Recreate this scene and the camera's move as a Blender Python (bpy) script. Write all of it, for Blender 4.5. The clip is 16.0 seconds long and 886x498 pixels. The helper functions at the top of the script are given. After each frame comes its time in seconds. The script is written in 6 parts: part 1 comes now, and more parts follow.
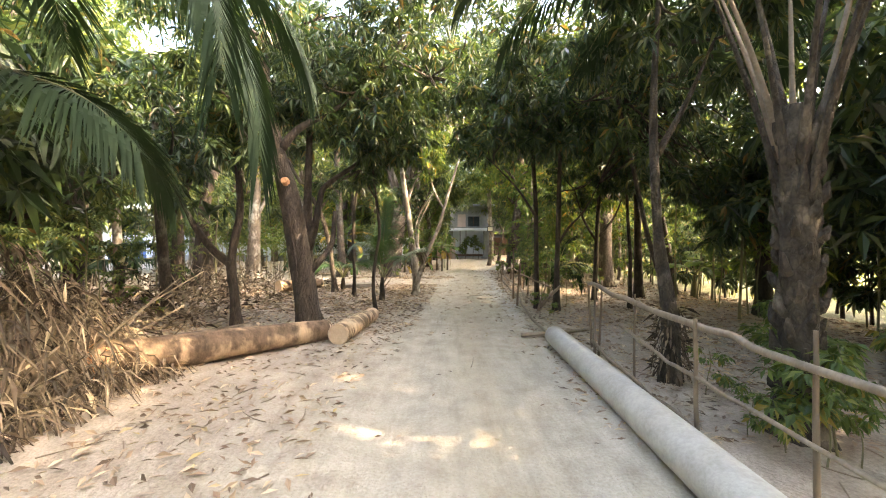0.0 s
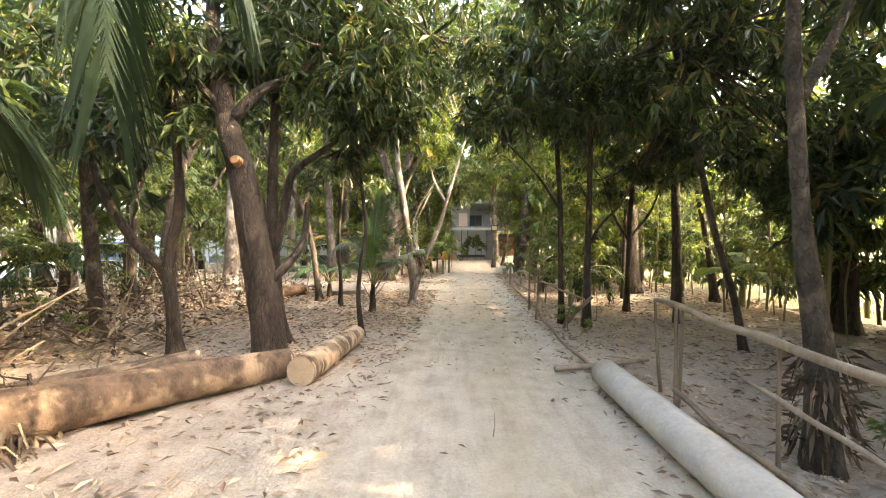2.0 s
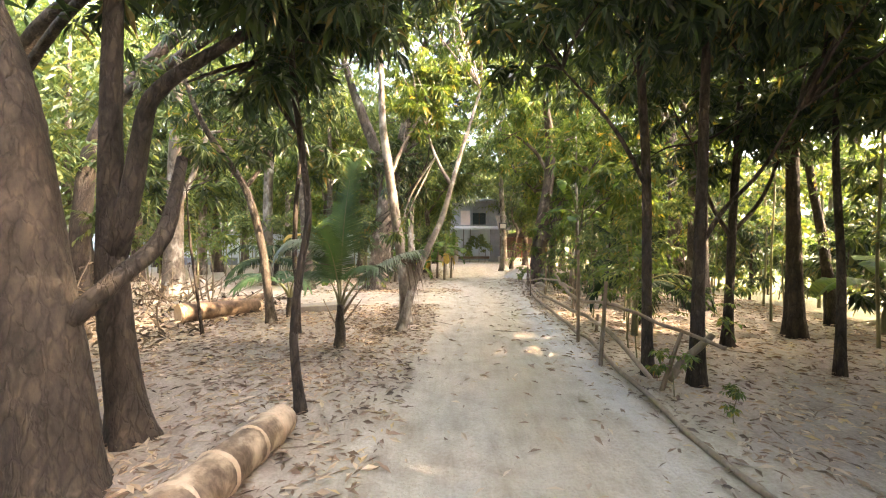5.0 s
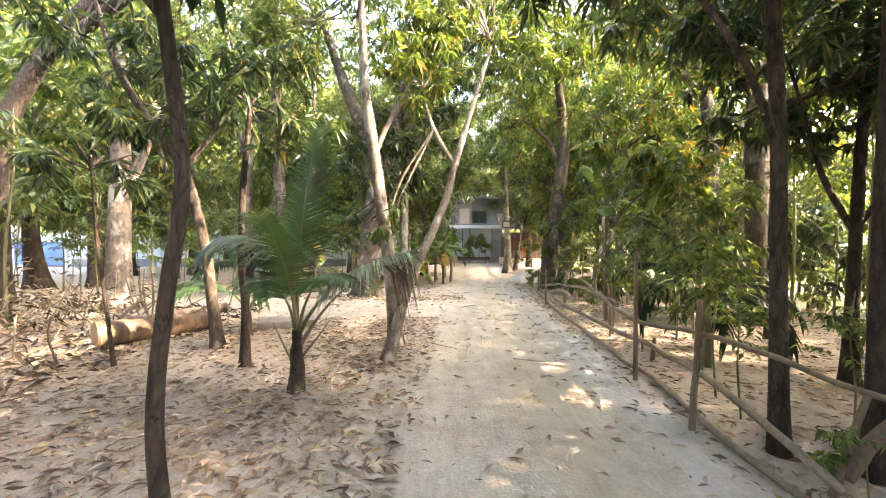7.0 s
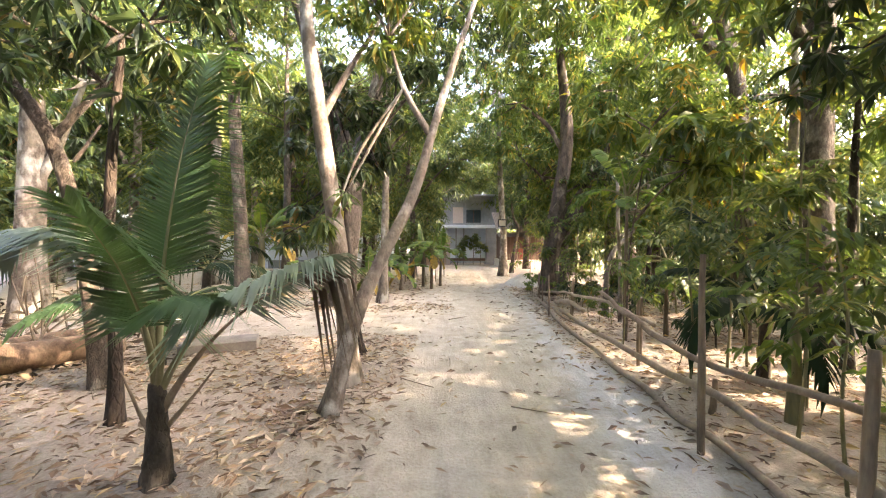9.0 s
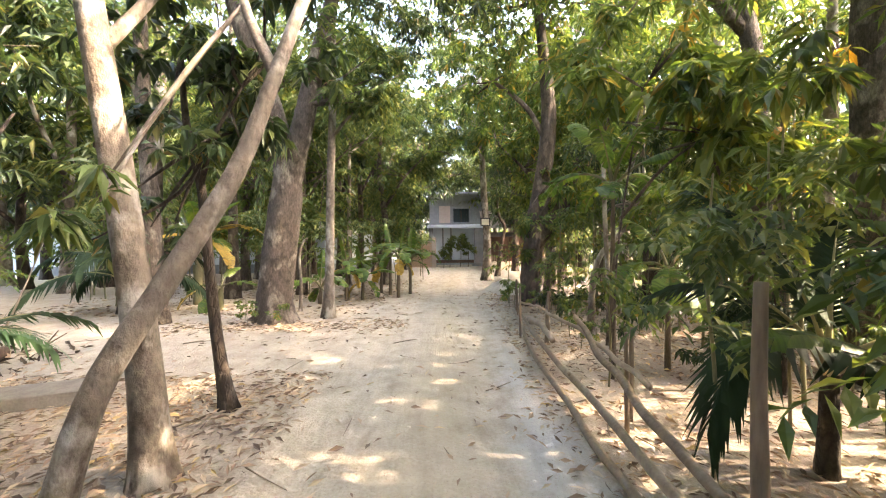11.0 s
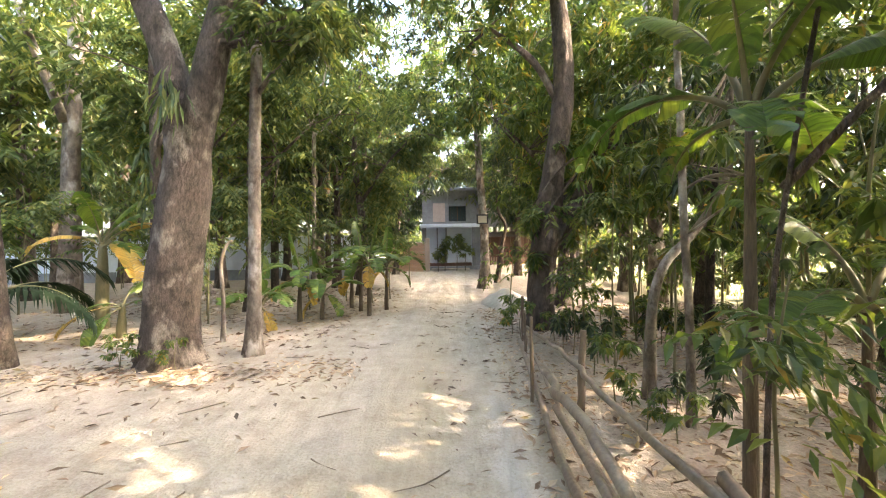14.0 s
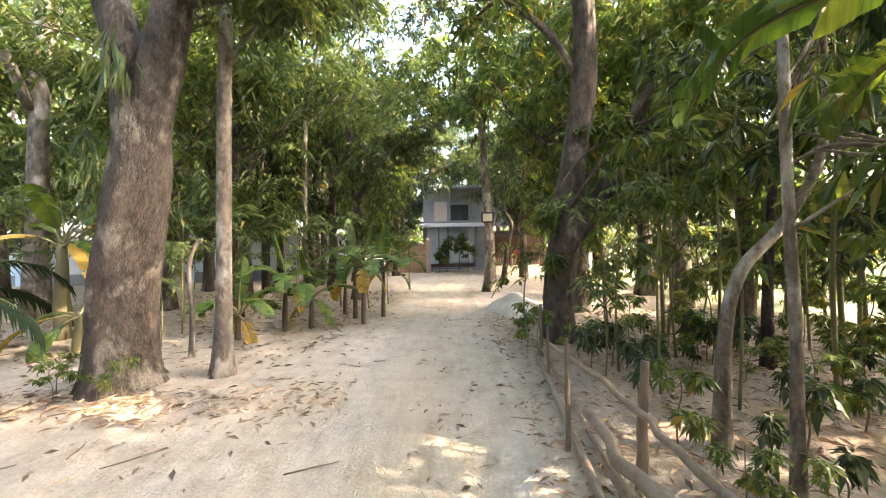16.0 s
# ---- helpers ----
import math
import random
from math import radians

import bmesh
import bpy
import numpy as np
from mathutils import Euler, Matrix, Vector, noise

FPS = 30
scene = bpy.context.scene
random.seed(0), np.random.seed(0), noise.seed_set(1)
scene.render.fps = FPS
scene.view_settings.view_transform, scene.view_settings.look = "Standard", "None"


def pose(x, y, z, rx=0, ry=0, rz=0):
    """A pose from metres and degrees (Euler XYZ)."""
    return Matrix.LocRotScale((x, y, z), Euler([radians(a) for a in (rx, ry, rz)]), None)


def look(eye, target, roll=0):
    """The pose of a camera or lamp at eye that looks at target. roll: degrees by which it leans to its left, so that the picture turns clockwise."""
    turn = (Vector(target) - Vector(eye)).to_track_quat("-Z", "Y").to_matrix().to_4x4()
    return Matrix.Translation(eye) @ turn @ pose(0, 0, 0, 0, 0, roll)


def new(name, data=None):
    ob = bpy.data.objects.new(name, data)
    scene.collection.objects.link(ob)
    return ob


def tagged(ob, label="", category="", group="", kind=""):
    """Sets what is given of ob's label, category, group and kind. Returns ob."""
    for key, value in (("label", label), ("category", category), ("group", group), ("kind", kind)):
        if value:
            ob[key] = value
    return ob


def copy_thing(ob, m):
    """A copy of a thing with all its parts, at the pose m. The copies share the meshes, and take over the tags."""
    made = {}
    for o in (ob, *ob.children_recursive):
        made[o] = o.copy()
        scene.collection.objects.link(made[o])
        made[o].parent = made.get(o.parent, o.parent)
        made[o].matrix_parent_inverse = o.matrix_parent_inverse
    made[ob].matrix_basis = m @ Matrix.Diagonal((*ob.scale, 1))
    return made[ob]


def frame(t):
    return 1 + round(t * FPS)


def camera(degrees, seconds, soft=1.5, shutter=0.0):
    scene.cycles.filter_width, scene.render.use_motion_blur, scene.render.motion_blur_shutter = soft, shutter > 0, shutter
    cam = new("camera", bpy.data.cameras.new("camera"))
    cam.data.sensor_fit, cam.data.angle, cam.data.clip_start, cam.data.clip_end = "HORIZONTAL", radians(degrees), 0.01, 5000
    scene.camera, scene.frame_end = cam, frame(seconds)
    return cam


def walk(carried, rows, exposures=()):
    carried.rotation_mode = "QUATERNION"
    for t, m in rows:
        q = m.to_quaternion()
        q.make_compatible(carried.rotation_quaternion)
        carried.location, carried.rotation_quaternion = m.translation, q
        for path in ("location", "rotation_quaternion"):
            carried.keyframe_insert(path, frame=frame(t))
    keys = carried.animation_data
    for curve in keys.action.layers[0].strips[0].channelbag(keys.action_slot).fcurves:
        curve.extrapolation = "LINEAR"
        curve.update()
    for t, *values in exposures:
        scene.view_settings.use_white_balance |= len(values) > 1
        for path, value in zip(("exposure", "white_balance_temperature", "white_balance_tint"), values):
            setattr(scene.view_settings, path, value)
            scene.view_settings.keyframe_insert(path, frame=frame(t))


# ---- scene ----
cam = camera(96.7, 16.0, soft=1.15)
METRES, EYE, TILT, LEAN, TURN = 13.6, 1.60, -1.1, 0.0, 0.0
ROWS = [
    (0.0, 0.0, 0.0, 0.0, 0.0, 0.0, 0.0),
    (0.5, -0.0013, 0.0284, 0.0005, -0.01, 0.01, 0.01),
    (1.0, -0.0027, 0.061, 0.0006, -0.01, 0.05, 0.08),
    (1.5, -0.0034, 0.0924, 0.0009, 0.01, 0.06, 0.1),
    (2.0, -0.0042, 0.129, 0.0017, -0.01, 0.04, 0.07),
    (2.5, -0.0047, 0.1656, 0.0024, -0.02, 0.03, 0.07),
    (3.0, -0.0059, 0.2041, 0.0029, -0.06, 0.03, 0.05),
    (3.5, -0.0066, 0.2464, 0.0038, -0.05, 0.01, 0.11),
    (4.0, -0.0076, 0.2856, 0.0033, -0.03, 0.08, 0.02),
    (6.5, -0.0143, 0.4537, 0.003, -0.41, 0.17, 0.05),
    (7.0, -0.0144, 0.4861, 0.003, -0.55, 0.19, 0.07),
    (7.5, -0.0142, 0.5156, 0.0034, -0.71, 0.24, 0.1),
    (8.0, -0.0126, 0.544, 0.0043, -0.85, 0.22, 0.08),
    (8.5, -0.0074, 0.5738, 0.0042, -1.02, 0.25, 0.09),
    (9.0, 0.0053, 0.5995, 0.004, -1.14, 0.28, 0.02),
    (9.5, 0.0259, 0.6249, 0.0043, -1.22, 0.3, 0.01),
    (12.0, 0.0921, 0.7884, 0.0133, -1.19, 0.34, 1.0),
    (12.5, 0.0978, 0.8233, 0.0141, -1.18, 0.35, 1.03),
    (13.0, 0.1018, 0.8538, 0.0149, -1.15, 0.35, 1.06),
    (13.5, 0.1048, 0.8817, 0.0151, -1.14, 0.39, 1.09),
    (14.0, 0.108, 0.9045, 0.0153, -1.08, 0.42, 1.08),
    (14.5, 0.1104, 0.9255, 0.0156, -1.02, 0.43, 1.1),
    (15.0, 0.1109, 0.9437, 0.0158, -1.0, 0.43, 1.11),
    (15.5, 0.1095, 0.9598, 0.0161, -0.94, 0.43, 1.1),
    (16.0, 0.1058, 0.9729, 0.0159, -0.95, 0.47, 1.12),
]
walk(cam, [(t, pose(0, 0, EYE, TILT, LEAN, TURN) @ pose(METRES * x, METRES * y, METRES * z, 90 + pitch, roll, yaw)) for t, x, y, z, yaw, pitch, roll in ROWS],
     exposures=[(t, stops, kelvin, tint) for t, stops, kelvin, tint in ((0.0, 4.52, 7500, 11), (1.0, 4.62, 7500, 12), (3.0, 4.8, 7600, 15), (6.5, 4.92, 7100, 15), (9.0, 4.76, 6950, 17), (12.5, 4.68, 6900, 14), (16.0, 4.63, 6750, 14))])

# ---- sky and sun: a low sun from the open field on the east side ----
SUN_EL, SUN_AZ = 33.0, 97.0          # azimuth clockwise from +y
world = bpy.data.worlds.new("sky")
scene.world = world
world.use_nodes = True
wt = world.node_tree
sky = wt.nodes.new("ShaderNodeTexSky")
sky.sky_type = "NISHITA"
sky.sun_disc = False
sky.sun_elevation, sky.sun_rotation = radians(SUN_EL), radians(SUN_AZ)
sky.air_density, sky.dust_density, sky.ozone_density = 1.0, 6.0, 1.0
wt.nodes["Background"].inputs["Strength"].default_value = 0.15
wt.links.new(sky.outputs["Color"], wt.nodes["Background"].inputs["Color"])
lamp = bpy.data.lights.new("sun", "SUN")
lamp.energy, lamp.angle, lamp.color = 1.15, radians(0.6), (1.0, 0.82, 0.58)
sun = new("sun", lamp)
to_sun = Vector((math.sin(radians(SUN_AZ)) * math.cos(radians(SUN_EL)), math.cos(radians(SUN_AZ)) * math.cos(radians(SUN_EL)), math.sin(radians(SUN_EL))))
sun.matrix_world = look(to_sun * 60, (0, 0, 0))


# ---- materials ----
def material(name, build):
    m = bpy.data.materials.new(name)
    m.use_nodes = True
    nt = m.node_tree
    build(nt, nt.nodes["Principled BSDF"], nt.nodes["Material Output"])
    return m


def node(nt, kind, **values):
    n = nt.nodes.new(kind)
    for key, value in values.items():
        n.inputs[key.replace("_", " ")].default_value = value
    return n


def ramp(nt, source, stops):
    r = nt.nodes.new("ShaderNodeValToRGB")
    while len(r.color_ramp.elements) < len(stops):
        r.color_ramp.elements.new(0.5)
    for e, (at, colour) in zip(r.color_ramp.elements, stops):
        e.position, e.color = at, (*colour, 1)
    nt.links.new(source, r.inputs["Fac"])
    return r.outputs["Color"]


def mix(nt, fac, a, b, kind="MIX"):
    n = nt.nodes.new("ShaderNodeMix")
    n.data_type, n.blend_type = "RGBA", kind
    for socket, value in ((n.inputs["Factor"], fac), (n.inputs["A"], a), (n.inputs["B"], b)):
        if isinstance(value, (int, float)):
            socket.default_value = value
        elif isinstance(value, tuple):
            socket.default_value = (*value, 1)
        else:
            nt.links.new(value, socket)
    return n.outputs["Result"]


def coords(nt, kind="Object", scale=(1, 1, 1)):
    c = nt.nodes.new("ShaderNodeTexCoord")
    m = nt.nodes.new("ShaderNodeMapping")
    m.inputs["Scale"].default_value = scale
    nt.links.new(c.outputs[kind], m.inputs["Vector"])
    return m.outputs["Vector"]


def noise_tex(nt, vector, scale, detail=4.0, rough=0.55):
    n = node(nt, "ShaderNodeTexNoise", Scale=scale, Detail=detail, Roughness=rough)
    nt.links.new(vector, n.inputs["Vector"])
    return n.outputs["Fac"]


def bump(nt, bsdf, height, strength, distance):
    b = node(nt, "ShaderNodeBump", Strength=strength, Distance=distance)
    nt.links.new(height, b.inputs["Height"])
    nt.links.new(b.outputs["Normal"], bsdf.inputs["Normal"])


def leaf_material(name, stops, glow=0.35, rough=0.42, through_tint=(1.18, 1.12, 0.55), shine=0.6, veins=0.0):
    def build(nt, bsdf, out):
        g = nt.nodes.new("ShaderNodeNewGeometry")
        colour = ramp(nt, g.outputs["Random Per Island"], stops)
        v = noise_tex(nt, coords(nt), 0.9, 2)
        colour = mix(nt, 1.0, colour, ramp(nt, v, [(0.3, (0.62, 0.66, 0.66)), (0.7, (1.25, 1.2, 1.0))]), "MULTIPLY")
        if veins:
            vein = noise_tex(nt, coords(nt, "Object", (70, 3, 3)), 1.0, 3)
            colour = mix(nt, veins, colour, ramp(nt, vein, [(0.35, (0.45, 0.5, 0.45)), (0.62, (1.25, 1.2, 1.1))]), "MULTIPLY")
            blot = noise_tex(nt, coords(nt), 9.0, 4)
            colour = mix(nt, ramp(nt, blot, [(0.62, (0, 0, 0)), (0.72, (0.7, 0.7, 0.7))]), colour, (0.22, 0.17, 0.06))
            bump(nt, bsdf, vein, 0.5, 0.01)
        nt.links.new(colour, bsdf.inputs["Base Color"])
        bsdf.inputs["Roughness"].default_value, bsdf.inputs["Specular IOR Level"].default_value = rough, shine
        t = nt.nodes.new("ShaderNodeBsdfTranslucent")
        nt.links.new(mix(nt, 1.0, colour, through_tint, "MULTIPLY"), t.inputs["Color"])
        m = nt.nodes.new("ShaderNodeMixShader")
        m.inputs["Fac"].default_value = glow
        nt.links.new(bsdf.outputs["BSDF"], m.inputs[1])
        nt.links.new(t.outputs["BSDF"], m.inputs[2])
        nt.links.new(m.outputs["Shader"], out.inputs["Surface"])
    return material(name, build)


def bark_material(name, dark, mid, pale, patch=0.62, stretch=0.25, scale=14.0, cracks=0.55):
    def build(nt, bsdf, out):
        v = coords(nt, "Object", (1, 1, stretch))
        fine = noise_tex(nt, v, scale, 6, 0.65)
        cells = node(nt, "ShaderNodeTexVoronoi", Scale=scale * 1.1)
        cells.feature = "DISTANCE_TO_EDGE"
        nt.links.new(mix(nt, 0.12, v, noise_tex(nt, v, scale * 0.7, 3), "ADD"), cells.inputs["Vector"])
        crack = ramp(nt, cells.outputs["Distance"], [(0.0, (0, 0, 0)), (0.16, (1, 1, 1))])
        big = noise_tex(nt, coords(nt, "Object", (1, 1, 0.6)), 3.2, 5, 0.6)
        col = ramp(nt, fine, [(0.25, dark), (0.75, mid)])
        col = mix(nt, ramp(nt, big, [(patch, (0, 0, 0)), (min(patch + 0.1, 1), (0.8, 0.8, 0.8))]), col, pale)
        col = mix(nt, cracks, col, mix(nt, 1.0, col, crack, "MULTIPLY"))
        blotch = noise_tex(nt, coords(nt, "Object", (1, 1, 0.45)), 6.5, 6, 0.7)
        col = mix(nt, 1.0, col, ramp(nt, blotch, [(0.36, (0.5, 0.47, 0.44)), (0.5, (1, 1, 1)), (0.66, (1.25, 1.22, 1.18))]), "MULTIPLY")
        nt.links.new(col, bsdf.inputs["Base Color"])
        bsdf.inputs["Roughness"].default_value = 0.9
        bump(nt, bsdf, mix(nt, 0.4, mix(nt, cracks, fine, crack), blotch), 1.0, 0.035)
    return material(name, build)


def plain_material(name, dark, pale, scale=6.0, rough=0.85, bump_by=0.3, stretch=(1, 1, 1), metallic=0.0):
    def build(nt, bsdf, out):
        v = coords(nt, "Object", stretch)
        a, b = noise_tex(nt, v, scale, 6, 0.6), noise_tex(nt, v, scale * 7, 4)
        col = mix(nt, 0.3, ramp(nt, a, [(0.3, dark), (0.7, pale)]), ramp(nt, b, [(0.35, dark), (0.65, pale)]))
        nt.links.new(col, bsdf.inputs["Base Color"])
        bsdf.inputs["Roughness"].default_value, bsdf.inputs["Metallic"].default_value = rough, metallic
        bump(nt, bsdf, b, bump_by, 0.01)
    return material(name, build)


def ground_build(nt, bsdf, out):
    at = coords(nt, "Object")
    sep = nt.nodes.new("ShaderNodeSeparateXYZ")
    nt.links.new(at, sep.inputs["Vector"])
    fine, mid, big = noise_tex(nt, at, 38, 5), noise_tex(nt, at, 3.1, 6, 0.62), noise_tex(nt, at, 0.45, 3)
    sand = mix(nt, 0.4, ramp(nt, mid, [(0.30, (0.31, 0.252, 0.182)), (0.50, (0.46, 0.398, 0.31)), (0.70, (0.57, 0.507, 0.408))]),
               ramp(nt, fine, [(0.3, (0.31, 0.258, 0.195)), (0.7, (0.56, 0.50, 0.41))]))
    soil = mix(nt, 0.5, ramp(nt, mid, [(0.3, (0.23, 0.178, 0.142)), (0.7, (0.44, 0.37, 0.31))]),
               ramp(nt, fine, [(0.3, (0.18, 0.14, 0.108)), (0.7, (0.46, 0.40, 0.335))]))
    # the trodden lane follows a gently bending line
    lane = nt.nodes.new("ShaderNodeVectorMath")
    lane.operation = "MULTIPLY_ADD"
    def maths(op, a, b=None, c=None):
        n = nt.nodes.new("ShaderNodeMath")
        n.operation = op
        for socket, value in zip(n.inputs, (a, b, c)):
            if value is None:
                continue
            if isinstance(value, (int, float)):
                socket.default_value = value
            else:
                nt.links.new(value, socket)
        return n.outputs[0]
    off = maths("SUBTRACT", sep.outputs["X"], maths("MULTIPLY_ADD", sep.outputs["Y"], 0.062, 0.05))
    wob = maths("MULTIPLY_ADD", big, 2.2, -1.1)
    fine_wob = maths("MULTIPLY_ADD", mid, 1.3, -0.65)
    left = maths("ADD", maths("ADD", off, wob), fine_wob)
    m_right = nt.nodes.new("ShaderNodeMapRange")
    m_right.inputs["From Min"].default_value, m_right.inputs["From Max"].default_value = 1.2, 2.1
    nt.links.new(maths("ADD", off, maths("MULTIPLY", fine_wob, 0.6)), m_right.inputs["Value"])
    m_left = nt.nodes.new("ShaderNodeMapRange")
    m_left.inputs["From Min"].default_value, m_left.inputs["From Max"].default_value = -1.0, -2.4
    nt.links.new(left, m_left.inputs["Value"])
    m_south = nt.nodes.new("ShaderNodeMapRange")
    m_south.inputs["From Min"].default_value, m_south.inputs["From Max"].default_value, m_south.inputs["To Min"].default_value = 15.0, 12.6, 0.5
    nt.links.new(maths("ADD", sep.outputs["Y"], wob), m_south.inputs["Value"])
    col = mix(nt, maths("MULTIPLY", maths("MAXIMUM", m_right.outputs[0], maths("MULTIPLY", m_left.outputs[0], m_south.outputs[0])), 0.85), sand, soil)
    # rough yellow-green turf on the open field
    m_field = nt.nodes.new("ShaderNodeMapRange")
    m_field.inputs["From Min"].default_value, m_field.inputs["From Max"].default_value = 6.5, 9.0
    nt.links.new(maths("ADD", sep.outputs["X"], maths("ADD", wob, fine_wob)), m_field.inputs["Value"])
    col = mix(nt, maths("MULTIPLY", m_field.outputs[0], 0.9), col, ramp(nt, mid, [(0.3, (0.06, 0.075, 0.022)), (0.55, (0.12, 0.13, 0.04)), (0.75, (0.20, 0.18, 0.085))]))
    # a pale ashy streak along the east edge
    m_ash = nt.nodes.new("ShaderNodeMapRange")
    m_ash.inputs["From Min"].default_value, m_ash.inputs["From Max"].default_value = 0.4, 0.1
    nt.links.new(maths("ADD", maths("ABSOLUTE", maths("ADD", off, maths("MULTIPLY_ADD", fine_wob, 0.5, -1.0))), maths("MULTIPLY", maths("ABSOLUTE", maths("ADD", sep.outputs["Y"], -12.0)), 0.06)), m_ash.inputs["Value"])
    col = mix(nt, maths("MULTIPLY", m_ash.outputs[0], 0.5), col, (0.52, 0.52, 0.53))
    # a tanner strip down the middle of the lane
    m_mid = nt.nodes.new("ShaderNodeMapRange")
    m_mid.inputs["From Min"].default_value, m_mid.inputs["From Max"].default_value = 0.55, 0.1
    nt.links.new(maths("ABSOLUTE", maths("ADD", maths("ADD", off, -0.15), maths("MULTIPLY", fine_wob, 0.5))), m_mid.inputs["Value"])
    col = mix(nt, maths("MULTIPLY", m_mid.outputs[0], 0.35), col, (0.40, 0.325, 0.215))
    # wheel streaks along the lane and pale grit
    streak = noise_tex(nt, coords(nt, "Object", (3.6, 0.6, 1)), 1.7, 5, 0.65)
    col = mix(nt, 0.55, col, ramp(nt, streak, [(0.32, (0.72, 0.69, 0.64)), (0.5, (1, 1, 1)), (0.68, (1.12, 1.12, 1.12))]), "MULTIPLY")
    grit = node(nt, "ShaderNodeTexVoronoi", Scale=55.0)
    nt.links.new(at, grit.inputs["Vector"])
    col = mix(nt, ramp(nt, grit.outputs["Distance"], [(0.10, (0.65, 0.65, 0.65)), (0.22, (0, 0, 0))]), col, (0.24, 0.19, 0.145))
    nt.links.new(col, bsdf.inputs["Base Color"])
    bsdf.inputs["Roughness"].default_value = 0.95
    bump(nt, bsdf, mix(nt, 0.4, mix(nt, 0.5, mid, fine), streak), 0.9, 0.06)


GROUND = material("sandy soil", ground_build)
MANGO = leaf_material("mango leaf", [(0.0, (0.020, 0.042, 0.022)), (0.45, (0.042, 0.078, 0.034)), (0.8, (0.075, 0.118, 0.045)), (0.95, (0.150, 0.168, 0.06)), (1.0, (0.24, 0.15, 0.065))], 0.36, 0.36)
BRIGHT = leaf_material("sunlit green leaf", [(0.0, (0.057, 0.104, 0.031)), (0.5, (0.114, 0.180, 0.049)), (0.9, (0.199, 0.247, 0.065)), (1.0, (0.361, 0.257, 0.065))], 0.48, 0.42)
FINE = leaf_material("small green leaf", [(0.0, (0.05, 0.092, 0.036)), (0.6, (0.115, 0.168, 0.062)), (1.0, (0.225, 0.245, 0.085))], 0.48, 0.5)
# PALM holds the fronds' shade in its colours; COCO is the undarkened version.
PALM = leaf_material("shade-darkened palm leaflet", [(0.0, (0.010, 0.022, 0.013)), (0.6, (0.022, 0.043, 0.022)), (1.0, (0.05, 0.07, 0.03))], 0.14, 0.7, shine=0.2)
COCO = leaf_material("young palm leaflet", [(0.0, (0.028, 0.07, 0.030)), (0.6, (0.058, 0.12, 0.046)), (1.0, (0.11, 0.17, 0.055))], 0.35, 0.42)
PALM_GREY = leaf_material("grey palm leaflet", [(0.0, (0.10, 0.15, 0.12)), (1.0, (0.22, 0.28, 0.22))], 0.2, 0.3, (1.1, 1.1, 0.7))
DEAD_PALM = leaf_material("dead palm leaflet", [(0.0, (0.030, 0.021, 0.014)), (0.5, (0.095, 0.068, 0.048)), (0.85, (0.20, 0.155, 0.115)), (1.0, (0.36, 0.30, 0.235))], 0.15, 0.8, (1.1, 1.0, 0.8))
BANANA = leaf_material("banana leaf", [(0.0, (0.07, 0.14, 0.035)), (0.6, (0.11, 0.20, 0.04)), (1.0, (0.19, 0.26, 0.05))], 0.42, 0.4, veins=0.8)
BANANA_DRY = leaf_material("yellowed banana leaf", [(0.0, (0.42, 0.26, 0.05)), (1.0, (0.52, 0.38, 0.10))], 0.3, 0.5, veins=0.7)
LITTER = leaf_material("fallen dry leaf", [(0.0, (0.11, 0.075, 0.055)), (0.3, (0.25, 0.165, 0.12)), (0.6, (0.42, 0.31, 0.235)), (0.92, (0.58, 0.48, 0.39)), (1.0, (0.46, 0.33, 0.14))], 0.12, 0.6, (1.1, 1.0, 0.8))
YELLOWED = leaf_material("yellowing old leaf", [(0.0, (0.08, 0.13, 0.04)), (0.5, (0.17, 0.19, 0.045)), (0.75, (0.40, 0.28, 0.045)), (1.0, (0.40, 0.18, 0.035))], 0.45, 0.4)
GRASS = leaf_material("meadow grass", [(0.0, (0.09, 0.13, 0.03)), (1.0, (0.21, 0.24, 0.065))], 0.4, 0.6)
BARK = bark_material("dark mango bark", (0.022, 0.017, 0.013), (0.085, 0.062, 0.046), (0.15, 0.118, 0.09), 0.6, 0.35, 16, 0.35)
BARK_GREY = bark_material("grey lichened bark", (0.045, 0.036, 0.029), (0.17, 0.134, 0.106), (0.36, 0.315, 0.26), 0.54, 0.34, 34, 0.36)
BARK_PALE = bark_material("pale patchy bark", (0.085, 0.068, 0.052), (0.245, 0.205, 0.165), (0.46, 0.43, 0.385), 0.5, 0.8, 13, 0.0)
BARK_PALM = bark_material("fibrous palm bark", (0.022, 0.018, 0.013), (0.085, 0.068, 0.05), (0.17, 0.145, 0.115), 0.54, 0.6, 16, 0.25)
LOG_BARK = bark_material("smooth log bark", (0.06, 0.041, 0.028), (0.20, 0.133, 0.086), (0.38, 0.27, 0.175), 0.52, 0.6, 6, 0.0)
BARK_BROWN = bark_material("lumpy brown bark", (0.04, 0.03, 0.023), (0.145, 0.108, 0.082), (0.25, 0.20, 0.155), 0.56, 0.4, 12, 0.2)
BARK_LOG = bark_material("grey-brown log bark", (0.05, 0.037, 0.028), (0.155, 0.115, 0.085), (0.26, 0.21, 0.16), 0.56, 0.6, 9, 0.0)
RAW_WOOD = plain_material("raw orange wood", (0.36, 0.17, 0.08), (0.55, 0.30, 0.16), 12, 0.8, 0.3)
LOG_PALE = bark_material("pale peeled log bark", (0.13, 0.09, 0.06), (0.33, 0.235, 0.155), (0.52, 0.40, 0.28), 0.46, 0.6, 6, 0.0)
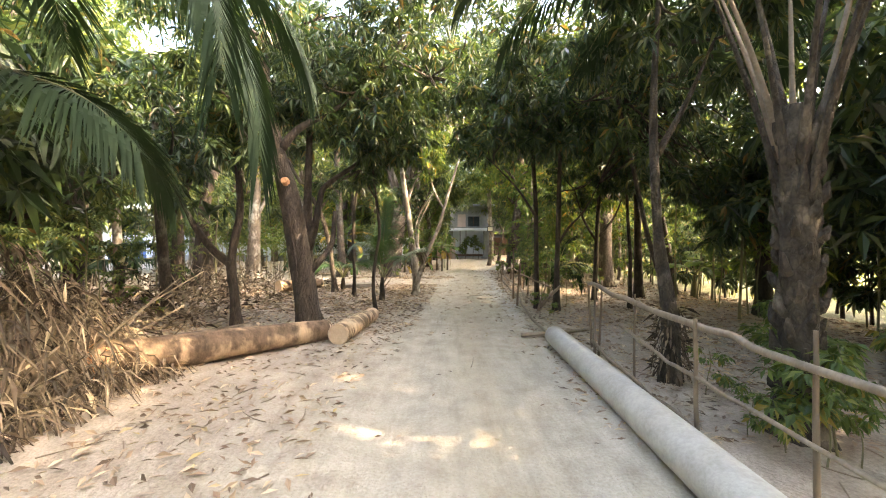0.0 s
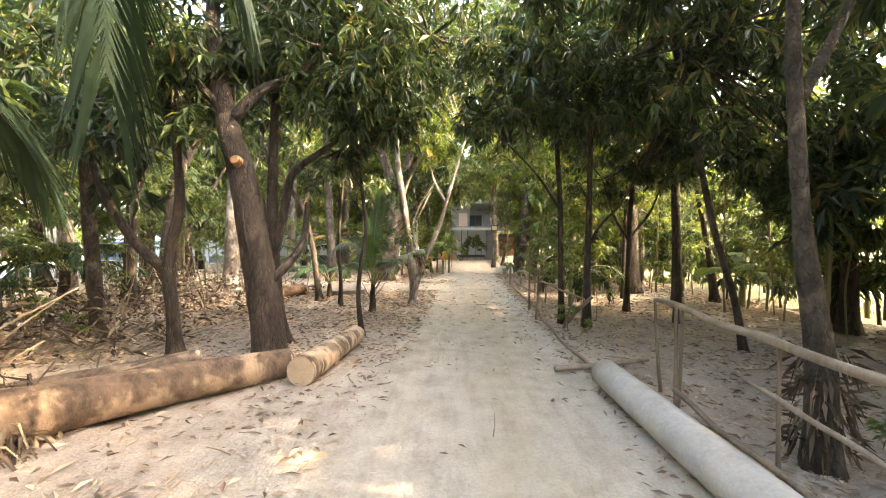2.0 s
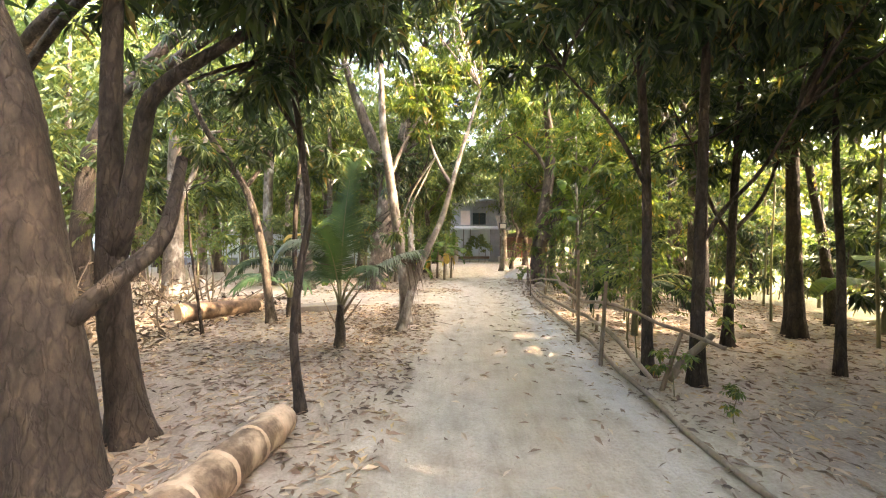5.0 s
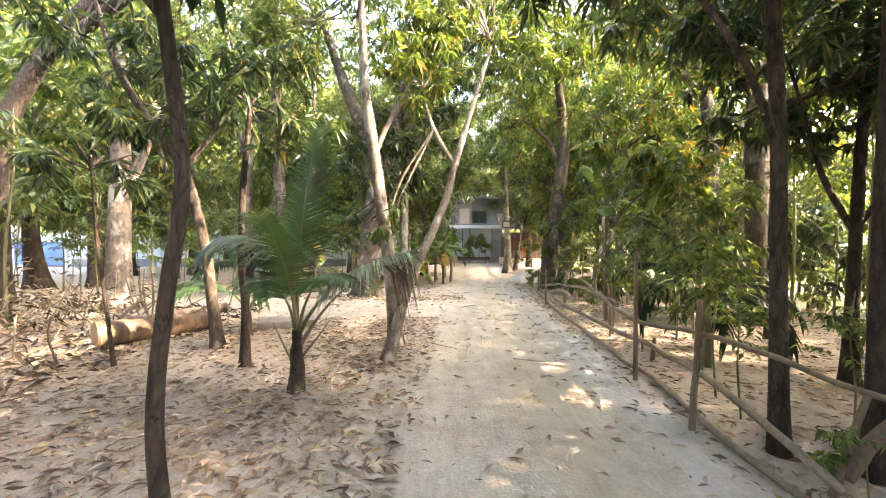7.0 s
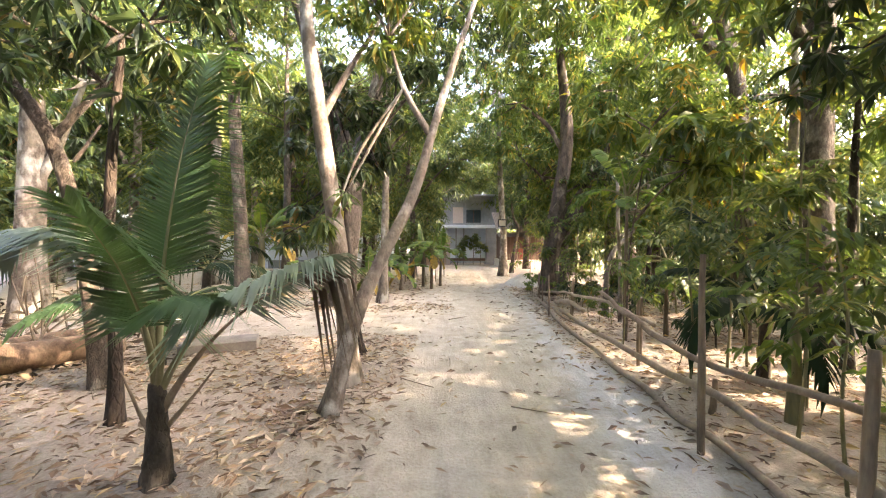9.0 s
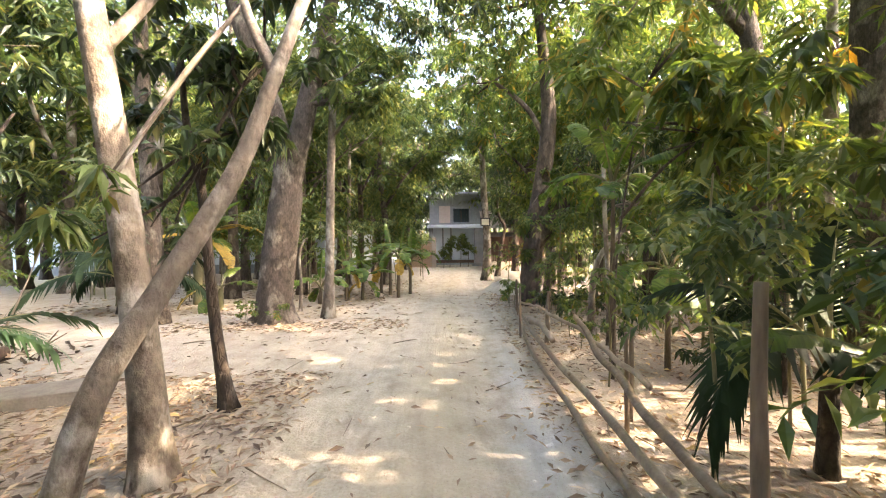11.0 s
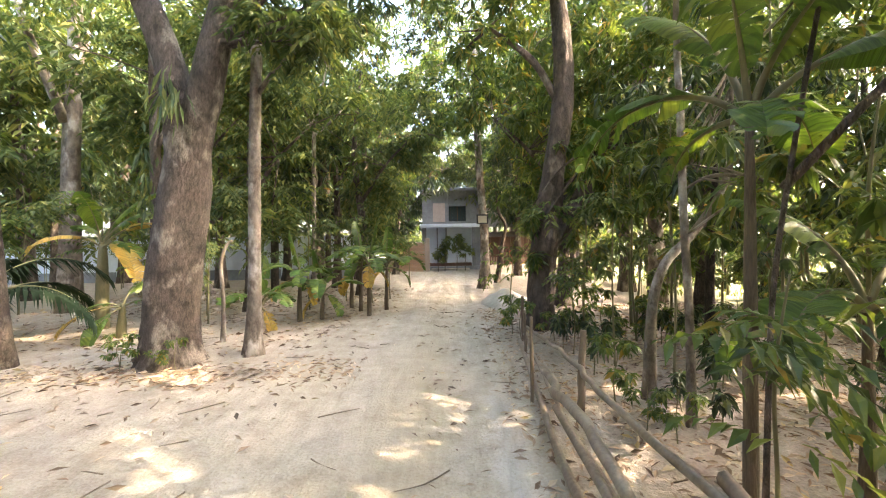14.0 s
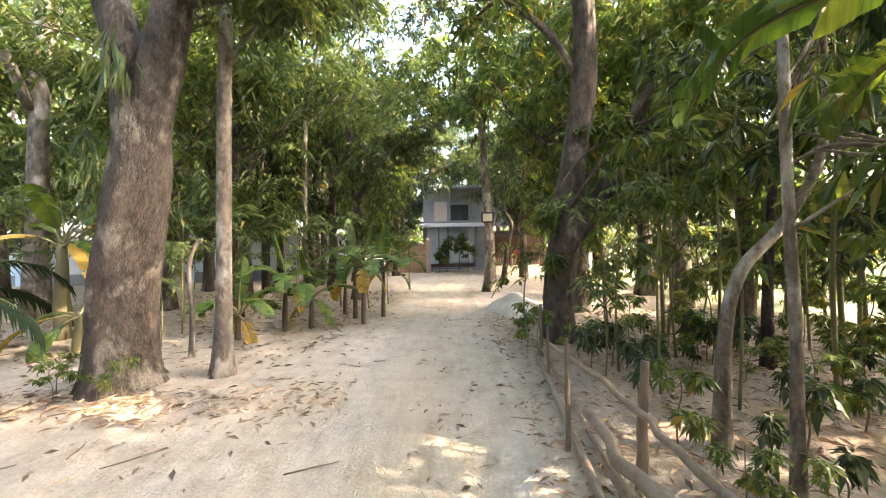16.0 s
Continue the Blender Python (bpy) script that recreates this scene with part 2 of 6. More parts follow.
CUT = plain_material("freshly cut wood", (0.44, 0.31, 0.20), (0.62, 0.47, 0.33), 9, 0.8, 0.2)
CONCRETE = plain_material("weathered concrete", (0.37, 0.335, 0.285), (0.57, 0.53, 0.465), 5, 0.9, 0.35)
SLAB = plain_material("dirty concrete", (0.17, 0.15, 0.13), (0.31, 0.28, 0.245), 6, 0.95, 0.4)
BANANA_STEM = plain_material("brown banana stem", (0.045, 0.033, 0.023), (0.20, 0.155, 0.10), 16, 0.75, 0.8, (1, 1, 0.14))
BAMBOO = plain_material("dry bamboo", (0.15, 0.112, 0.078), (0.34, 0.27, 0.195), 7, 0.6, 0.15, (1, 1, 0.2))
STAKE = plain_material("weathered stake", (0.10, 0.072, 0.05), (0.27, 0.205, 0.145), 8, 0.8, 0.3, (1, 1, 0.2))
# Mottled plaster, its grey darkened and blued for the shade on the house.
PLASTER = plain_material("shade-grey plaster", (0.15, 0.17, 0.195), (0.29, 0.31, 0.34), 1.4, 0.9, 0.2)
PEACH = plain_material("faded peach plaster", (0.40, 0.335, 0.305), (0.54, 0.46, 0.42), 1.6, 0.9, 0.15)
WHITE = plain_material("pale blue-white plaster", (0.54, 0.61, 0.71), (0.70, 0.77, 0.86), 0.8, 0.85, 0.1)
BLUE = plain_material("faded blue paint", (0.05, 0.12, 0.30), (0.10, 0.20, 0.42), 2.0, 0.6, 0.1)
# Warm pale brick: the sunlight on the wall is put into these colours.
BRICK = plain_material("sunlit-toned brick", (0.36, 0.21, 0.14), (0.54, 0.36, 0.26), 9, 0.9, 0.3)
MORTAR = plain_material("mortar", (0.34, 0.29, 0.24), (0.46, 0.41, 0.35), 9, 0.95, 0.2)
TIN = plain_material("rusty tan tin sheet", (0.13, 0.105, 0.085), (0.25, 0.21, 0.175), 1.8, 0.6, 0.2, (1, 1, 1), 0.2)
PLANK = plain_material("dark timber plank", (0.07, 0.045, 0.032), (0.17, 0.10, 0.07), 4, 0.85, 0.3, (1, 1, 0.15))
RED_PLANK = plain_material("red-brown timber", (0.20, 0.06, 0.035), (0.34, 0.12, 0.07), 4, 0.8, 0.2)
DARK_IRON = plain_material("dark iron", (0.03, 0.03, 0.035), (0.07, 0.07, 0.075), 8, 0.5, 0.1, (1, 1, 1), 0.6)
CREAM = plain_material("cream board face", (0.60, 0.56, 0.44), (0.72, 0.68, 0.56), 6, 0.7, 0.05)
DRY_EARTH = plain_material("pale heaped sand", (0.46, 0.41, 0.33), (0.68, 0.63, 0.53), 8, 0.95, 0.5)


def glass_build(nt, bsdf, out):
    bsdf.inputs["Base Color"].default_value = (0.05, 0.07, 0.08, 1)
    bsdf.inputs["Roughness"].default_value = 0.12


GLASS = material("dim window glass", glass_build)


def water_build(nt, bsdf, out):
    bsdf.inputs["Base Color"].default_value = (0.16, 0.15, 0.05, 1)
    bsdf.inputs["Roughness"].default_value = 0.08
    bump(nt, bsdf, noise_tex(nt, coords(nt), 3.0, 3), 0.1, 0.02)


WATER = material("pond water", water_build)


# ---- mesh helpers ----
def np_mesh(name, verts, tris, smooth=False):
    me = bpy.data.meshes.new(name)
    verts, tris = np.asarray(verts, np.float32), np.asarray(tris, np.int32)
    me.vertices.add(len(verts))
    me.vertices.foreach_set("co", verts.ravel())
    me.loops.add(tris.size)
    me.loops.foreach_set("vertex_index", tris.ravel())
    me.polygons.add(len(tris))
    me.polygons.foreach_set("loop_start", np.arange(0, tris.size, 3, dtype=np.int32))
    me.polygons.foreach_set("use_smooth", np.full(len(tris), smooth))
    me.update(calc_edges=True)
    me.validate()
    return me


def join(pieces):
    verts, tris, n = [], [], 0
    for v, f in pieces:
        verts.append(np.asarray(v, float))
        tris.append(np.asarray(f, int) + n)
        n += len(v)
    return np.concatenate(verts), np.concatenate(tris)


def thing(name, at, label, category, group="", kind=""):
    ob = new(name)
    ob.empty_display_size = 0.2
    ob.matrix_basis = at if isinstance(at, Matrix) else Matrix.Translation(at)
    return tagged(ob, label, category, group, kind)


def part(name, geo, mat, parent, label="", smooth=False):
    me = geo if isinstance(geo, bpy.types.Mesh) else np_mesh(name, *geo, smooth=smooth)
    if not me.materials:
        me.materials.append(mat)
    ob = new(name, me)
    ob.parent = parent
    return tagged(ob, label)


def spline(pts, per=5):
    p = np.asarray(pts, float)
    q = np.vstack([2 * p[0] - p[1], p, 2 * p[-1] - p[-2]])
    out = []
    for i in range(len(p) - 1):
        a, b, c, d = q[i], q[i + 1], q[i + 2], q[i + 3]
        for t in np.arange(per) / per:
            out.append(0.5 * (2 * b + (c - a) * t + (2 * a - 5 * b + 4 * c - d) * t * t + (3 * b - a - 3 * c + d) * t ** 3))
    out.append(p[-1])
    return np.array(out)


def tube(pts, radii, sides=10, per=5, rough=0.0, seed=0, flare=0.0, caps=True):
    """A swept round body along a smooth line; radii are spread evenly along the points."""
    c = spline(pts, per) if len(pts) > 2 else np.linspace(pts[0], pts[1], per + 1)
    n = len(c)
    r = np.interp(np.linspace(0, 1, n), np.linspace(0, 1, len(radii)), radii)
    rs = np.random.RandomState(seed)
    tangent = np.gradient(c, axis=0)
    tangent /= np.linalg.norm(tangent, axis=1)[:, None] + 1e-9
    ref = np.array([1.0, 0, 0]) if abs(tangent[0][0]) < 0.8 else np.array([0, 1.0, 0])
    a = np.arange(sides) * 2 * np.pi / sides
    ph, ph2 = rs.rand(3) * 6.28, rs.rand(3) * 6.28
    rows = []
    for i in range(n):
        u = np.cross(tangent[i], ref)
        u /= np.linalg.norm(u)
        w = np.cross(tangent[i], u)
        s = i / max(n - 1, 1)
        k = 1 + rough * (np.sin(2 * a + ph[0] + 5 * s) + 0.7 * np.sin(3 * a + ph[1] - 9 * s) + 0.6 * np.sin(5 * a + ph2[0] + 14 * s) + rs.uniform(-0.5, 0.5, sides))
        if flare:
            k = k * (1 + flare * np.exp(-s * n / per * 3.5) * (1 + 0.45 * np.sin(4 * a + ph2[1]) + 0.25 * np.sin(7 * a + ph2[2])))
        rows.append(c[i] + r[i] * k[:, None] * (np.cos(a)[:, None] * u + np.sin(a)[:, None] * w))
    v = np.concatenate(rows)
    f = []
    for i in range(n - 1):
        for j in range(sides):
            p, q = i * sides + j, i * sides + (j + 1) % sides
            f += [(p, q, q + sides), (p, q + sides, p + sides)]
    if caps:
        v = np.vstack([v, c[0], c[-1]])
        for j in range(sides):
            f.append((len(v) - 2, (j + 1) % sides, j))
            f.append((len(v) - 1, (n - 1) * sides + j, (n - 1) * sides + (j + 1) % sides))
    return v, np.array(f)


def box(x0, y0, z0, x1, y1, z1, wear=0.0, seed=0):
    """A bevelled block."""
    b = min(0.012, 0.2 * min(x1 - x0, y1 - y0, z1 - z0))
    bm = bmesh.new()
    bmesh.ops.create_cube(bm, size=1)
    for v in bm.verts:
        v.co = ((x0 + x1) / 2 + v.co.x * (x1 - x0), (y0 + y1) / 2 + v.co.y * (y1 - y0), (z0 + z1) / 2 + v.co.z * (z1 - z0))
    bmesh.ops.bevel(bm, geom=bm.edges[:], offset=b, segments=1, affect="EDGES")
    bmesh.ops.triangulate(bm, faces=bm.faces[:])
    if wear:
        rs = np.random.RandomState(seed)
        for v in bm.verts:
            v.co += Vector(rs.uniform(-wear, wear, 3))
    bm.verts.index_update()
    out = np.array([v.co[:] for v in bm.verts]), np.array([[v.index for v in f.verts] for f in bm.faces])
    bm.free()
    return out


def leaves(P, D, L, W, droop=0.15, fine=False, rs=np.random):
    """Folded lance-shaped blades at P pointing along D."""
    n = len(P)
    D = D / (np.linalg.norm(D, axis=1)[:, None] + 1e-9)
    up = np.tile([0.0, 0.0, 1.0], (n, 1)) + rs.normal(0, 0.45, (n, 3))
    S = np.cross(D, up)
    S /= np.linalg.norm(S, axis=1)[:, None] + 1e-9
    U = np.cross(S, D)
    L, W = np.broadcast_to(L, n)[:, None], np.broadcast_to(W, n)[:, None]
    down = np.array([0, 0, -1.0])
    if fine:
        c = P + D * L * 0.48 + down * L * droop * 0.25
        tip = P + D * L * 0.98 + down * L * droop * 1.3
        V = np.stack([P, c - S * W * 0.5 + U * W * 0.2, c, c + S * W * 0.5 + U * W * 0.2, tip], 1)
        T = np.array([(0, 2, 1), (0, 3, 2), (1, 2, 4), (2, 3, 4)])
    else:
        c = P + D * L * 0.45 + down * L * droop * 0.2
        tip = P + D * L + down * L * droop * 1.3
        V = np.stack([P, c - S * W * 0.5 + U * W * 0.2, tip, c + S * W * 0.5 + U * W * 0.2], 1)
        T = np.array([(0, 2, 1), (0, 3, 2)])
    k = V.shape[1]
    F = (T[None] + (np.arange(n) * k)[:, None, None]).reshape(-1, 3)
    return V.reshape(-1, 3), F


def lane_x(y):
    return 0.05 + 0.062 * y


def open_lane(P, low=2.5):
    """Which places keep clear of the lane and of the space over it."""
    off = P[:, 0] - lane_x(P[:, 1])
    return ~((off > -1.55) & (off < 1.55) & (P[:, 2] < low) & (P[:, 1] > -3) & (P[:, 1] < 36))


def crown(blobs, rs, at=(0, 0, 0), size=0.2, width=0.05, per=9, fine=False, droop=0.25, low=2.5, style="whorl"):
    """Leaves in drooping whorls or in feathered sprays, gathered in clumps. blobs: (centre, radii, number of twigs)."""
    P, D, L = [], [], []
    at = np.array(at)
    for centre, radii, n in blobs:
        centre, radii = np.array(centre, float), np.array(radii, float)
        k = max(3, n // 12)
        u = rs.normal(0, 1, (k, 3))
        u /= np.linalg.norm(u, axis=1)[:, None]
        heart = u * (rs.uniform(0.15, 1, (k, 1)) ** 0.5)
        pick = heart[rs.randint(0, k, n)] + rs.normal(0, 0.16, (n, 3))
        place = centre + pick * radii
        keep = open_lane(place + at, low)
        for p in place[keep]:
            m = rs.randint(per - 2, per + 3)
            if style == "whorl":
                az = rs.uniform(0, 6.28) + np.arange(m) * 2.4
                el = np.radians(rs.uniform(-68, 18, m))
                D.append(np.stack([np.cos(az) * np.cos(el), np.sin(az) * np.cos(el), np.sin(el)], 1))
                P.append(p + D[-1] * 0.02)
                L.append(size * rs.uniform(0.65, 1.25, m))
            else:
                az, el = rs.uniform(0, 6.28), np.radians(rs.uniform(-45, 25))
                d = np.array([np.cos(az) * np.cos(el), np.sin(az) * np.cos(el), np.sin(el)])
                s = np.cross(d, [0, 0, 1.0])
                s /= np.linalg.norm(s) + 1e-6
                step = np.linspace(0, 1, m)
                side = np.where(np.arange(m) % 2, 1.0, -1.0)[:, None]
                P.append(p + d * (step * size * 2.6)[:, None] + np.array([0, 0, -1]) * (step ** 2 * size * 0.6)[:, None])
                D.append(s * side + d * 0.6 + np.array([0, 0, -0.35]) + rs.normal(0, 0.15, (m, 3)))
                L.append(size * rs.uniform(0.7, 1.2, m))
    if not P:
        return np.zeros((0, 3)), np.zeros((0, 3), int)
    P, D, L = np.concatenate(P), np.concatenate(D), np.concatenate(L)
    return leaves(P, D, L, L * width / size * rs.uniform(0.8, 1.2, len(L)), droop, fine, rs)


def tree(label, at, trunk, radii, limbs=(), blobs=(), mat=None, leaf=None, seed=1, group="", sides=12, flare=0.6, rough=0.035, size=0.2, width=0.05,
         per=9, fine=False, style="whorl", low=2.5, category="tree", name="tree", twigs=True, droop=0.25):
    """Trunk, limbs and crown in places relative to the foot."""
    rs = np.random.RandomState(seed)
    ob = thing(name, at, label, category, group)
    foot = [(trunk[0][0], trunk[0][1], trunk[0][2] - 0.08)]
    part("trunk", tube(foot + list(trunk)[1:], radii, sides, 9 if sides > 20 else 5, rough, seed, flare), mat, ob, smooth=True)
    ends = [np.array(trunk[-1])]
    for i, (pts, r) in enumerate(limbs):
        part("limb", tube(pts, r, max(6, sides - 4), 5, rough, seed + 7 + i), mat, ob, smooth=True)
        ends += [np.array(pts[-1]), np.array(pts[len(pts) // 2])]
    if blobs:
        if twigs:
            for centre, rad, n in blobs:
                start = min(ends, key=lambda e: np.linalg.norm(e - np.array(centre)))
                for j in range(4):
                    to = np.array(centre) + np.array(rad) * rs.uniform(-0.75, 0.75, 3)
                    if not open_lane(np.array([to]) + np.array(at), low)[0]:
                        continue
                    mid = (start + to) / 2 + rs.normal(0, 0.12, 3) * np.linalg.norm(to - start) * 0.5
                    part("branch", tube([start, mid, to], [0.035 * min(1.5, radii[-1] / 0.06), 0.018, 0.006], 5, 4, 0.03, seed + j), mat, ob, smooth=True)
        sets = [([b for b in blobs if b[0][2] <= 3.75], fine), ([b for b in blobs if b[0][2] > 3.75], False)]
        part("crown", join([crown(b, rs, at, size, width, per, f, droop, low, style) for b, f in sets if b]), leaf, ob)
    return ob


def frond(length=2.4, rise=60, fall=-50, n=46, reach=0.55, hang=0.35, wide=0.035, seed=0, start=0.12, twist=0.0, bend=1.0, splay=1.0):
    """A feather palm leaf from the origin towards +x: the leaflets and the rib."""
    rs = np.random.RandomState(seed)
    m = 24
    el = np.radians(rise + (fall - rise) * np.linspace(0, 1, m) ** bend)
    step = length / (m - 1)
    x = np.concatenate([[0], np.cumsum(np.cos(el[:-1]) * step)])
    z = np.concatenate([[0], np.cumsum(np.sin(el[:-1]) * step)])
    line = np.stack([x, np.sin(np.linspace(0, 1.5, m)) * twist, z], 1)
    at_s = start + (1 - start) * np.linspace(0, 1, n + 1)
    spine = np.stack([np.interp(at_s * (m - 1), np.arange(m), line[:, q]) for q in range(3)], 1)
    V, F, k = list(spine), [], n + 1
    for i in range(n):
        s, p = at_s[i], (spine[i] + spine[i + 1]) / 2
        t = spine[i + 1] - spine[i]
        t /= np.linalg.norm(t)
        ln = reach * (0.55 + 0.45 * np.sin(np.pi * min(1, 0.15 + s * 0.95))) * rs.uniform(0.85, 1.1)
        for side in (-1, 1):
            d = np.array([0, side, 0]) * (1.0 - 0.55 * s) * splay + t * (0.5 + 0.7 * s) + rs.normal(0, 0.06, 3)
            d /= np.linalg.norm(d)
            w = np.cross(d, [0, 0, 1.0])
            w = w / (np.linalg.norm(w) + 1e-6) * wide * 0.5 + np.array([0, 0, wide * 0.2])
            h = hang * rs.uniform(0.7, 1.3)
            c1 = p + d * ln * 0.45 + np.array([0, 0, -h * 0.15 * ln])
            c2 = p + d * ln * 0.95 + np.array([0, 0, -h * ln])
            V += [c1 - w, c1 + w, c2]
            F += [(i, i + 1, k + 1), (i, k + 1, k), (k, k + 1, k + 2)]
            k += 3
    rib = tube(line[::4], [0.028, 0.02, 0.014, 0.009, 0.005, 0.003], 6, 3)
    return (np.array(V), np.array(F)), rib


def add_frond(parent, m, mat, rib_mat, label="", name="frond", **kw):
    blade, rib = frond(**kw)
    ob = part(name, blade, mat, parent, label)
    ob.matrix_local = m
    part("rib", rib, rib_mat, ob, smooth=True)
    return ob


def banana_leaf(length=1.5, width=0.42, rise=60, fall=-30, seed=0, torn=0.3, shift=0.25):
    """A broad blade along +x with a rib, torn into strips here and there."""
    rs = np.random.RandomState(seed)
    m = 26
    el = np.radians(np.linspace(rise, fall, m))
    step = length / (m - 1)
    x = np.concatenate([[0], np.cumsum(np.cos(el[:-1]) * step)])
    z = np.concatenate([[0], np.cumsum(np.sin(el[:-1]) * step)])
    s = np.linspace(0, 1, m)
    half = width * 0.5 * np.where(s < shift, 0.02, np.sin(np.pi * np.clip((s - shift) / (1.02 - shift), 0, 1)) ** 0.5)
    V, F = [], []
    for side in (-1, 1):
        sag, k = 0.25, len(V)
        prev = None
        for i in range(m - 1):
            if s[i] < shift - 0.03:
                continue
            if rs.rand() < torn:
                prev = None
                sag = rs.uniform(0.1, 0.8)
            row = []
            for j in ((i, i + 1) if prev is None else (i + 1,)):
                r = []
                for q in (0, 0.35, 0.7, 1.0):
                    r.append(len(V))
                    V.append((x[j] + q * half[j] * 0.35, side * half[j] * q * (1 - 0.25 * sag * q), z[j] + half[j] * (0.25 * q - sag * q * q) + rs.uniform(-0.006, 0.006)))
                row.append(r)
            if prev is not None:
                row = [prev] + row
            a, b = row
            for q in range(3):
                F += [(a[q], b[q], b[q + 1]), (a[q], b[q + 1], a[q + 1])]
            prev = b
    rib = tube(np.stack([x, 0 * x, z - 0.008], 1)[::5], [0.022, 0.018, 0.013, 0.008, 0.004, 0.003], 6, 3)
    return (np.array(V), np.array(F)), rib


def banana_plant(at, height, spec, seed, label, group="banana plants", r=0.07, stem=None, torn=0.42):
    """spec: (turn, length, width, rise, fall, dry)"""
    ob = thing("banana_plant", at, label, "banana plant", group)
    part("stem", tube([(0, 0, -0.05), (0.01, 0, height * 0.5), (0.03, 0.02, height)], [r * 1.25, r, r * 0.6], 10, 5, 0.06, seed), stem or STEM, ob, smooth=True)
    for i, (turn, length, width, rise, fall, dry) in enumerate(spec):
        blade, rib = banana_leaf(length, width, rise, fall, seed + i, torn)
        leaf = part("leaf", blade, BANANA_DRY if dry else BANANA, ob, "yellowed torn leaf" if dry else "", smooth=True)
        leaf.matrix_local = pose(0.02, 0.01, height - 0.06, 0, 0, turn)
        part("rib", rib, STEM, leaf, smooth=True)
    return ob


STEM = plain_material("brown-green stem", (0.09, 0.085, 0.04), (0.22, 0.20, 0.10), 7, 0.6, 0.2, (1, 1, 0.2))
RIB = plain_material("straw-green rib", (0.22, 0.20, 0.08), (0.36, 0.32, 0.15), 7, 0.6, 0.1)
RIB_DRY = plain_material("dry rib", (0.13, 0.095, 0.065), (0.29, 0.23, 0.165), 7, 0.8, 0.2)


# ---- ground ----
def ground_z(x, y):
    off = x - (0.05 + 0.062 * y)
    z = 0.018 * np.sin(1.7 * x + 0.6 * y) * np.cos(0.9 * y - 0.4 * x) + 0.010 * np.sin(5.1 * x + 2.0 * y) * np.sin(4.3 * y) + 0.006 * np.sin(11 * x - 3 * y) * np.sin(9 * y + 2 * x)
    z = z - 0.030 * np.exp(-((off + 0.75) / 0.22) ** 2) - 0.030 * np.exp(-((off - 0.70) / 0.22) ** 2)
    near = np.exp(-((y - 14) / 60.0) ** 2)
    return z * near


def axis(lo, a, b, hi, fine):
    inner = np.arange(a, b, fine)
    left = a - np.cumsum(fine * 1.25 ** np.arange(60))
    right = b + np.cumsum(fine * 1.25 ** np.arange(60))
    return np.concatenate([left[left > lo][::-1], inner, right[right < hi]])


gx, gy = axis(-400, -7, 7, 400, 0.11), axis(-400, 0, 26, 600, 0.11)
X, Y = np.meshgrid(gx, gy)
gv = np.stack([X, Y, ground_z(X, Y)], 2).reshape(-1, 3)
w, h = len(gx), len(gy)
i0 = (np.arange(h - 1)[:, None] * w + np.arange(w - 1)).ravel()
gf = np.concatenate([np.stack([i0, i0 + 1, i0 + w + 1], 1), np.stack([i0, i0 + w + 1, i0 + w], 1)])
ground = new("ground", np_mesh("ground", gv, gf, True))
ground.data.materials.append(GROUND)
tagged(ground, "pale sandy village lane with wheel ruts and brown leaf-strewn verges", "ground", kind="structure")

# ---- trees beside the lane, west side ----
MANGO_KW = dict(mat=BARK, leaf=MANGO, size=0.19, width=0.052)
mango = tree("large dark-barked mango tree with a cut branch scar, leaning west", (-2.46, 7.2, 0), [(0, 0, 0), (-0.05, 0, 0.5), (-0.15, 0, 1.23), (-0.285, 0, 2.18), (-0.40, 0.02, 2.65), (-0.58, 0.05, 3.2), (-0.85, 0.2, 4.4), (-0.9, 0.3, 5.4)],
     [0.23, 0.215, 0.20, 0.18, 0.165, 0.14, 0.11, 0.07], [([(-0.5, 0.05, 3.3), (-0.2, 0.15, 3.7), (0.3, 0.25, 4.0), (0.9, 0.3, 4.4)], [0.08, 0.065, 0.05, 0.03]), ([(-0.6, 0.1, 3.4), (-1.1, -0.2, 3.9), (-1.6, -0.5, 4.4)], [0.07, 0.055, 0.03])],
     [((1.0, 0.4, 4.3), (1.2, 1.1, 0.8), 190), ((-0.8, 0.2, 5.2), (1.5, 1.5, 1.1), 190), ((-1.6, -0.3, 4.3), (1.0, 1.0, 0.8), 110), ((0.1, 1.0, 4.8), (1.3, 1.2, 0.9), 150), ((-0.75, -0.35, 3.15), (0.35, 0.3, 0.35), 16), ((0.6, 0.4, 6.4), (2.0, 1.6, 0.9), 170), ((-2.2, 0.8, 6.4), (2.0, 1.6, 1.0), 170), ((2.6, 1.4, 7.0), (1.8, 1.5, 0.8), 150), ((-1.0, 2.6, 7.4), (2.2, 1.6, 0.9), 150)],
     seed=11, flare=0.35, fine=True, sides=24, rough=0.045, group="mango trees", **MANGO_KW)
part("branch_scar", tube([(-0.36, -0.1, 2.66), (-0.35, -0.2, 2.68), (-0.35, -0.225, 2.685)], [0.075, 0.06, 0.05], 12, 3, 0.08, 5), RAW_WOOD, mango, "pale orange sawn branch stub")
part("limb", tube([(0.02, 0.05, 1.05), (0.2, 0.2, 1.3), (0.3, 0.5, 1.6), (0.28, 0.75, 2.2)], [0.07, 0.06, 0.055, 0.04], 8, 4, 0.05, 9), BARK, mango, smooth=True)
part("knot", tube([(-0.06, -0.12, 0.62), (-0.06, -0.2, 0.62), (-0.06, -0.228, 0.62)], [0.12, 0.085, 0.04], 12, 3, 0.12, 6), BARK, mango, "healed oval knot", smooth=True)
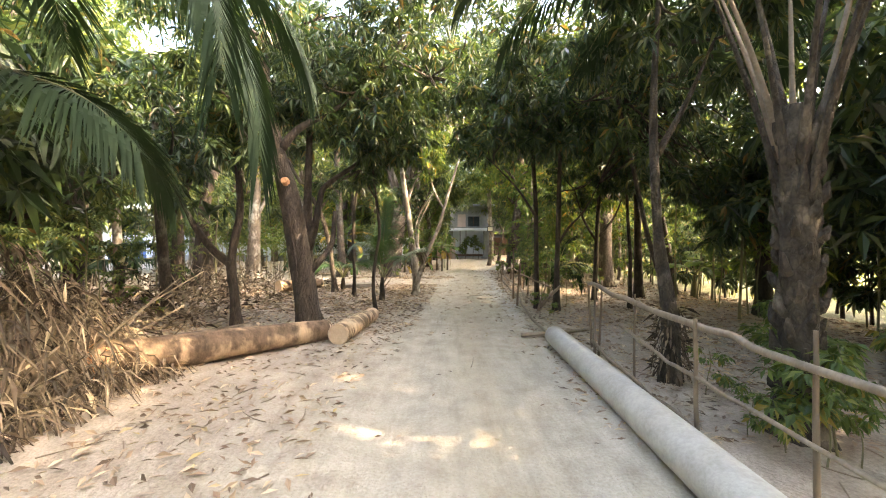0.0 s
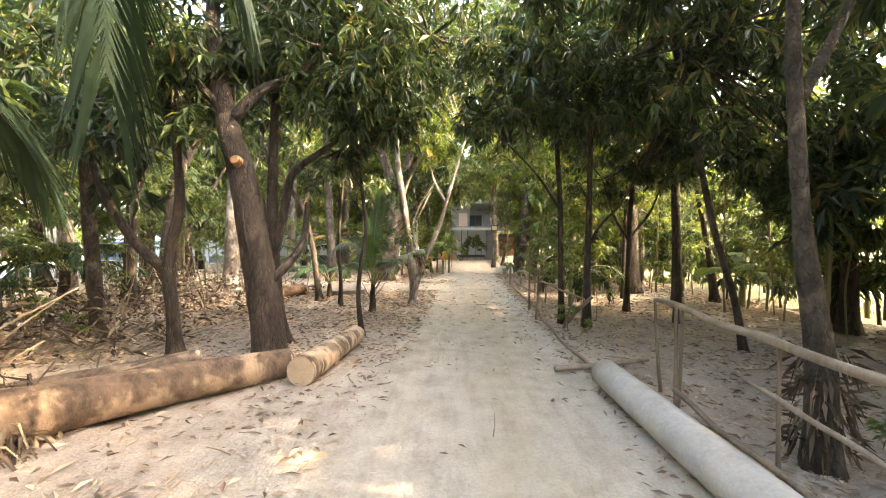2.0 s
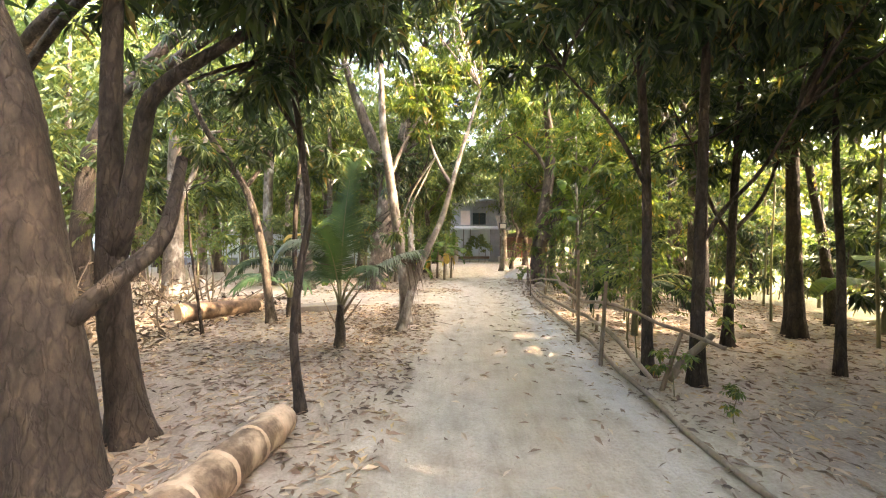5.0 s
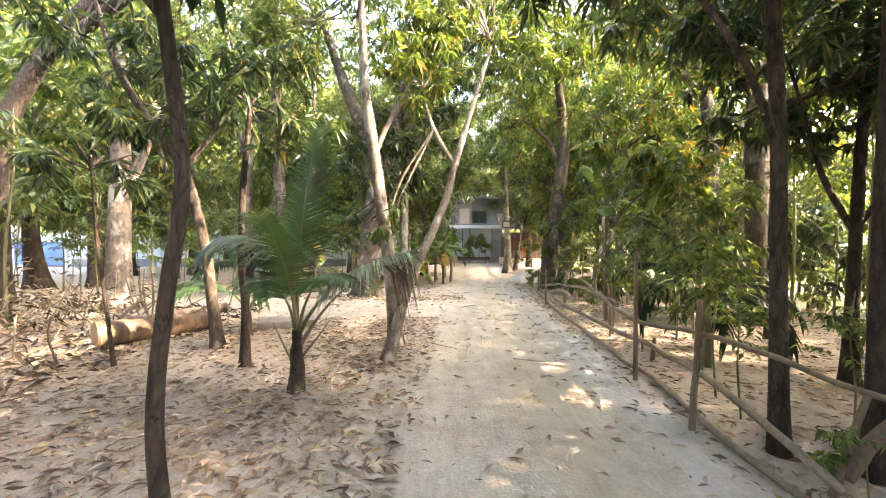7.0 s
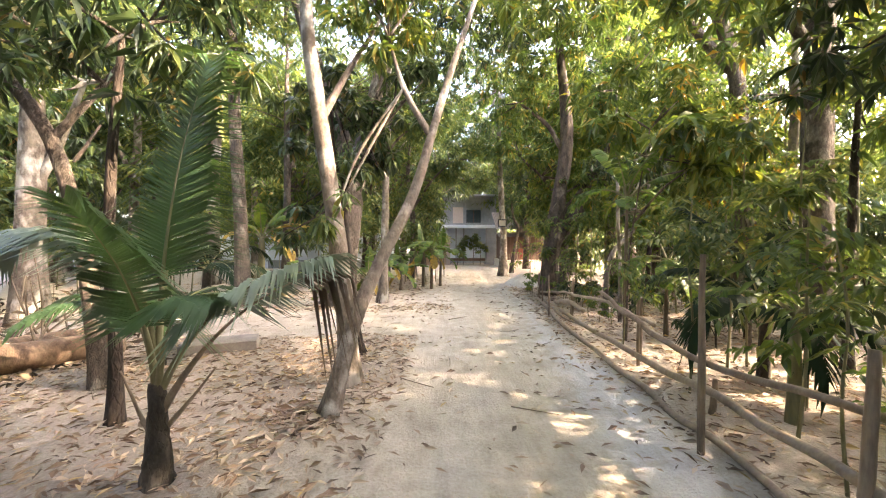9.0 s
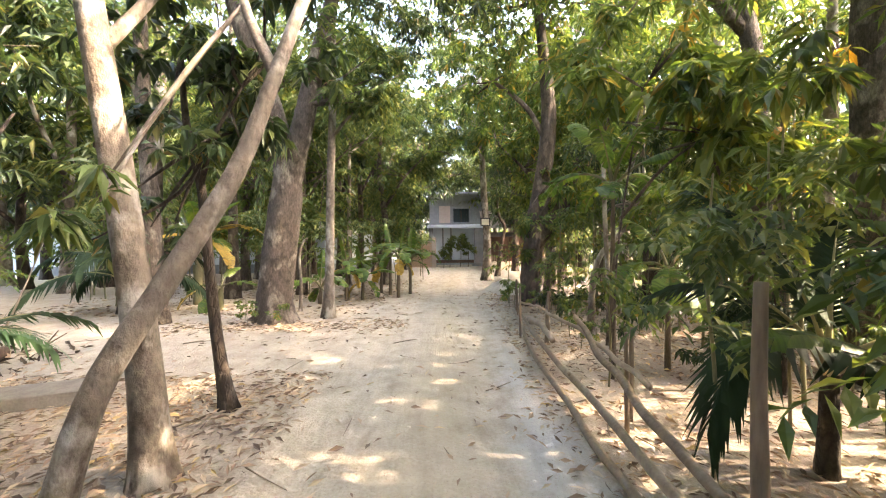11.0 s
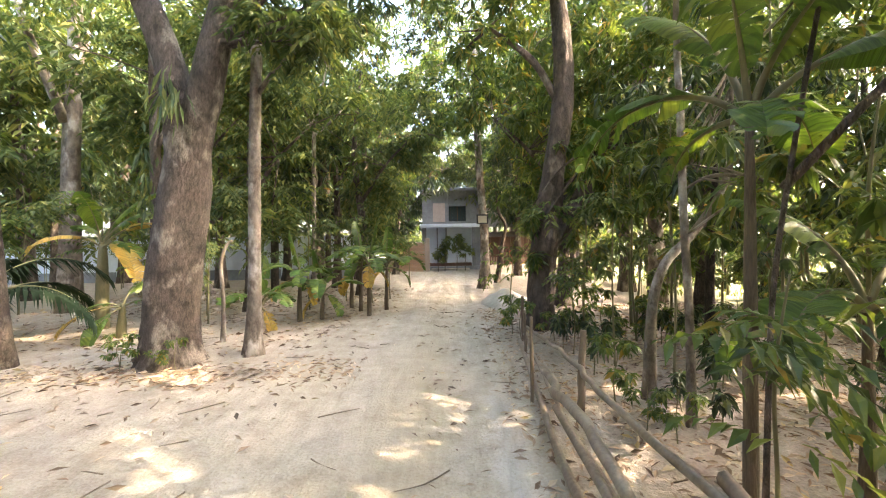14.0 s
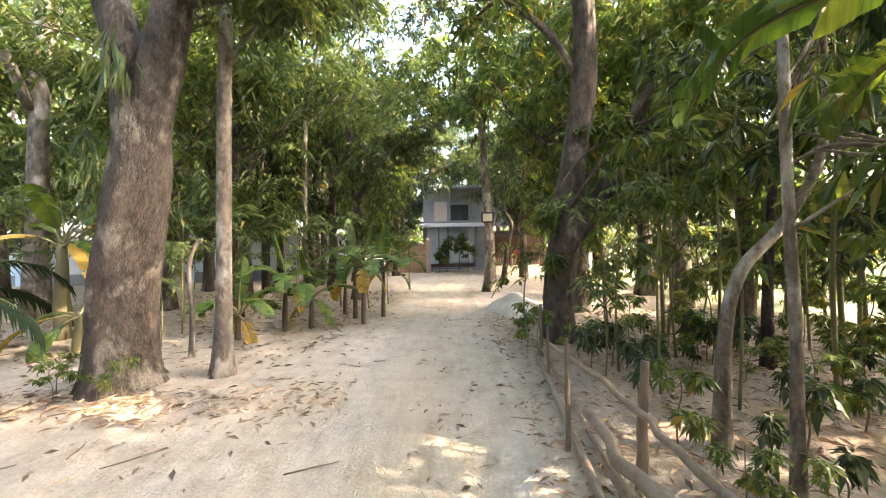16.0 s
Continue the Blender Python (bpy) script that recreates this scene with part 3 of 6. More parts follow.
part("bark_ridge", tube([(-0.1, -0.17, 0.3), (-0.17, -0.19, 1.3), (-0.3, -0.165, 2.2)], [0.03, 0.025, 0.02], 7, 5, 0.2, 8), BARK, mango, smooth=True)
tree("dark mango tree forking into two limbs", (-2.58, 7.92, 0), [(0, 0, 0), (-0.08, 0, 0.5), (-0.13, 0, 1.12), (-0.14, 0, 1.75), (-0.14, 0, 2.4), (-0.1, 0, 3.4), (-0.1, 0.1, 4.6)],
     [0.14, 0.12, 0.11, 0.09, 0.075, 0.065, 0.05], [([(-0.12, 0, 1.45), (0.02, 0, 1.95), (0.1, 0, 2.37), (0.2, 0, 2.68), (0.62, 0, 2.99), (1.3, 0.2, 3.5)], [0.09, 0.075, 0.065, 0.055, 0.045, 0.025])],
     [((1.3, 0.2, 3.75), (1.0, 1.0, 0.6), 150), ((0.0, 0.2, 4.4), (1.3, 1.2, 1.0), 190), ((0.6, 0.9, 4.0), (1.0, 0.8, 0.7), 120)], seed=12, fine=True, sides=16, group="mango trees", **MANGO_KW)
tree("slender mango tree forked low into two thin limbs", (-3.84, 7.3, 0), [(0, 0, 0), (-0.04, 0, 0.65), (-0.1, 0, 1.24)], [0.09, 0.085, 0.085],
     [([(-0.1, 0, 1.16), (-0.54, 0, 1.58), (-1.0, 0, 2.31), (-1.3, 0.1, 3.1)], [0.075, 0.07, 0.055, 0.03]), ([(-0.1, 0, 1.16), (-0.03, 0, 1.58), (0.09, 0, 2.22), (0.03, 0, 3.19), (-0.1, 0, 4.2)], [0.08, 0.075, 0.065, 0.05, 0.03])],
     [((-1.4, 0.1, 3.4), (0.9, 0.9, 0.8), 120), ((0.0, 0, 3.9), (1.0, 1.0, 0.9), 140), ((0.2, -0.5, 3.4), (0.6, 0.5, 0.5), 50)], seed=13, fine=True, group="mango trees", **MANGO_KW)
tree("spotted grey-trunked tree behind dry brush", (-5.87, 8.4, 0), [(0, 0, 0), (-0.07, 0, 0.96), (-0.16, 0, 2.28), (-0.22, 0, 3.4), (-0.3, 0.1, 5.0)], [0.11, 0.105, 0.1, 0.08, 0.05],
     [], [((-0.3, 0, 4.6), (1.4, 1.4, 1.2), 210), ((0.3, 0.2, 3.6), (0.8, 0.8, 0.6), 70)], mat=BARK_GREY, leaf=MANGO, seed=14, group="orchard trees")
tree("thin crooked sapling with hanging mango leaves", (-1.42, 8.4, 0), [(0, 0, 0), (-0.07, 0, 0.66), (-0.01, 0, 1.28), (0.07, 0, 1.8), (0.0, 0, 2.5), (-0.06, 0, 3.0), (-0.1, 0.05, 3.6)],
     [0.043, 0.038, 0.035, 0.033, 0.03, 0.028, 0.022], [([(0.0, 0, 2.5), (-0.15, -0.1, 2.75), (-0.3, -0.15, 3.1)], [0.022, 0.018, 0.01])],
     [((-0.15, 0, 3.5), (0.9, 0.9, 0.6), 90), ((-0.45, -0.3, 2.95), (0.35, 0.35, 0.3), 16)], seed=15, fine=True, group="mango trees", **MANGO_KW)
tree("pale-barked tree leaning over the lane with a white limb", (-0.87, 11.6, 0), [(0, 0, 0), (0.22, 0.08, 0.79), (0.42, 0.3, 1.32), (0.72, 0.5, 1.98), (0.90, 0.65, 2.6), (1.1, 0.8, 3.3), (1.5, 1.2, 4.6)],
     [0.075, 0.067, 0.06, 0.053, 0.044, 0.037, 0.022], [([(0.9, 0.65, 2.6), (0.6, 0.9, 3.2), (0.4, 1.2, 3.9)], [0.04, 0.03, 0.015])],
     [((1.7, 1.2, 5.4), (1.6, 1.5, 1.3), 190), ((0.5, 1.2, 4.4), (0.9, 0.9, 0.7), 90), ((0.6, 2.0, 6.6), (1.6, 1.6, 1.2), 150), ((0.1, 0.3, 1.75), (0.25, 0.25, 0.25), 10)], mat=BARK_PALE, leaf=BRIGHT, seed=16, fine=True, size=0.17, width=0.05, group="pale-barked trees")
tree("pale-barked tree with a smooth trunk among leaf litter", (-0.83, 12.35, 0), [(0, 0, 0), (-0.05, 0, 0.79), (-0.15, 0, 1.67), (-0.34, 0, 3.03), (-0.44, 0, 3.83), (-0.5, 0.1, 5.4)], [0.105, 0.098, 0.09, 0.08, 0.07, 0.04],
     [([(-0.3, 0, 2.8), (-0.1, 0.3, 3.4), (0.3, 0.5, 4.2)], [0.05, 0.035, 0.015])], [((-0.5, 0.1, 5.8), (1.7, 1.6, 1.3), 190), ((0.3, 0.6, 4.7), (0.8, 0.8, 0.6), 80), ((-1.6, 1.2, 6.6), (1.6, 1.6, 1.2), 130)], mat=BARK_PALE, leaf=BRIGHT, seed=17, fine=True, size=0.17, width=0.05, group="pale-barked trees")
tree("thin crooked dark tree with round leaves", (-0.93, 13.5, 0), [(0, 0, 0), (-0.10, 0, 0.6), (-0.16, 0, 1.19), (-0.2, 0, 1.7), (-0.24, 0, 2.13), (-0.36, 0, 2.7), (-0.4, 0, 3.4)], [0.058, 0.052, 0.048, 0.044, 0.04, 0.032, 0.02],
     [([(-0.24, 0, 2.1), (0.0, -0.2, 2.5), (0.3, -0.3, 2.9)], [0.03, 0.02, 0.01])], [((-0.45, 0, 3.0), (1.0, 0.9, 0.75), 110), ((-0.55, -0.2, 1.75), (0.45, 0.4, 0.45), 26), ((0.6, -0.1, 3.4), (0.7, 0.7, 0.4), 40), ((0.12, -0.1, 2.55), (0.5, 0.5, 0.45), 46)],
     mat=BARK, leaf=MANGO, seed=18, fine=True, low=1.4, size=0.15, width=0.065, group="orchard trees", flare=0.8)
tree("slim brown tree bending west high up", (-3.35, 12.25, 0), [(0, 0, 0), (-0.09, 0, 0.76), (-0.19, 0, 1.52), (-0.48, 0, 2.55), (-1.07, 0, 3.43), (-1.4, 0, 4.04), (-1.7, 0, 5.0)], [0.09, 0.075, 0.07, 0.065, 0.055, 0.045, 0.03],
     [([(-0.48, 0, 2.55), (-0.1, 0.2, 3.2), (0.3, 0.3, 3.9)], [0.04, 0.03, 0.015])], [((-1.5, 0, 4.6), (1.2, 1.2, 0.9), 130), ((0.3, 0.3, 4.0), (1.0, 1.0, 0.8), 110), ((-0.6, -0.2, 3.4), (0.7, 0.6, 0.5), 45)], mat=BARK_GREY, leaf=MANGO, seed=19, group="orchard trees")
tree("short slim tree trunk beside a coconut seedling", (-2.59, 11.46, 0), [(0, 0, 0), (0.01, 0, 0.77), (-0.03, 0, 1.3), (0.0, 0, 2.2), (0.1, 0, 3.2)], [0.05, 0.045, 0.042, 0.04, 0.025], [], [((0.1, 0, 3.2), (0.9, 0.9, 0.7), 90)], mat=BARK, leaf=MANGO, seed=20, group="orchard trees")
tree("thin leaning stake-like sapling", (-4.16, 11.44, 0), [(0, 0, 0), (-0.10, 0, 0.78), (-0.20, 0, 1.58), (-0.25, 0, 2.4)], [0.024, 0.022, 0.018, 0.01], [], [((-0.25, 0, 2.5), (0.5, 0.5, 0.4), 22)], mat=BARK, leaf=MANGO, seed=21, group="saplings")
tree("thick pale-trunked tree with dry roots and brush at its foot", (-7.55, 15.7, 0), [(0, 0, 0), (0.03, 0, 1.65), (0.1, 0, 3.63), (0.2, 0, 6.0)], [0.26, 0.22, 0.19, 0.10], [([(0.05, 0, 2.4), (0.5, 0.1, 3.4), (0.9, 0.2, 4.6)], [0.10, 0.07, 0.04])],
     [((0.3, 0, 6.0), (1.8, 1.8, 1.3), 190), ((1.0, 0.2, 4.8), (1.2, 1.2, 0.9), 110)], mat=BARK_PALE, leaf=BRIGHT, seed=22, group="orchard trees")
tree("straight grey trunk, ringed and mottled", (-4.56, 17.75, 0), [(0, 0, 0), (-0.05, 0, 1.9), (-0.15, 0, 4.0), (-0.22, 0, 6.07), (-0.3, 0, 8.0)], [0.17, 0.15, 0.14, 0.13, 0.08], [], [((-0.3, 0, 8.0), (1.6, 1.6, 1.2), 170)], mat=BARK_GREY, leaf=FINE, seed=23, group="tall trees", size=0.24, width=0.07)
big = tree("huge old rain tree with a furrowed grey trunk and ferns", (-2.28, 17.9, 0), [(0, 0, 0), (0.03, 0, 0.5), (0.09, 0, 1.2), (0.27, 0, 2.5), (0.38, 0, 3.6)], [0.40, 0.36, 0.33, 0.30, 0.20],
     [([(0.28, 0, 2.4), (0.2, 0, 3.6), (-0.02, 0, 4.5), (-0.6, 0, 6.0), (-1.3, 0.3, 8.0)], [0.24, 0.2, 0.18, 0.15, 0.08]), ([(0.26, 0.02, 2.1), (0.40, 0, 3.0), (0.55, 0, 3.7), (0.72, 0, 4.4), (1.1, 0.2, 6.2), (1.5, 0.5, 8.2)], [0.15, 0.23, 0.235, 0.20, 0.15, 0.08])],
     [((-1.3, 0.3, 7.6), (2.4, 2.4, 1.3), 190), ((1.5, 0.5, 8.0), (2.4, 2.4, 1.4), 190), ((4.2, 1.2, 8.2), (2.4, 2.4, 1.3), 190), ((-4.0, 0.5, 7.4), (2.4, 2.4, 1.3), 190), ((2.6, -2.6, 8.6), (2.4, 2.0, 1.2), 160), ((-2.4, -2.4, 7.6), (2.4, 2.0, 1.2), 160), ((4.6, 4.5, 8.8), (2.6, 2.4, 1.5), 170), ((-3.6, 4.5, 8.4), (2.6, 2.4, 1.5), 170), ((1.6, 0.3, 5.6), (1.2, 1.2, 0.7), 90), ((2.1, -0.2, 4.7), (0.9, 0.7, 0.45), 70)], mat=BARK_GREY, leaf=FINE, seed=24, sides=36, rough=0.05, flare=0.42, style="spray", size=0.16, width=0.055, per=14, group="tall trees")
tree("slender white-patched tree beside a huge trunk", (-1.27, 18.2, 0), [(0, 0, 0), (0.05, 0, 1.15), (0.09, 0, 2.91), (0.13, 0, 3.95), (0.16, 0, 4.65), (0.2, 0, 7.0)], [0.115, 0.095, 0.088, 0.08, 0.075, 0.05], [([(0.13, 0, 3.8), (0.5, -0.1, 4.2), (1.0, -0.2, 4.5)], [0.04, 0.03, 0.012])],
     [((0.2, 0, 7.2), (1.3, 1.3, 1.0), 120), ((0.9, -0.2, 4.5), (0.8, 0.6, 0.5), 60)], mat=BARK_PALE, leaf=FINE, seed=25, style="spray", size=0.15, width=0.05, per=14, group="tall trees", sides=14)
tree("bare pale twig tree with forked dead branches", (-1.95, 23.5, 0), [(0, 0, 0), (0.0, 0, 1.83), (0.06, 0, 4.7), (0.15, 0, 5.3), (0.55, 0, 7.06)], [0.07, 0.06, 0.055, 0.045, 0.02], [([(0.07, 0, 4.7), (0.5, 0, 5.05), (0.95, 0, 5.5)], [0.04, 0.035, 0.02])], (), mat=BARK_PALE, leaf=FINE, seed=26, group="tall trees")
tree("crooked bare stump-stick with a hooked top", (-2.12, 18.95, 0), [(0, 0, 0), (0.03, 0, 0.7), (0.0, 0, 1.3), (0.1, 0, 1.62), (0.2, 0, 1.7)], [0.036, 0.032, 0.03, 0.027, 0.022], [], (), mat=BARK_PALE, leaf=FINE, seed=27, group="saplings")

# the epiphytic ferns on the huge trunk
ferns = thing("hanging_fern", (-2.31, 17.5, 0), "pale drooping ferns rooted in a tree fork", "fern")
rs = np.random.RandomState(5)
fp = np.concatenate([np.array([0.34, 0, 3.62]) + rs.normal(0, 1, (40, 3)) * (0.09, 0.04, 0.14), np.array([-0.12, 0.2, 2.65]) + rs.normal(0, 1, (54, 3)) * (0.04, 0.08, 0.3)])
fd = np.stack([rs.normal(0, 0.35, 94), rs.normal(-0.35, 0.2, 94), rs.normal(-1, 0.25, 94)], 1)
part("fronds", leaves(fp, fd, np.concatenate([rs.uniform(0.22, 0.42, 40), rs.uniform(0.1, 0.22, 54)]), 0.05, 0.3, True, rs), FINE, ferns, "drooping strap fronds")
part("root_mass", tube([(0.34, 0.12, 3.45), (0.34, 0.1, 3.7), (0.36, 0.12, 3.85)], [0.05, 0.1, 0.03], 8, 4, 0.1, 3), BARK, ferns, "brown fibrous root mass", smooth=True)

# ---- trees beside the lane, east side ----
tree("slim dark tree standing in the bamboo fence", (2.25, 9.4, 0), [(0, 0, 0), (-0.02, 0, 1.18), (-0.04, 0, 2.4), (-0.1, 0, 3.37), (-0.15, 0, 4.6)], [0.058, 0.054, 0.05, 0.045, 0.03], [([(-0.04, 0, 2.2), (-0.5, -0.2, 2.8), (-1.1, -0.3, 3.4)], [0.03, 0.022, 0.012])],
     [((-0.9, -0.3, 3.95), (1.1, 1.1, 0.65), 170), ((0.2, 0, 5.0), (1.3, 1.3, 1.0), 140), ((0.3, -0.8, 3.85), (0.9, 0.9, 0.55), 90), ((0.1, 1.3, 4.2), (1.1, 0.9, 0.6), 110)], seed=31, fine=True, group="fence trees", **MANGO_KW)
tree("slim dark mango tree with side branches", (2.62, 9.1, 0), [(0, 0, 0), (0.02, 0, 1.21), (0.05, 0, 2.53), (0.06, 0, 3.19), (0.1, 0, 4.8)], [0.066, 0.058, 0.054, 0.048, 0.03], [([(0.03, 0, 1.5), (0.25, -0.05, 1.9), (0.6, -0.1, 2.3), (0.9, -0.2, 2.9)], [0.03, 0.025, 0.02, 0.01])],
     [((1.6, 1.2, 4.4), (1.2, 1.0, 0.7), 110), ((2.4, 3.0, 5.4), (1.5, 1.2, 0.9), 130), ((0.4, 1.6, 4.7), (1.1, 1.0, 0.6), 90), ((0.1, 0, 4.9), (1.5, 1.5, 1.1), 150), ((0.9, -0.4, 3.75), (1.0, 1.0, 0.5), 95), ((-0.2, -0.9, 3.9), (0.9, 0.9, 0.5), 80), ((1.9, 0.4, 3.9), (1.0, 0.9, 0.6), 100), ((1.2, 2.4, 4.6), (1.4, 1.2, 0.8), 150)], seed=32, fine=True, group="fence trees", **MANGO_KW)
tree("branching orchard tree with a forked crown", (4.11, 10.7, 0), [(0, 0, 0), (0.04, 0, 1.03), (0.08, 0, 2.08), (0.13, 0, 3.03), (0.2, 0, 4.5)], [0.065, 0.06, 0.055, 0.045, 0.03], [([(0.06, 0, 1.6), (-0.3, 0, 2.2), (-0.55, 0, 3.0)], [0.035, 0.028, 0.014]), ([(0.08, 0, 1.7), (0.5, 0, 2.2), (0.8, 0, 2.9)], [0.035, 0.028, 0.014])],
     [((0.2, 0, 4.4), (1.5, 1.5, 1.1), 190), ((-0.6, 0, 3.2), (0.9, 0.9, 0.7), 110), ((0.8, 0, 3.2), (0.9, 0.9, 0.7), 110)], mat=BARK, leaf=MANGO, size=0.16, width=0.055, seed=33, group="orchard trees")
tree("stout orchard tree with a flared root base", (5.58, 11.2, 0), [(0, 0, 0), (-0.05, 0, 1.89), (-0.1, 0, 3.57), (-0.1, 0, 5.0)], [0.11, 0.095, 0.09, 0.06], [], [((-0.1, 0, 4.9), (1.7, 1.7, 1.2), 210), ((0.6, -0.6, 3.8), (0.9, 0.9, 0.7), 80), ((-0.2, -0.3, 3.2), (1.3, 1.1, 0.6), 110), ((1.3, -0.8, 3.0), (1.0, 0.9, 0.6), 80)], mat=BARK, leaf=MANGO, size=0.17, width=0.055, seed=34, group="orchard trees")
tree("leaning thin dark tree", (4.31, 7.43, 0), [(0, 0, 0), (-0.16, 0, 0.75), (-0.47, 0, 1.79), (-0.8, 0, 3.27), (-1.1, 0, 4.5)], [0.05, 0.047, 0.043, 0.04, 0.03], [], [((-1.1, 0, 4.3), (1.3, 1.3, 1.0), 130), ((-0.5, -0.4, 3.4), (0.9, 0.9, 0.5), 45), ((0.2, -0.9, 4.7), (1.4, 1.2, 0.9), 130), ((1.2, 0.5, 5.3), (1.4, 1.3, 1.0), 130), ((0.4, -2.4, 5.2), (1.3, 1.1, 0.9), 110), ((0.9, 0.2, 3.9), (1.2, 1.0, 0.8), 120), ((2.0, -0.6, 4.9), (1.5, 1.3, 1.0), 130), ((1.0, 0.4, 2.7), (0.8, 0.7, 0.6), 60), ((0.3, 0.6, 2.9), (0.7, 0.7, 0.5), 46), ((1.9, 0.9, 2.5), (0.9, 0.8, 0.7), 60)], seed=35, group="orchard trees", **MANGO_KW)
tree("slight dark sapling on leaf litter", (4.45, 9.36, 0), [(0, 0, 0), (0.0, 0, 1.2), (-0.08, 0, 2.4), (-0.1, 0, 3.6)], [0.045, 0.04, 0.035, 0.02], [], [((-0.1, 0, 3.6), (1.0, 1.0, 0.8), 110)], seed=36, group="orchard trees", **MANGO_KW)
tree("leaning orchard tree at the edge of a sunny field", (7.1, 12.1, 0), [(0, 0, 0), (-0.2, 0, 1.5), (-0.5, 0, 3.0), (-0.6, 0, 4.6)], [0.08, 0.075, 0.065, 0.04], [], [((-0.6, 0, 4.6), (1.6, 1.6, 1.1), 170)], mat=BARK, leaf=BRIGHT, seed=37, group="orchard trees")
tree("tall thick brown-trunked tree", (5.72, 13.9, 0), [(0, 0, 0), (0.02, 0, 1.8), (0.0, 0, 3.67), (0.05, 0, 5.2), (0.0, 0, 7.5)], [0.22, 0.20, 0.19, 0.17, 0.10], [([(0.02, 0, 4.2), (-0.7, -0.1, 5.0), (-1.4, -0.2, 5.9)], [0.09, 0.07, 0.04])], [((0, 0, 7.4), (2.2, 2.2, 1.5), 200), ((-1.4, -0.2, 5.6), (1.5, 1.5, 1.0), 160), ((-2.8, 0.6, 6.8), (1.8, 1.8, 1.2), 170), ((-1.0, -1.2, 5.0), (1.4, 1.2, 0.8), 110), ((0.9, -1.0, 6.2), (1.6, 1.4, 1.0), 130), ((-2.4, 5.6, 7.6), (2.0, 1.8, 1.2), 170), ((0.4, 3.4, 6.4), (1.9, 1.6, 1.2), 180), ((-1.2, 2.4, 8.4), (2.0, 1.8, 1.2), 170)], mat=BARK_GREY, leaf=BRIGHT, seed=38, group="tall trees", size=0.24, width=0.07)
tree("thin pale straight trunk near a sunny field", (6.3, 15.0, 0), [(0, 0, 0), (0.02, 0, 1.84), (0.1, 0, 3.5), (0.1, 0, 6.0)], [0.085, 0.08, 0.075, 0.04], [], [((0.1, 0, 6.0), (1.3, 1.3, 1.0), 110)], mat=BARK_PALE, leaf=BRIGHT, seed=39, group="tall trees")
tree("thin dark sapling by the field", (4.95, 12.7, 0), [(0, 0, 0), (0.02, 0, 1.2), (0.05, 0, 2.4), (0.1, 0, 3.4)], [0.05, 0.045, 0.04, 0.02], [], [((0.1, 0, 3.4), (0.9, 0.9, 0.7), 70)], mat=BARK, leaf=BRIGHT, seed=40, group="saplings")
tree("thick twisted tree forking low, hung with leafy creepers", (3.36, 19.5, 0), [(0, 0, 0), (0.05, 0, 1.1), (0.2, 0, 1.92), (0.3, 0, 2.81), (0.46, 0, 4.07), (0.48, 0, 5.41), (0.3, 0.2, 7.6)], [0.26, 0.25, 0.255, 0.18, 0.165, 0.15, 0.08],
     [([(0.12, 0, 1.5), (0.55, 0, 2.0), (0.85, 0, 2.45), (1.16, 0, 3.34), (1.82, 0, 4.32), (2.4, 0.1, 5.2)], [0.2, 0.19, 0.17, 0.13, 0.10, 0.06]), ([(0.46, 0, 4.0), (0.0, 0.1, 4.9), (-0.8, 0.2, 5.6)], [0.08, 0.06, 0.03])],
     [((0.3, 0.2, 7.4), (2.2, 2.2, 1.4), 200), ((-1.6, 0.6, 8.4), (2.0, 2.0, 1.3), 150), ((2.4, 0.1, 5.2), (1.4, 1.4, 1.0), 150), ((2.2, 0.5, 7.4), (1.9, 1.6, 1.1), 180), ((-0.9, 0.2, 5.8), (1.3, 1.3, 0.8), 110), ((-0.25, -0.25, 1.7), (0.18, 0.15, 0.55), 34), ((1.5, -0.5, 3.2), (1.0, 0.7, 0.8), 90)], mat=BARK_BROWN, leaf=BRIGHT, seed=41, rough=0.13, sides=18, flare=0.3, fine=True, size=0.19, width=0.055, group="tall trees", low=1.0)
tree("thin pale sapling trunk among seedlings", (3.59, 15.55, 0), [(0, 0, 0), (-0.01, 0, 0.96), (-0.05, 0, 1.8), (-0.07, 0, 2.64), (-0.09, 0, 3.2), (-0.1, 0, 4.4)], [0.038, 0.034, 0.032, 0.03, 0.026, 0.016], [([(-0.05, 0, 1.6), (0.2, -0.2, 1.85), (0.45, -0.3, 2.0)], [0.012, 0.01, 0.005])], [((-0.1, 0, 4.3), (1.0, 1.0, 0.8), 90), ((0.3, -0.2, 2.1), (0.45, 0.45, 0.3), 24)], mat=BARK_PALE, leaf=BRIGHT, seed=42, fine=True, group="saplings", sides=10)
tree("dark-leaved young tree leaning over the fence", (2.98, 14.1, 0), [(0, 0, 0), (0.02, 0, 0.7), (0.06, 0, 1.4), (0.15, -0.05, 2.2), (0.3, -0.1, 3.2)], [0.014, 0.013, 0.012, 0.011, 0.008], [([(0.1, 0, 1.8), (0.4, -0.3, 2.3), (0.75, -0.5, 2.6)], [0.022, 0.017, 0.008])],
     [((0.55, -0.35, 2.7), (0.65, 0.5, 0.5), 46), ((0.3, -0.1, 3.4), (0.8, 0.8, 0.5), 60), ((1.2, -0.3, 2.4), (0.5, 0.5, 0.5), 20)], mat=BARK_GREY, leaf=BRIGHT, seed=47, fine=True, group="saplings", size=0.24, width=0.085, low=1.6)
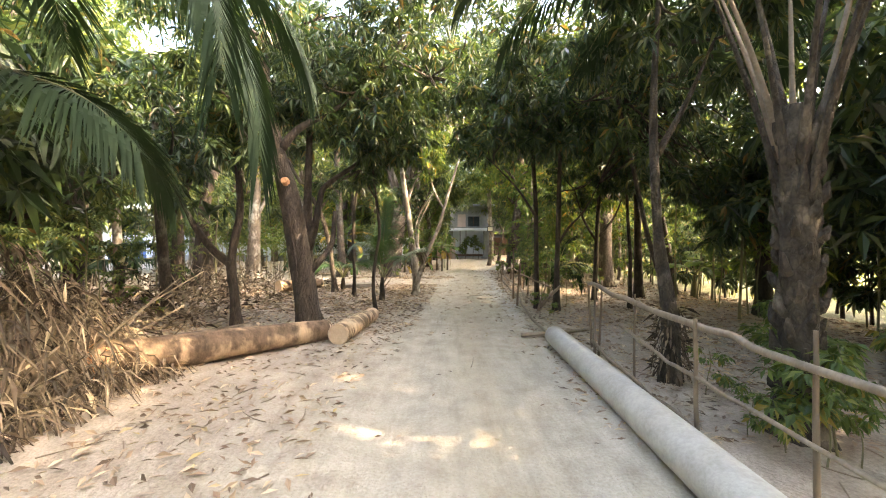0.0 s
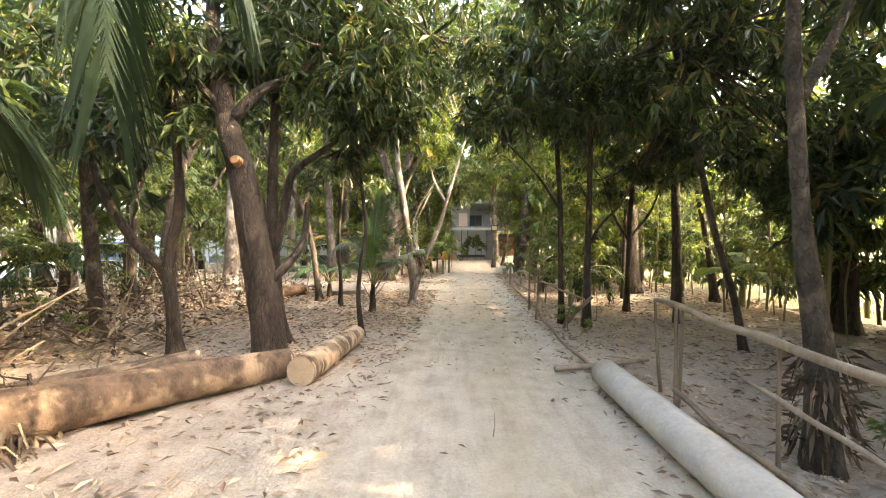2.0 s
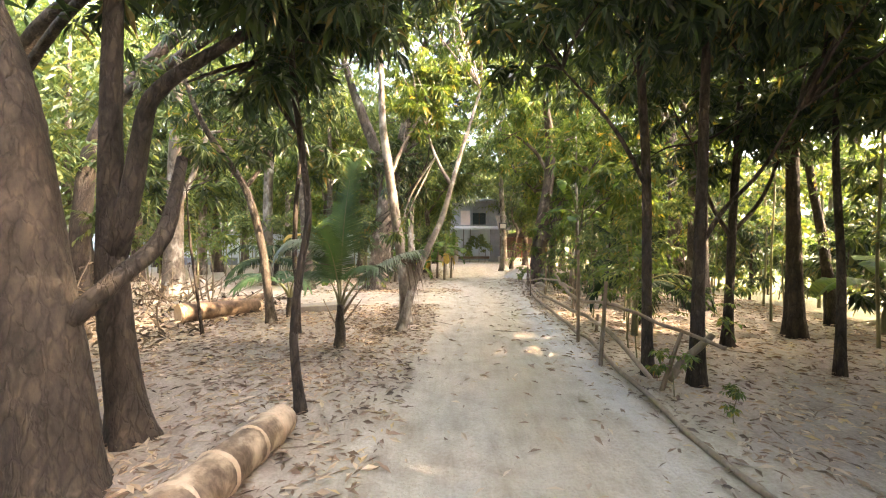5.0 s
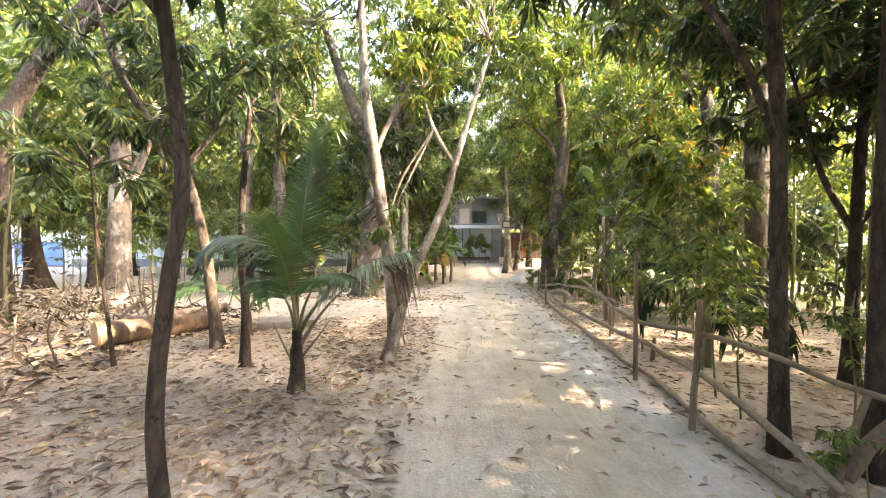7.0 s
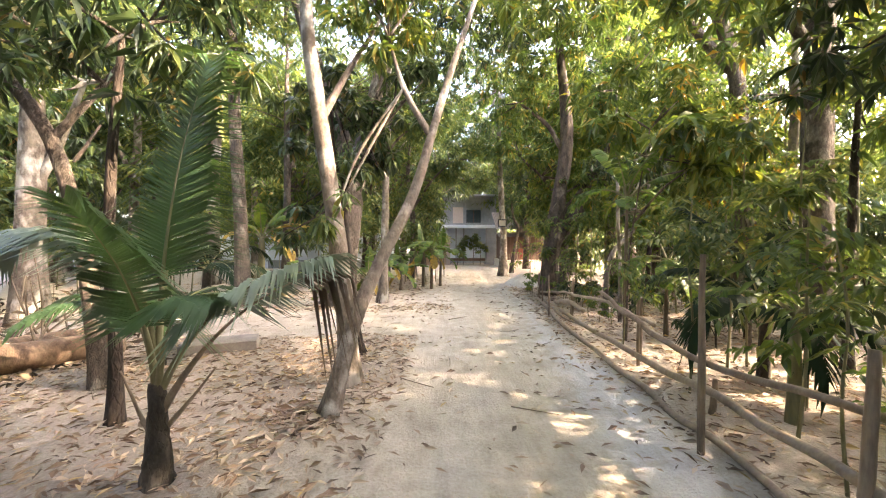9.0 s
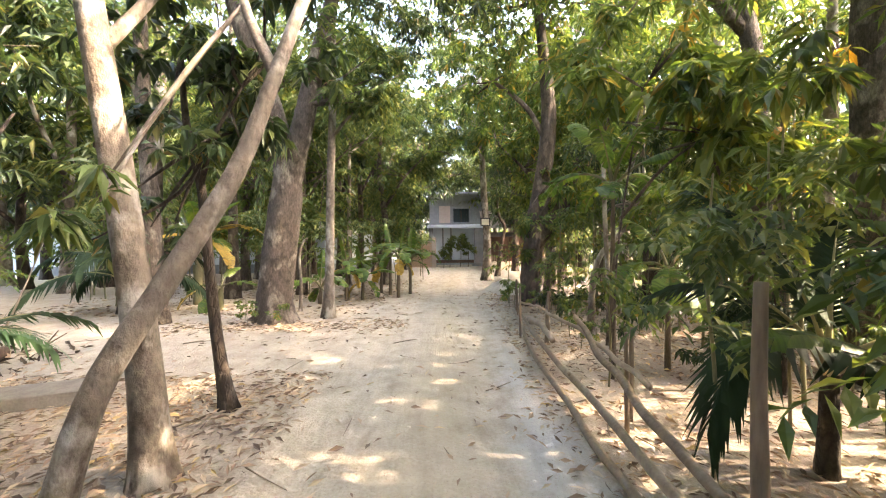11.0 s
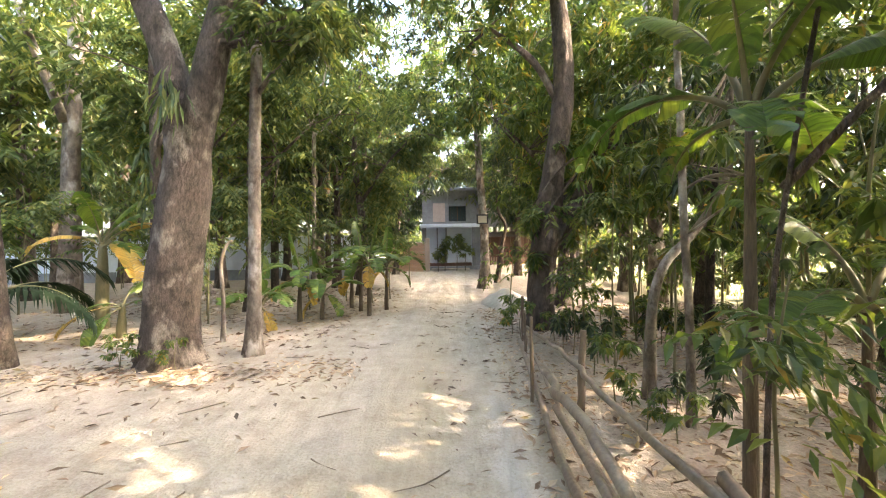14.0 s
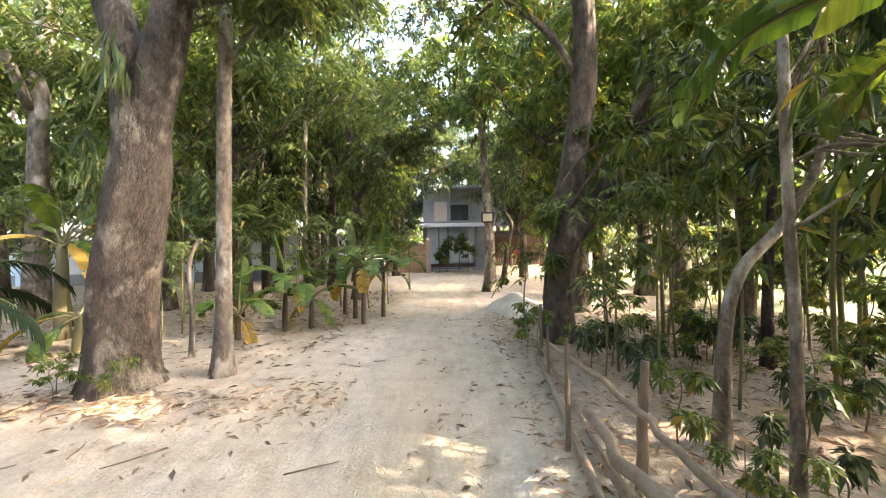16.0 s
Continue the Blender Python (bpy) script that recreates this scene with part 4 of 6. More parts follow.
tree("thin young tree with orange-yellow old leaves", (4.5, 13.62, 0), [(0, 0, 0), (0.03, 0, 0.9), (-0.03, 0.02, 1.9), (0.0, 0, 3.2)], [0.026, 0.023, 0.019, 0.01], [([(-0.02, 0, 1.7), (-0.25, -0.1, 2.05), (-0.45, -0.15, 2.25)], [0.01, 0.008, 0.004])],
     [((0, 0, 3.0), (0.6, 0.6, 0.7), 16), ((-0.45, -0.15, 2.35), (0.35, 0.35, 0.4), 6), ((0.1, 0.1, 2.1), (0.3, 0.3, 0.3), 5), ((-0.3, 0.1, 3.7), (0.9, 0.7, 0.5), 12)], mat=BARK_GREY, leaf=YELLOWED, seed=48, fine=True, per=6, size=0.17, width=0.06, group="saplings", sides=8, twigs=False)
tree("thin pale tree hung with orange-yellow old leaves", (7.3, 16.3, 0), [(0, 0, 0), (0.02, 0, 1.5), (-0.05, 0, 3.0), (0.0, 0, 4.6)], [0.06, 0.055, 0.05, 0.03], [([(0, 0, 2.2), (-0.4, -0.2, 2.9), (-0.8, -0.3, 3.3)], [0.03, 0.02, 0.01])],
     [((0, 0, 4.2), (0.9, 0.9, 0.8), 34), ((-0.7, -0.3, 3.1), (0.6, 0.6, 0.6), 18), ((0.3, -0.3, 2.0), (0.6, 0.6, 0.6), 14)], mat=BARK_PALE, leaf=YELLOWED, seed=49, per=7, size=0.16, width=0.07, group="saplings", sides=8)
tree("grey trunk bending east above the fence", (3.56, 16.15, 0), [(0, 0, 0), (0.03, 0, 0.83), (0.16, 0, 1.32), (0.5, 0, 1.69), (0.9, 0.1, 2.3), (1.0, 0.2, 3.4)], [0.056, 0.05, 0.046, 0.04, 0.032, 0.018], [], [((1.0, 0.2, 3.4), (1.1, 1.1, 0.8), 80), ((0.6, 0, 2.4), (0.5, 0.4, 0.3), 18)], mat=BARK_PALE, leaf=MANGO, seed=43, fine=True, group="saplings")
tree("thin dark sapling in the understorey", (5.4, 17.9, 0), [(0, 0, 0), (0.02, 0, 1.2), (0.1, 0, 2.4), (0.2, 0, 3.6)], [0.06, 0.055, 0.045, 0.02], [], [((0.2, 0, 3.6), (1.2, 1.2, 1.0), 120)], mat=BARK, leaf=BRIGHT, seed=44, group="saplings")
tree("straight tree trunk with a notice board", (3.2, 26.2, 0), [(0, 0, 0), (0.0, 0, 1.78), (-0.1, 0, 3.64), (-0.2, 0, 5.87), (-0.2, 0, 8.5)], [0.17, 0.15, 0.135, 0.12, 0.06], [], [((-0.6, 0, 7.2), (3.0, 2.2, 2.4), 420), ((-1.7, 0, 5.0), (1.7, 1.4, 1.0), 170), ((1.4, 0.2, 5.2), (1.5, 1.2, 1.0), 130), ((-1.0, 0, 10.2), (3.0, 2.2, 1.8), 260)], mat=BARK_PALE, leaf=FINE, seed=45, size=0.2, width=0.06, group="tall trees")
tree("thin leaning tree beside the notice board trunk", (3.9, 28.0, 0), [(0, 0, 0), (0.25, 0, 1.6), (0.38, 0, 2.3), (0.1, 0, 2.9), (0.0, 0, 4.5)], [0.085, 0.075, 0.07, 0.06, 0.03], [], [((0.2, 0, 4.8), (1.6, 1.4, 1.3), 150)], mat=BARK_GREY, leaf=MANGO, seed=46, group="tall trees")

tree("leaning tree whose leafy limb screens the house roof", (-0.7, 33.6, 0), [(0, 0, 0), (0.1, 0, 1.8), (0.3, 0, 3.4), (0.6, 0, 5.4), (0.8, 0, 7.5)], [0.13, 0.11, 0.10, 0.08, 0.04], [([(0.4, 0, 3.9), (1.4, 0, 5.0), (2.6, 0.1, 5.6), (4.0, 0.1, 5.8)], [0.06, 0.05, 0.035, 0.02])],
     [((1.6, 0.1, 5.5), (1.1, 0.8, 0.7), 130), ((3.0, 0.1, 5.6), (1.2, 0.8, 0.75), 150), ((4.3, 0.1, 5.8), (1.0, 0.8, 0.8), 120), ((0.8, 0, 7.4), (1.8, 1.5, 1.4), 150), ((2.4, 0.2, 7.0), (1.6, 1.3, 1.0), 130), ((-0.6, 0, 4.4), (1.2, 1.0, 1.3), 150), ((-0.5, 0, 2.6), (0.9, 0.8, 0.9), 90)], mat=BARK_GREY, leaf=FINE, seed=56, style="spray", size=0.17, width=0.06, per=11, group="tall trees", low=2.4)

board = thing("notice_board", (3.12, 26.02, 2.42), "small white-faced notice board nailed to a trunk", "sign")
part("panel", box(-0.17, -0.02, -0.14, 0.17, 0.0, 0.14), CREAM, board)
for a in ((-0.2, -0.035, -0.17, -0.152, 0.012, 0.17), (0.152, -0.035, -0.17, 0.2, 0.012, 0.17), (-0.15, -0.035, -0.17, 0.15, 0.012, -0.122), (-0.15, -0.035, 0.122, 0.15, 0.012, 0.17)):
    part("frame_bar", box(*a), DARK_IRON, board, "dark frame")

# ---- trees whose crowns meet over the lane ----
tree("spreading mango tree whose dark crown roofs the lane", (-7.7, 11.3, 0), [(0, 0, 0), (0.05, 0, 1.2), (0.3, -0.1, 2.8), (1.4, -0.6, 4.4), (3.0, -1.0, 5.3)], [0.15, 0.13, 0.12, 0.1, 0.06], [([(1.0, -0.4, 3.9), (3.0, -1.2, 4.9), (5.4, -1.8, 5.3), (7.4, -2.1, 5.4)], [0.07, 0.06, 0.045, 0.025])],
     [((7.8, -2.1, 5.0), (1.6, 1.3, 0.8), 210), ((7.2, -4.0, 5.3), (1.6, 1.3, 0.8), 170), ((5.8, -0.8, 6.4), (2.0, 1.6, 0.9), 160), ((6.0, -1.9, 5.2), (1.6, 1.4, 0.9), 190), ((4.2, -1.4, 5.4), (1.7, 1.5, 1.0), 160), ((7.0, -0.7, 5.6), (1.6, 1.3, 0.9), 150)], seed=51, fine=False, group="mango trees", low=3.1, **MANGO_KW)
tree("mango tree behind the fence, its crown over the lane", (7.5, 9.3, 0), [(0, 0, 0), (-0.05, 0, 1.3), (-0.35, 0, 2.6), (-1.3, -0.2, 3.8), (-3.4, -0.8, 4.8)], [0.08, 0.075, 0.07, 0.06, 0.04], [([(-0.9, -0.1, 3.4), (-3.2, -0.6, 4.1), (-5.2, -0.9, 4.5), (-6.2, -0.8, 4.7)], [0.055, 0.05, 0.035, 0.02])],
     [((-6.2, -0.8, 4.7), (1.4, 1.4, 0.8), 240), ((-5.8, -3.0, 5.2), (1.6, 1.3, 0.8), 220), ((-5.2, 0.1, 6.0), (1.8, 1.6, 0.9), 210), ((-4.5, -2.3, 4.5), (1.4, 1.2, 0.7), 150), ((-5.0, -1.0, 4.8), (1.5, 1.5, 0.9), 210), ((-3.6, -1.3, 5.2), (1.6, 1.5, 1.0), 100), ((-2.4, -0.7, 6.4), (2.0, 1.7, 1.0), 110), ((-3.8, -2.7, 6.2), (1.8, 1.5, 0.9), 110), ((-1.8, -0.4, 3.4), (1.3, 1.1, 0.7), 130), ((-0.4, 0.4, 3.6), (1.2, 1.1, 0.8), 110)], seed=52, fine=False, group="mango trees", low=3.1, **MANGO_KW)
# Added out of view: this crown only keeps sky and sun off the lane start.
tree("unseen mango tree added to shade the start of the lane", (-5.4, -1.0, 0), [(0, 0, 0), (0.1, 0, 1.6), (0.4, 0.3, 3.2), (1.0, 0.8, 4.8), (1.6, 1.4, 6.2)], [0.26, 0.22, 0.19, 0.15, 0.08], [([(0.5, 0.4, 3.4), (2.4, 1.4, 5.0), (4.6, 2.2, 6.0), (6.6, 2.4, 6.4)], [0.13, 0.11, 0.08, 0.04]), ([(0.5, 0.4, 3.3), (0.5, 2.2, 5.0), (0.8, 4.2, 6.4)], [0.12, 0.09, 0.04])],
     [((2.0, 2.0, 6.2), (1.9, 1.6, 0.9), 150), ((4.0, 2.4, 6.4), (1.9, 1.6, 0.9), 150), ((6.0, 2.4, 6.6), (1.9, 1.6, 0.9), 150), ((7.8, 1.8, 6.6), (1.8, 1.6, 0.9), 140), ((0.9, 4.2, 7.0), (1.9, 1.6, 0.9), 150), ((3.0, 4.4, 7.2), (1.9, 1.6, 0.8), 140), ((-0.5, 5.6, 6.9), (1.9, 1.7, 1.0), 150), ((1.4, 6.8, 7.8), (1.9, 1.7, 1.0), 140), ((-2.0, 3.6, 6.4), (1.9, 1.7, 1.1), 140), ((8.6, 4.6, 8.0), (2.0, 1.6, 0.9), 170), ((6.2, 4.8, 7.4), (1.9, 1.6, 0.9), 160)], seed=53, group="mango trees", low=3.1, **MANGO_KW)
tree("tall mango tree whose high crown closes over the lane", (-8.7, 14.1, 0), [(0, 0, 0), (0.1, 0, 2.0), (0.5, 0, 4.0), (2.0, 0.0, 6.0), (4.2, -0.1, 7.4)], [0.22, 0.19, 0.17, 0.13, 0.07], [([(1.2, 0, 5.0), (4.0, -0.7, 6.2), (7.0, -1.2, 7.0), (9.8, -1.1, 7.4)], [0.11, 0.09, 0.07, 0.04])],
     [((9.4, -1.1, 7.6), (2.0, 1.7, 0.9), 160), ((7.0, -2.1, 7.4), (2.0, 1.7, 0.9), 160), ((8.8, 1.3, 8.4), (2.0, 1.7, 0.9), 150), ((6.0, 0.7, 8.2), (2.0, 1.8, 1.0), 150), ((4.4, -1.7, 7.4), (2.0, 1.7, 1.0), 150), ((2.8, 0.1, 8.0), (2.0, 1.8, 1.1), 140), ((7.8, -4.1, 8.2), (2.0, 1.6, 0.9), 140), ((11.0, -0.1, 8.4), (1.8, 1.7, 0.9), 130), ((9.6, 4.0, 6.8), (1.6, 1.4, 0.9), 130), ((8.6, 7.0, 7.6), (1.8, 1.6, 1.0), 140), ((9.0, 10.3, 8.3), (1.8, 1.6, 1.1), 140)], seed=54, group="mango trees", low=3.1, **MANGO_KW)
# This tree is added so its high crown blocks sun from the west palm.
tree("tall mango tree added behind the fence, its high dense crown blocking sun", (7.7, 4.4, 0), [(0, 0, 0), (-0.05, 0, 2.0), (-0.2, 0.1, 4.2), (-0.3, 0.2, 6.4), (-0.4, 0.2, 8.4)], [0.19, 0.17, 0.15, 0.11, 0.05], [([(-0.2, 0.1, 3.8), (-0.9, 1.0, 5.4), (-1.2, 2.2, 6.6)], [0.08, 0.06, 0.03]), ([(-0.2, 0.1, 4.2), (-0.9, -0.9, 5.8), (-1.4, -1.8, 7.2)], [0.08, 0.06, 0.03])],
     [((-0.4, 0.2, 8.6), (2.0, 1.9, 1.3), 170), ((-1.3, 2.4, 6.6), (1.8, 1.7, 1.1), 170), ((-1.5, -2.0, 7.4), (1.9, 1.8, 1.2), 170), ((0.4, 1.6, 5.4), (1.7, 1.5, 1.0), 90), ((-0.6, 4.6, 6.4), (1.7, 1.6, 1.1), 120), ((-0.3, -0.6, 10.2), (2.0, 1.8, 1.0), 150), ((-0.6, 3.0, 8.8), (2.0, 1.8, 1.0), 150)], seed=57, group="mango trees", low=3.1, **MANGO_KW)
tree("tall leafy tree reaching high across the lane", (6.9, 16.6, 0), [(0, 0, 0), (-0.1, 0, 2.5), (-0.3, 0, 5.0), (-0.9, 0.2, 7.5), (-1.6, 0.4, 9.5)], [0.21, 0.18, 0.16, 0.12, 0.06], [([(-0.4, 0, 5.2), (-2.0, 0.3, 7.2), (-4.2, 0.6, 8.8), (-6.0, 0.8, 9.4)], [0.11, 0.09, 0.06, 0.03])],
     [((-6.0, 0.8, 9.6), (2.2, 1.9, 1.1), 150), ((-4.0, -0.8, 9.4), (2.2, 1.8, 1.1), 150), ((-4.4, 3.0, 10.2), (2.2, 1.9, 1.1), 140), ((-2.0, 1.0, 9.8), (2.2, 1.9, 1.2), 130), ((-6.6, 4.2, 10.6), (2.2, 1.9, 1.1), 130)], mat=BARK_GREY, leaf=BRIGHT, seed=55, size=0.22, width=0.07, group="tall trees", low=3.1)
# Those at (6.9, 38.6) and (7.3, 34.9) are added to keep sun off the house.
for i, (x, y, h, leaf, ex) in enumerate([(-0.9, 25.0, 7.5, FINE, ((0.6, 0, 2.6), (1.0, 0.9, 1.3), 170)), (-2.3, 27.4, 9.5, FINE, ((0.4, 0, 3.0), (1.5, 1.2, 1.5), 150)), (4.9, 24.2, 8.0, BRIGHT, ((-0.4, 0, 3.6), (1.4, 1.2, 1.2), 150)), (6.6, 29.6, 9.0, MANGO, ((0.3, 0, 4.0), (1.6, 1.4, 1.3), 130)),
                                     (4.6, 22.0, 7.0, BRIGHT, ((0.4, -0.2, 3.0), (1.4, 1.2, 1.3), 150)), (-3.2, 22.3, 7.0, FINE, ((0.3, 0, 2.6), (1.5, 1.2, 1.1), 150)), (-5.6, 23.6, 8.0, BRIGHT, ((0.3, 0, 2.4), (1.7, 1.2, 1.2), 150)), (6.9, 20.2, 7.0, BRIGHT, ((0, 0, 2.6), (1.5, 1.3, 1.2), 150)), (1.9, 44.6, 11.5, MANGO, ((0, 0, 6.0), (2.6, 1.4, 1.6), 150)), (-2.2, 31.0, 6.5, BRIGHT, ((0.5, 0, 3.0), (1.0, 0.9, 1.4), 130)), (6.9, 38.6, 10.0, BRIGHT, ((-0.6, -1.0, 4.4), (1.8, 1.2, 1.6), 150)), (7.3, 34.9, 9.5, BRIGHT, ((-0.4, 0.3, 4.0), (1.8, 1.4, 1.6), 150)), (6.2, 36.4, 8.6, MANGO, ((-2.6, -1.6, 6.0), (2.0, 0.9, 0.9), 150)), (-2.4, 36.5, 10.5, BRIGHT, ((0.4, 0, 3.5), (1.8, 1.4, 2.0), 160)), (-4.9, 21.4, 9.5, FINE, ((3.9, 0.5, 7.6), (2.0, 1.6, 1.2), 190)), (6.6, 27.0, 10.5, BRIGHT, ((-3.6, 0.3, 8.4), (2.0, 1.6, 1.4), 190)), (-1.6, 29.2, 11.5, BRIGHT, ((1.4, 0, 8.6), (2.2, 1.6, 1.6), 190)), (5.4, 31.2, 12.0, FINE, ((-2.0, 0, 9.0), (2.2, 1.6, 1.8), 190)), (-4.4, 25.4, 10.0, FINE, ((0.6, 0, 7.0), (2.0, 1.6, 1.5), 170)), (5.6, 44.0, 12.0, BRIGHT, ((0, 0, 6), (2.2, 1.5, 2.0), 140)), (-1.8, 44.0, 12.0, MANGO, ((0, 0, 5), (2.4, 1.5, 2.0), 140))]):
    q = np.random.RandomState(820 + i)
    tree("tall leafy tree arching over the end of the lane" if y > 24 else "leafy tree of the grove with foliage to the ground", (x, y, 0), [(0, 0, 0), (0.05, 0, h * 0.3), (q.uniform(-0.2, 0.2), 0, h * 0.6), (0.1, 0, h * 0.95)], [0.14, 0.12, 0.09, 0.03], [([(0.05, 0, h * 0.4), (0.8 if x < 2 else -0.8, 0, h * 0.55), (1.6 if x < 2 else -1.6, 0, h * 0.66)], [0.06, 0.045, 0.02])],
         [((0, 0, h * 0.92), (1.6, 1.5, 1.2), 130), ((1.5 if x < 2 else -1.5, 0, h * 0.72), (1.7, 1.4, 1.2), 170), ((-0.8 if x < 2 else 0.8, 0, h * 0.66), (1.6, 1.4, 1.2), 150), ex], mat=BARK_GREY, leaf=leaf, seed=830 + i, size=0.22, width=0.075, style="spray" if leaf is FINE else "whorl", group="tall trees", low=2.9)

# ---- palms ----
palm = thing("palm_tree", (-4.5, 3.72, 0), "dark palm tree with long drooping fronds over the verge", "palm tree", "palms")
part("trunk", tube([(0, 0, -0.05), (0.02, 0, 1.2), (0.05, 0, 2.6), (0.1, 0, 4.9)], [0.21, 0.19, 0.17, 0.16], 14, 6, 0.06, 61, 0.3), BARK_PALM, palm, smooth=True)
for i, (turn, z, rise, fall, length, bend) in enumerate([(0, 4.8, 25, -95, 4.25, 0.75), (-16, 4.8, 35, -92, 4.2, 0.8), (-48, 4.7, 20, -80, 3.6, 1), (28, 4.8, 35, -80, 3.8, 1), (75, 4.8, 50, -60, 3.4, 1), (120, 4.8, 45, -60, 3.2, 1), (165, 4.8, 40, -60, 3.2, 1), (210, 4.8, 35, -70, 3.2, 1), (255, 4.7, 30, -80, 3.2, 1), (-80, 4.6, 10, -85, 3.2, 1),
                                                         (10, 4.9, 60, -50, 3.8, 1), (-8, 3.1, 8, -55, 2.0, 1), (-60, 3.3, 5, -75, 2.2, 1), (60, 3.3, 5, -75, 2.2, 1), (-110, 3.3, 5, -75, 2.2, 1)]):
    add_frond(palm, pose(0.1, 0, z, 0, 0, turn), PALM, STEM, length=length, rise=rise, fall=fall, n=84, reach=0.95, hang=0.5, wide=0.032, seed=70 + i, bend=bend, splay=1.3)
palm = thing("palm_tree", (2.9, 3.2, 0), "old palm with upright leaf stalks and weeds at its foot", "palm tree", "palms")
part("trunk", tube([(0, 0, -0.05), (0.0, 0, 0.5), (0.0, 0, 1.04), (-0.02, 0, 1.9), (-0.04, 0, 2.7)], [0.17, 0.14, 0.13, 0.14, 0.09], 20, 12, 0.1, 62, 0.4), BARK_PALM, palm, smooth=True)
rs = np.random.RandomState(9)
for i in range(54):
    a, z = i * 2.4, 0.3 + 0.041 * i
    d = np.array([math.cos(a), math.sin(a), 0])
    p = d * 0.12 + np.array([-0.01 * z, 0, z])
    part("leaf_base", tube([p - d * 0.03, p + d * 0.03 + np.array([0, 0, 0.07]), p + d * rs.uniform(0.035, 0.075) + np.array([0, 0, rs.uniform(0.13, 0.22)])], [0.05, 0.042, 0.012], 6, 2, 0.15, i), BARK_PALM, palm)
for i in range(12):
    a = i * 2.4
    d = np.array([math.cos(a), math.sin(a), 0])
    lean = 0.22 + 0.05 * (i % 4)
    pts = [np.array([-0.03, 0, 1.75 + 0.06 * i]) + d * 0.08, np.array([-0.04, 0, 2.4 + 0.04 * i]) + d * (0.06 + lean * 0.5), np.array([-0.05, 0, 3.1 + 0.03 * i]) + d * (0.08 + lean * 1.05), np.array([-0.05, 0, 4.0 + 0.02 * i]) + d * (0.12 + lean * 1.9)]
    part("leaf_stalk", tube(pts, [0.05, 0.026, 0.02, 0.014], 7, 5, 0.08, i), RIB_DRY if i % 3 == 0 else BARK_PALM, palm, smooth=True)
    add_frond(palm, Matrix.Translation(pts[-1]) @ pose(0, 0, 0, 0, 0, math.degrees(a)), PALM, RIB, length=2.6, rise=52, fall=-55, n=50, reach=0.7, hang=0.5, wide=0.04, seed=90 + i)
stump = tree("dark slender tree with a shaggy fibrous foot inside the fence", (2.62, 4.52, 0), [(0, 0, 0), (-0.02, 0, 0.8), (-0.15, 0, 1.7), (-0.2, 0.05, 3.0), (-0.12, 0.1, 4.4)], [0.10, 0.085, 0.05, 0.042, 0.03], [([(-0.15, 0.03, 2.6), (0.25, 0.1, 3.3), (0.6, 0.2, 4.0)], [0.04, 0.03, 0.012])],
             [((-0.1, 0.1, 4.6), (1.1, 1.1, 0.7), 100), ((0.8, 0.3, 4.2), (0.9, 0.9, 0.6), 80)], mat=BARK_PALM, leaf=MANGO, seed=63, rough=0.09, sides=14, group="fence trees", size=0.22, width=0.055)
sp = rs.normal(0, 1, (240, 3))
sp = sp / np.linalg.norm(sp[:, :2], axis=1)[:, None] * 0.135
sp[:, 2] = rs.uniform(0.08, 0.85, 240)
part("fibre", leaves(sp, np.stack([sp[:, 0] * 3, sp[:, 1] * 3, rs.uniform(-1.1, 0.5, 240)], 1), rs.uniform(0.07, 0.2, 240), 0.028, 0.3, False, rs), DEAD_PALM, stump, "ragged dead leaf bases")

coco = thing("coconut_seedling", (-1.64, 10.6, 0), "young coconut palm with broad green fronds and dried leaves", "palm tree", "palms")
part("trunk", tube([(0, 0, -0.04), (0.0, 0, 0.15), (0.0, 0, 0.38), (0.01, 0, 0.64)], [0.088, 0.072, 0.06, 0.05], 12, 6, 0.12, 64, 0.1), BARK_PALM, coco, smooth=True)
for i, (turn, rise, fall, length, reach, mat, bend, start) in enumerate([(75, 88, 66, 2.3, 0.72, COCO, 1.4, 0.34), (256, 86, 46, 1.3, 0.7, COCO, 1.1, 0.36), (190, 88, -62, 1.6, 0.5, PALM_GREY, 2.3, 0.5), (348, 64, 10, 1.5, 0.55, PALM_GREY, 1.0, 0.42), (150, 78, -20, 0.95, 0.34, COCO, 1.5, 0.45), (-40, 72, -20, 1.2, 0.36, COCO, 1.6, 0.5), (105, 84, 30, 1.9, 0.5, COCO, 1.4, 0.4)]):
    add_frond(coco, pose(0, 0, 0.54, 0, 0, turn), mat, STEM, length=length, rise=rise, fall=fall, n=64, reach=reach * 1.1, hang=0.45, wide=0.022, seed=110 + i, start=start, bend=bend, splay=3.4 if turn in (256, 348) else 2.2)
for i, (turn, rise, length) in enumerate([(2, 60, 1.45)]):
    add_frond(coco, pose(0.02, 0, 0.45, 0, 0, turn), DEAD_PALM, RIB_DRY, "hanging dried frond", length=length, rise=rise, fall=8, n=9, reach=0.4, hang=2.6, wide=0.04, seed=130 + i, start=0.84, bend=1.4)
for i, (a, ln) in enumerate([(170, 0.26), (20, 0.32)]):
    d = np.array([math.cos(radians(a)), math.sin(radians(a)), 0])
    part("dead_stalk", tube([d * 0.05 + np.array([0, 0, 0.32 + 0.04 * i]), d * ln * 0.5 + np.array([0, 0, 0.45 + 0.04 * i]), d * ln + np.array([0, 0, 0.7])], [0.016, 0.012, 0.006], 6, 4, 0.1, i), RIB_DRY, coco, smooth=True)
tuft = thing("coconut_seedling", (-3.3, 13.0, 0), "small coconut seedling with arching fronds", "palm tree", "palms")
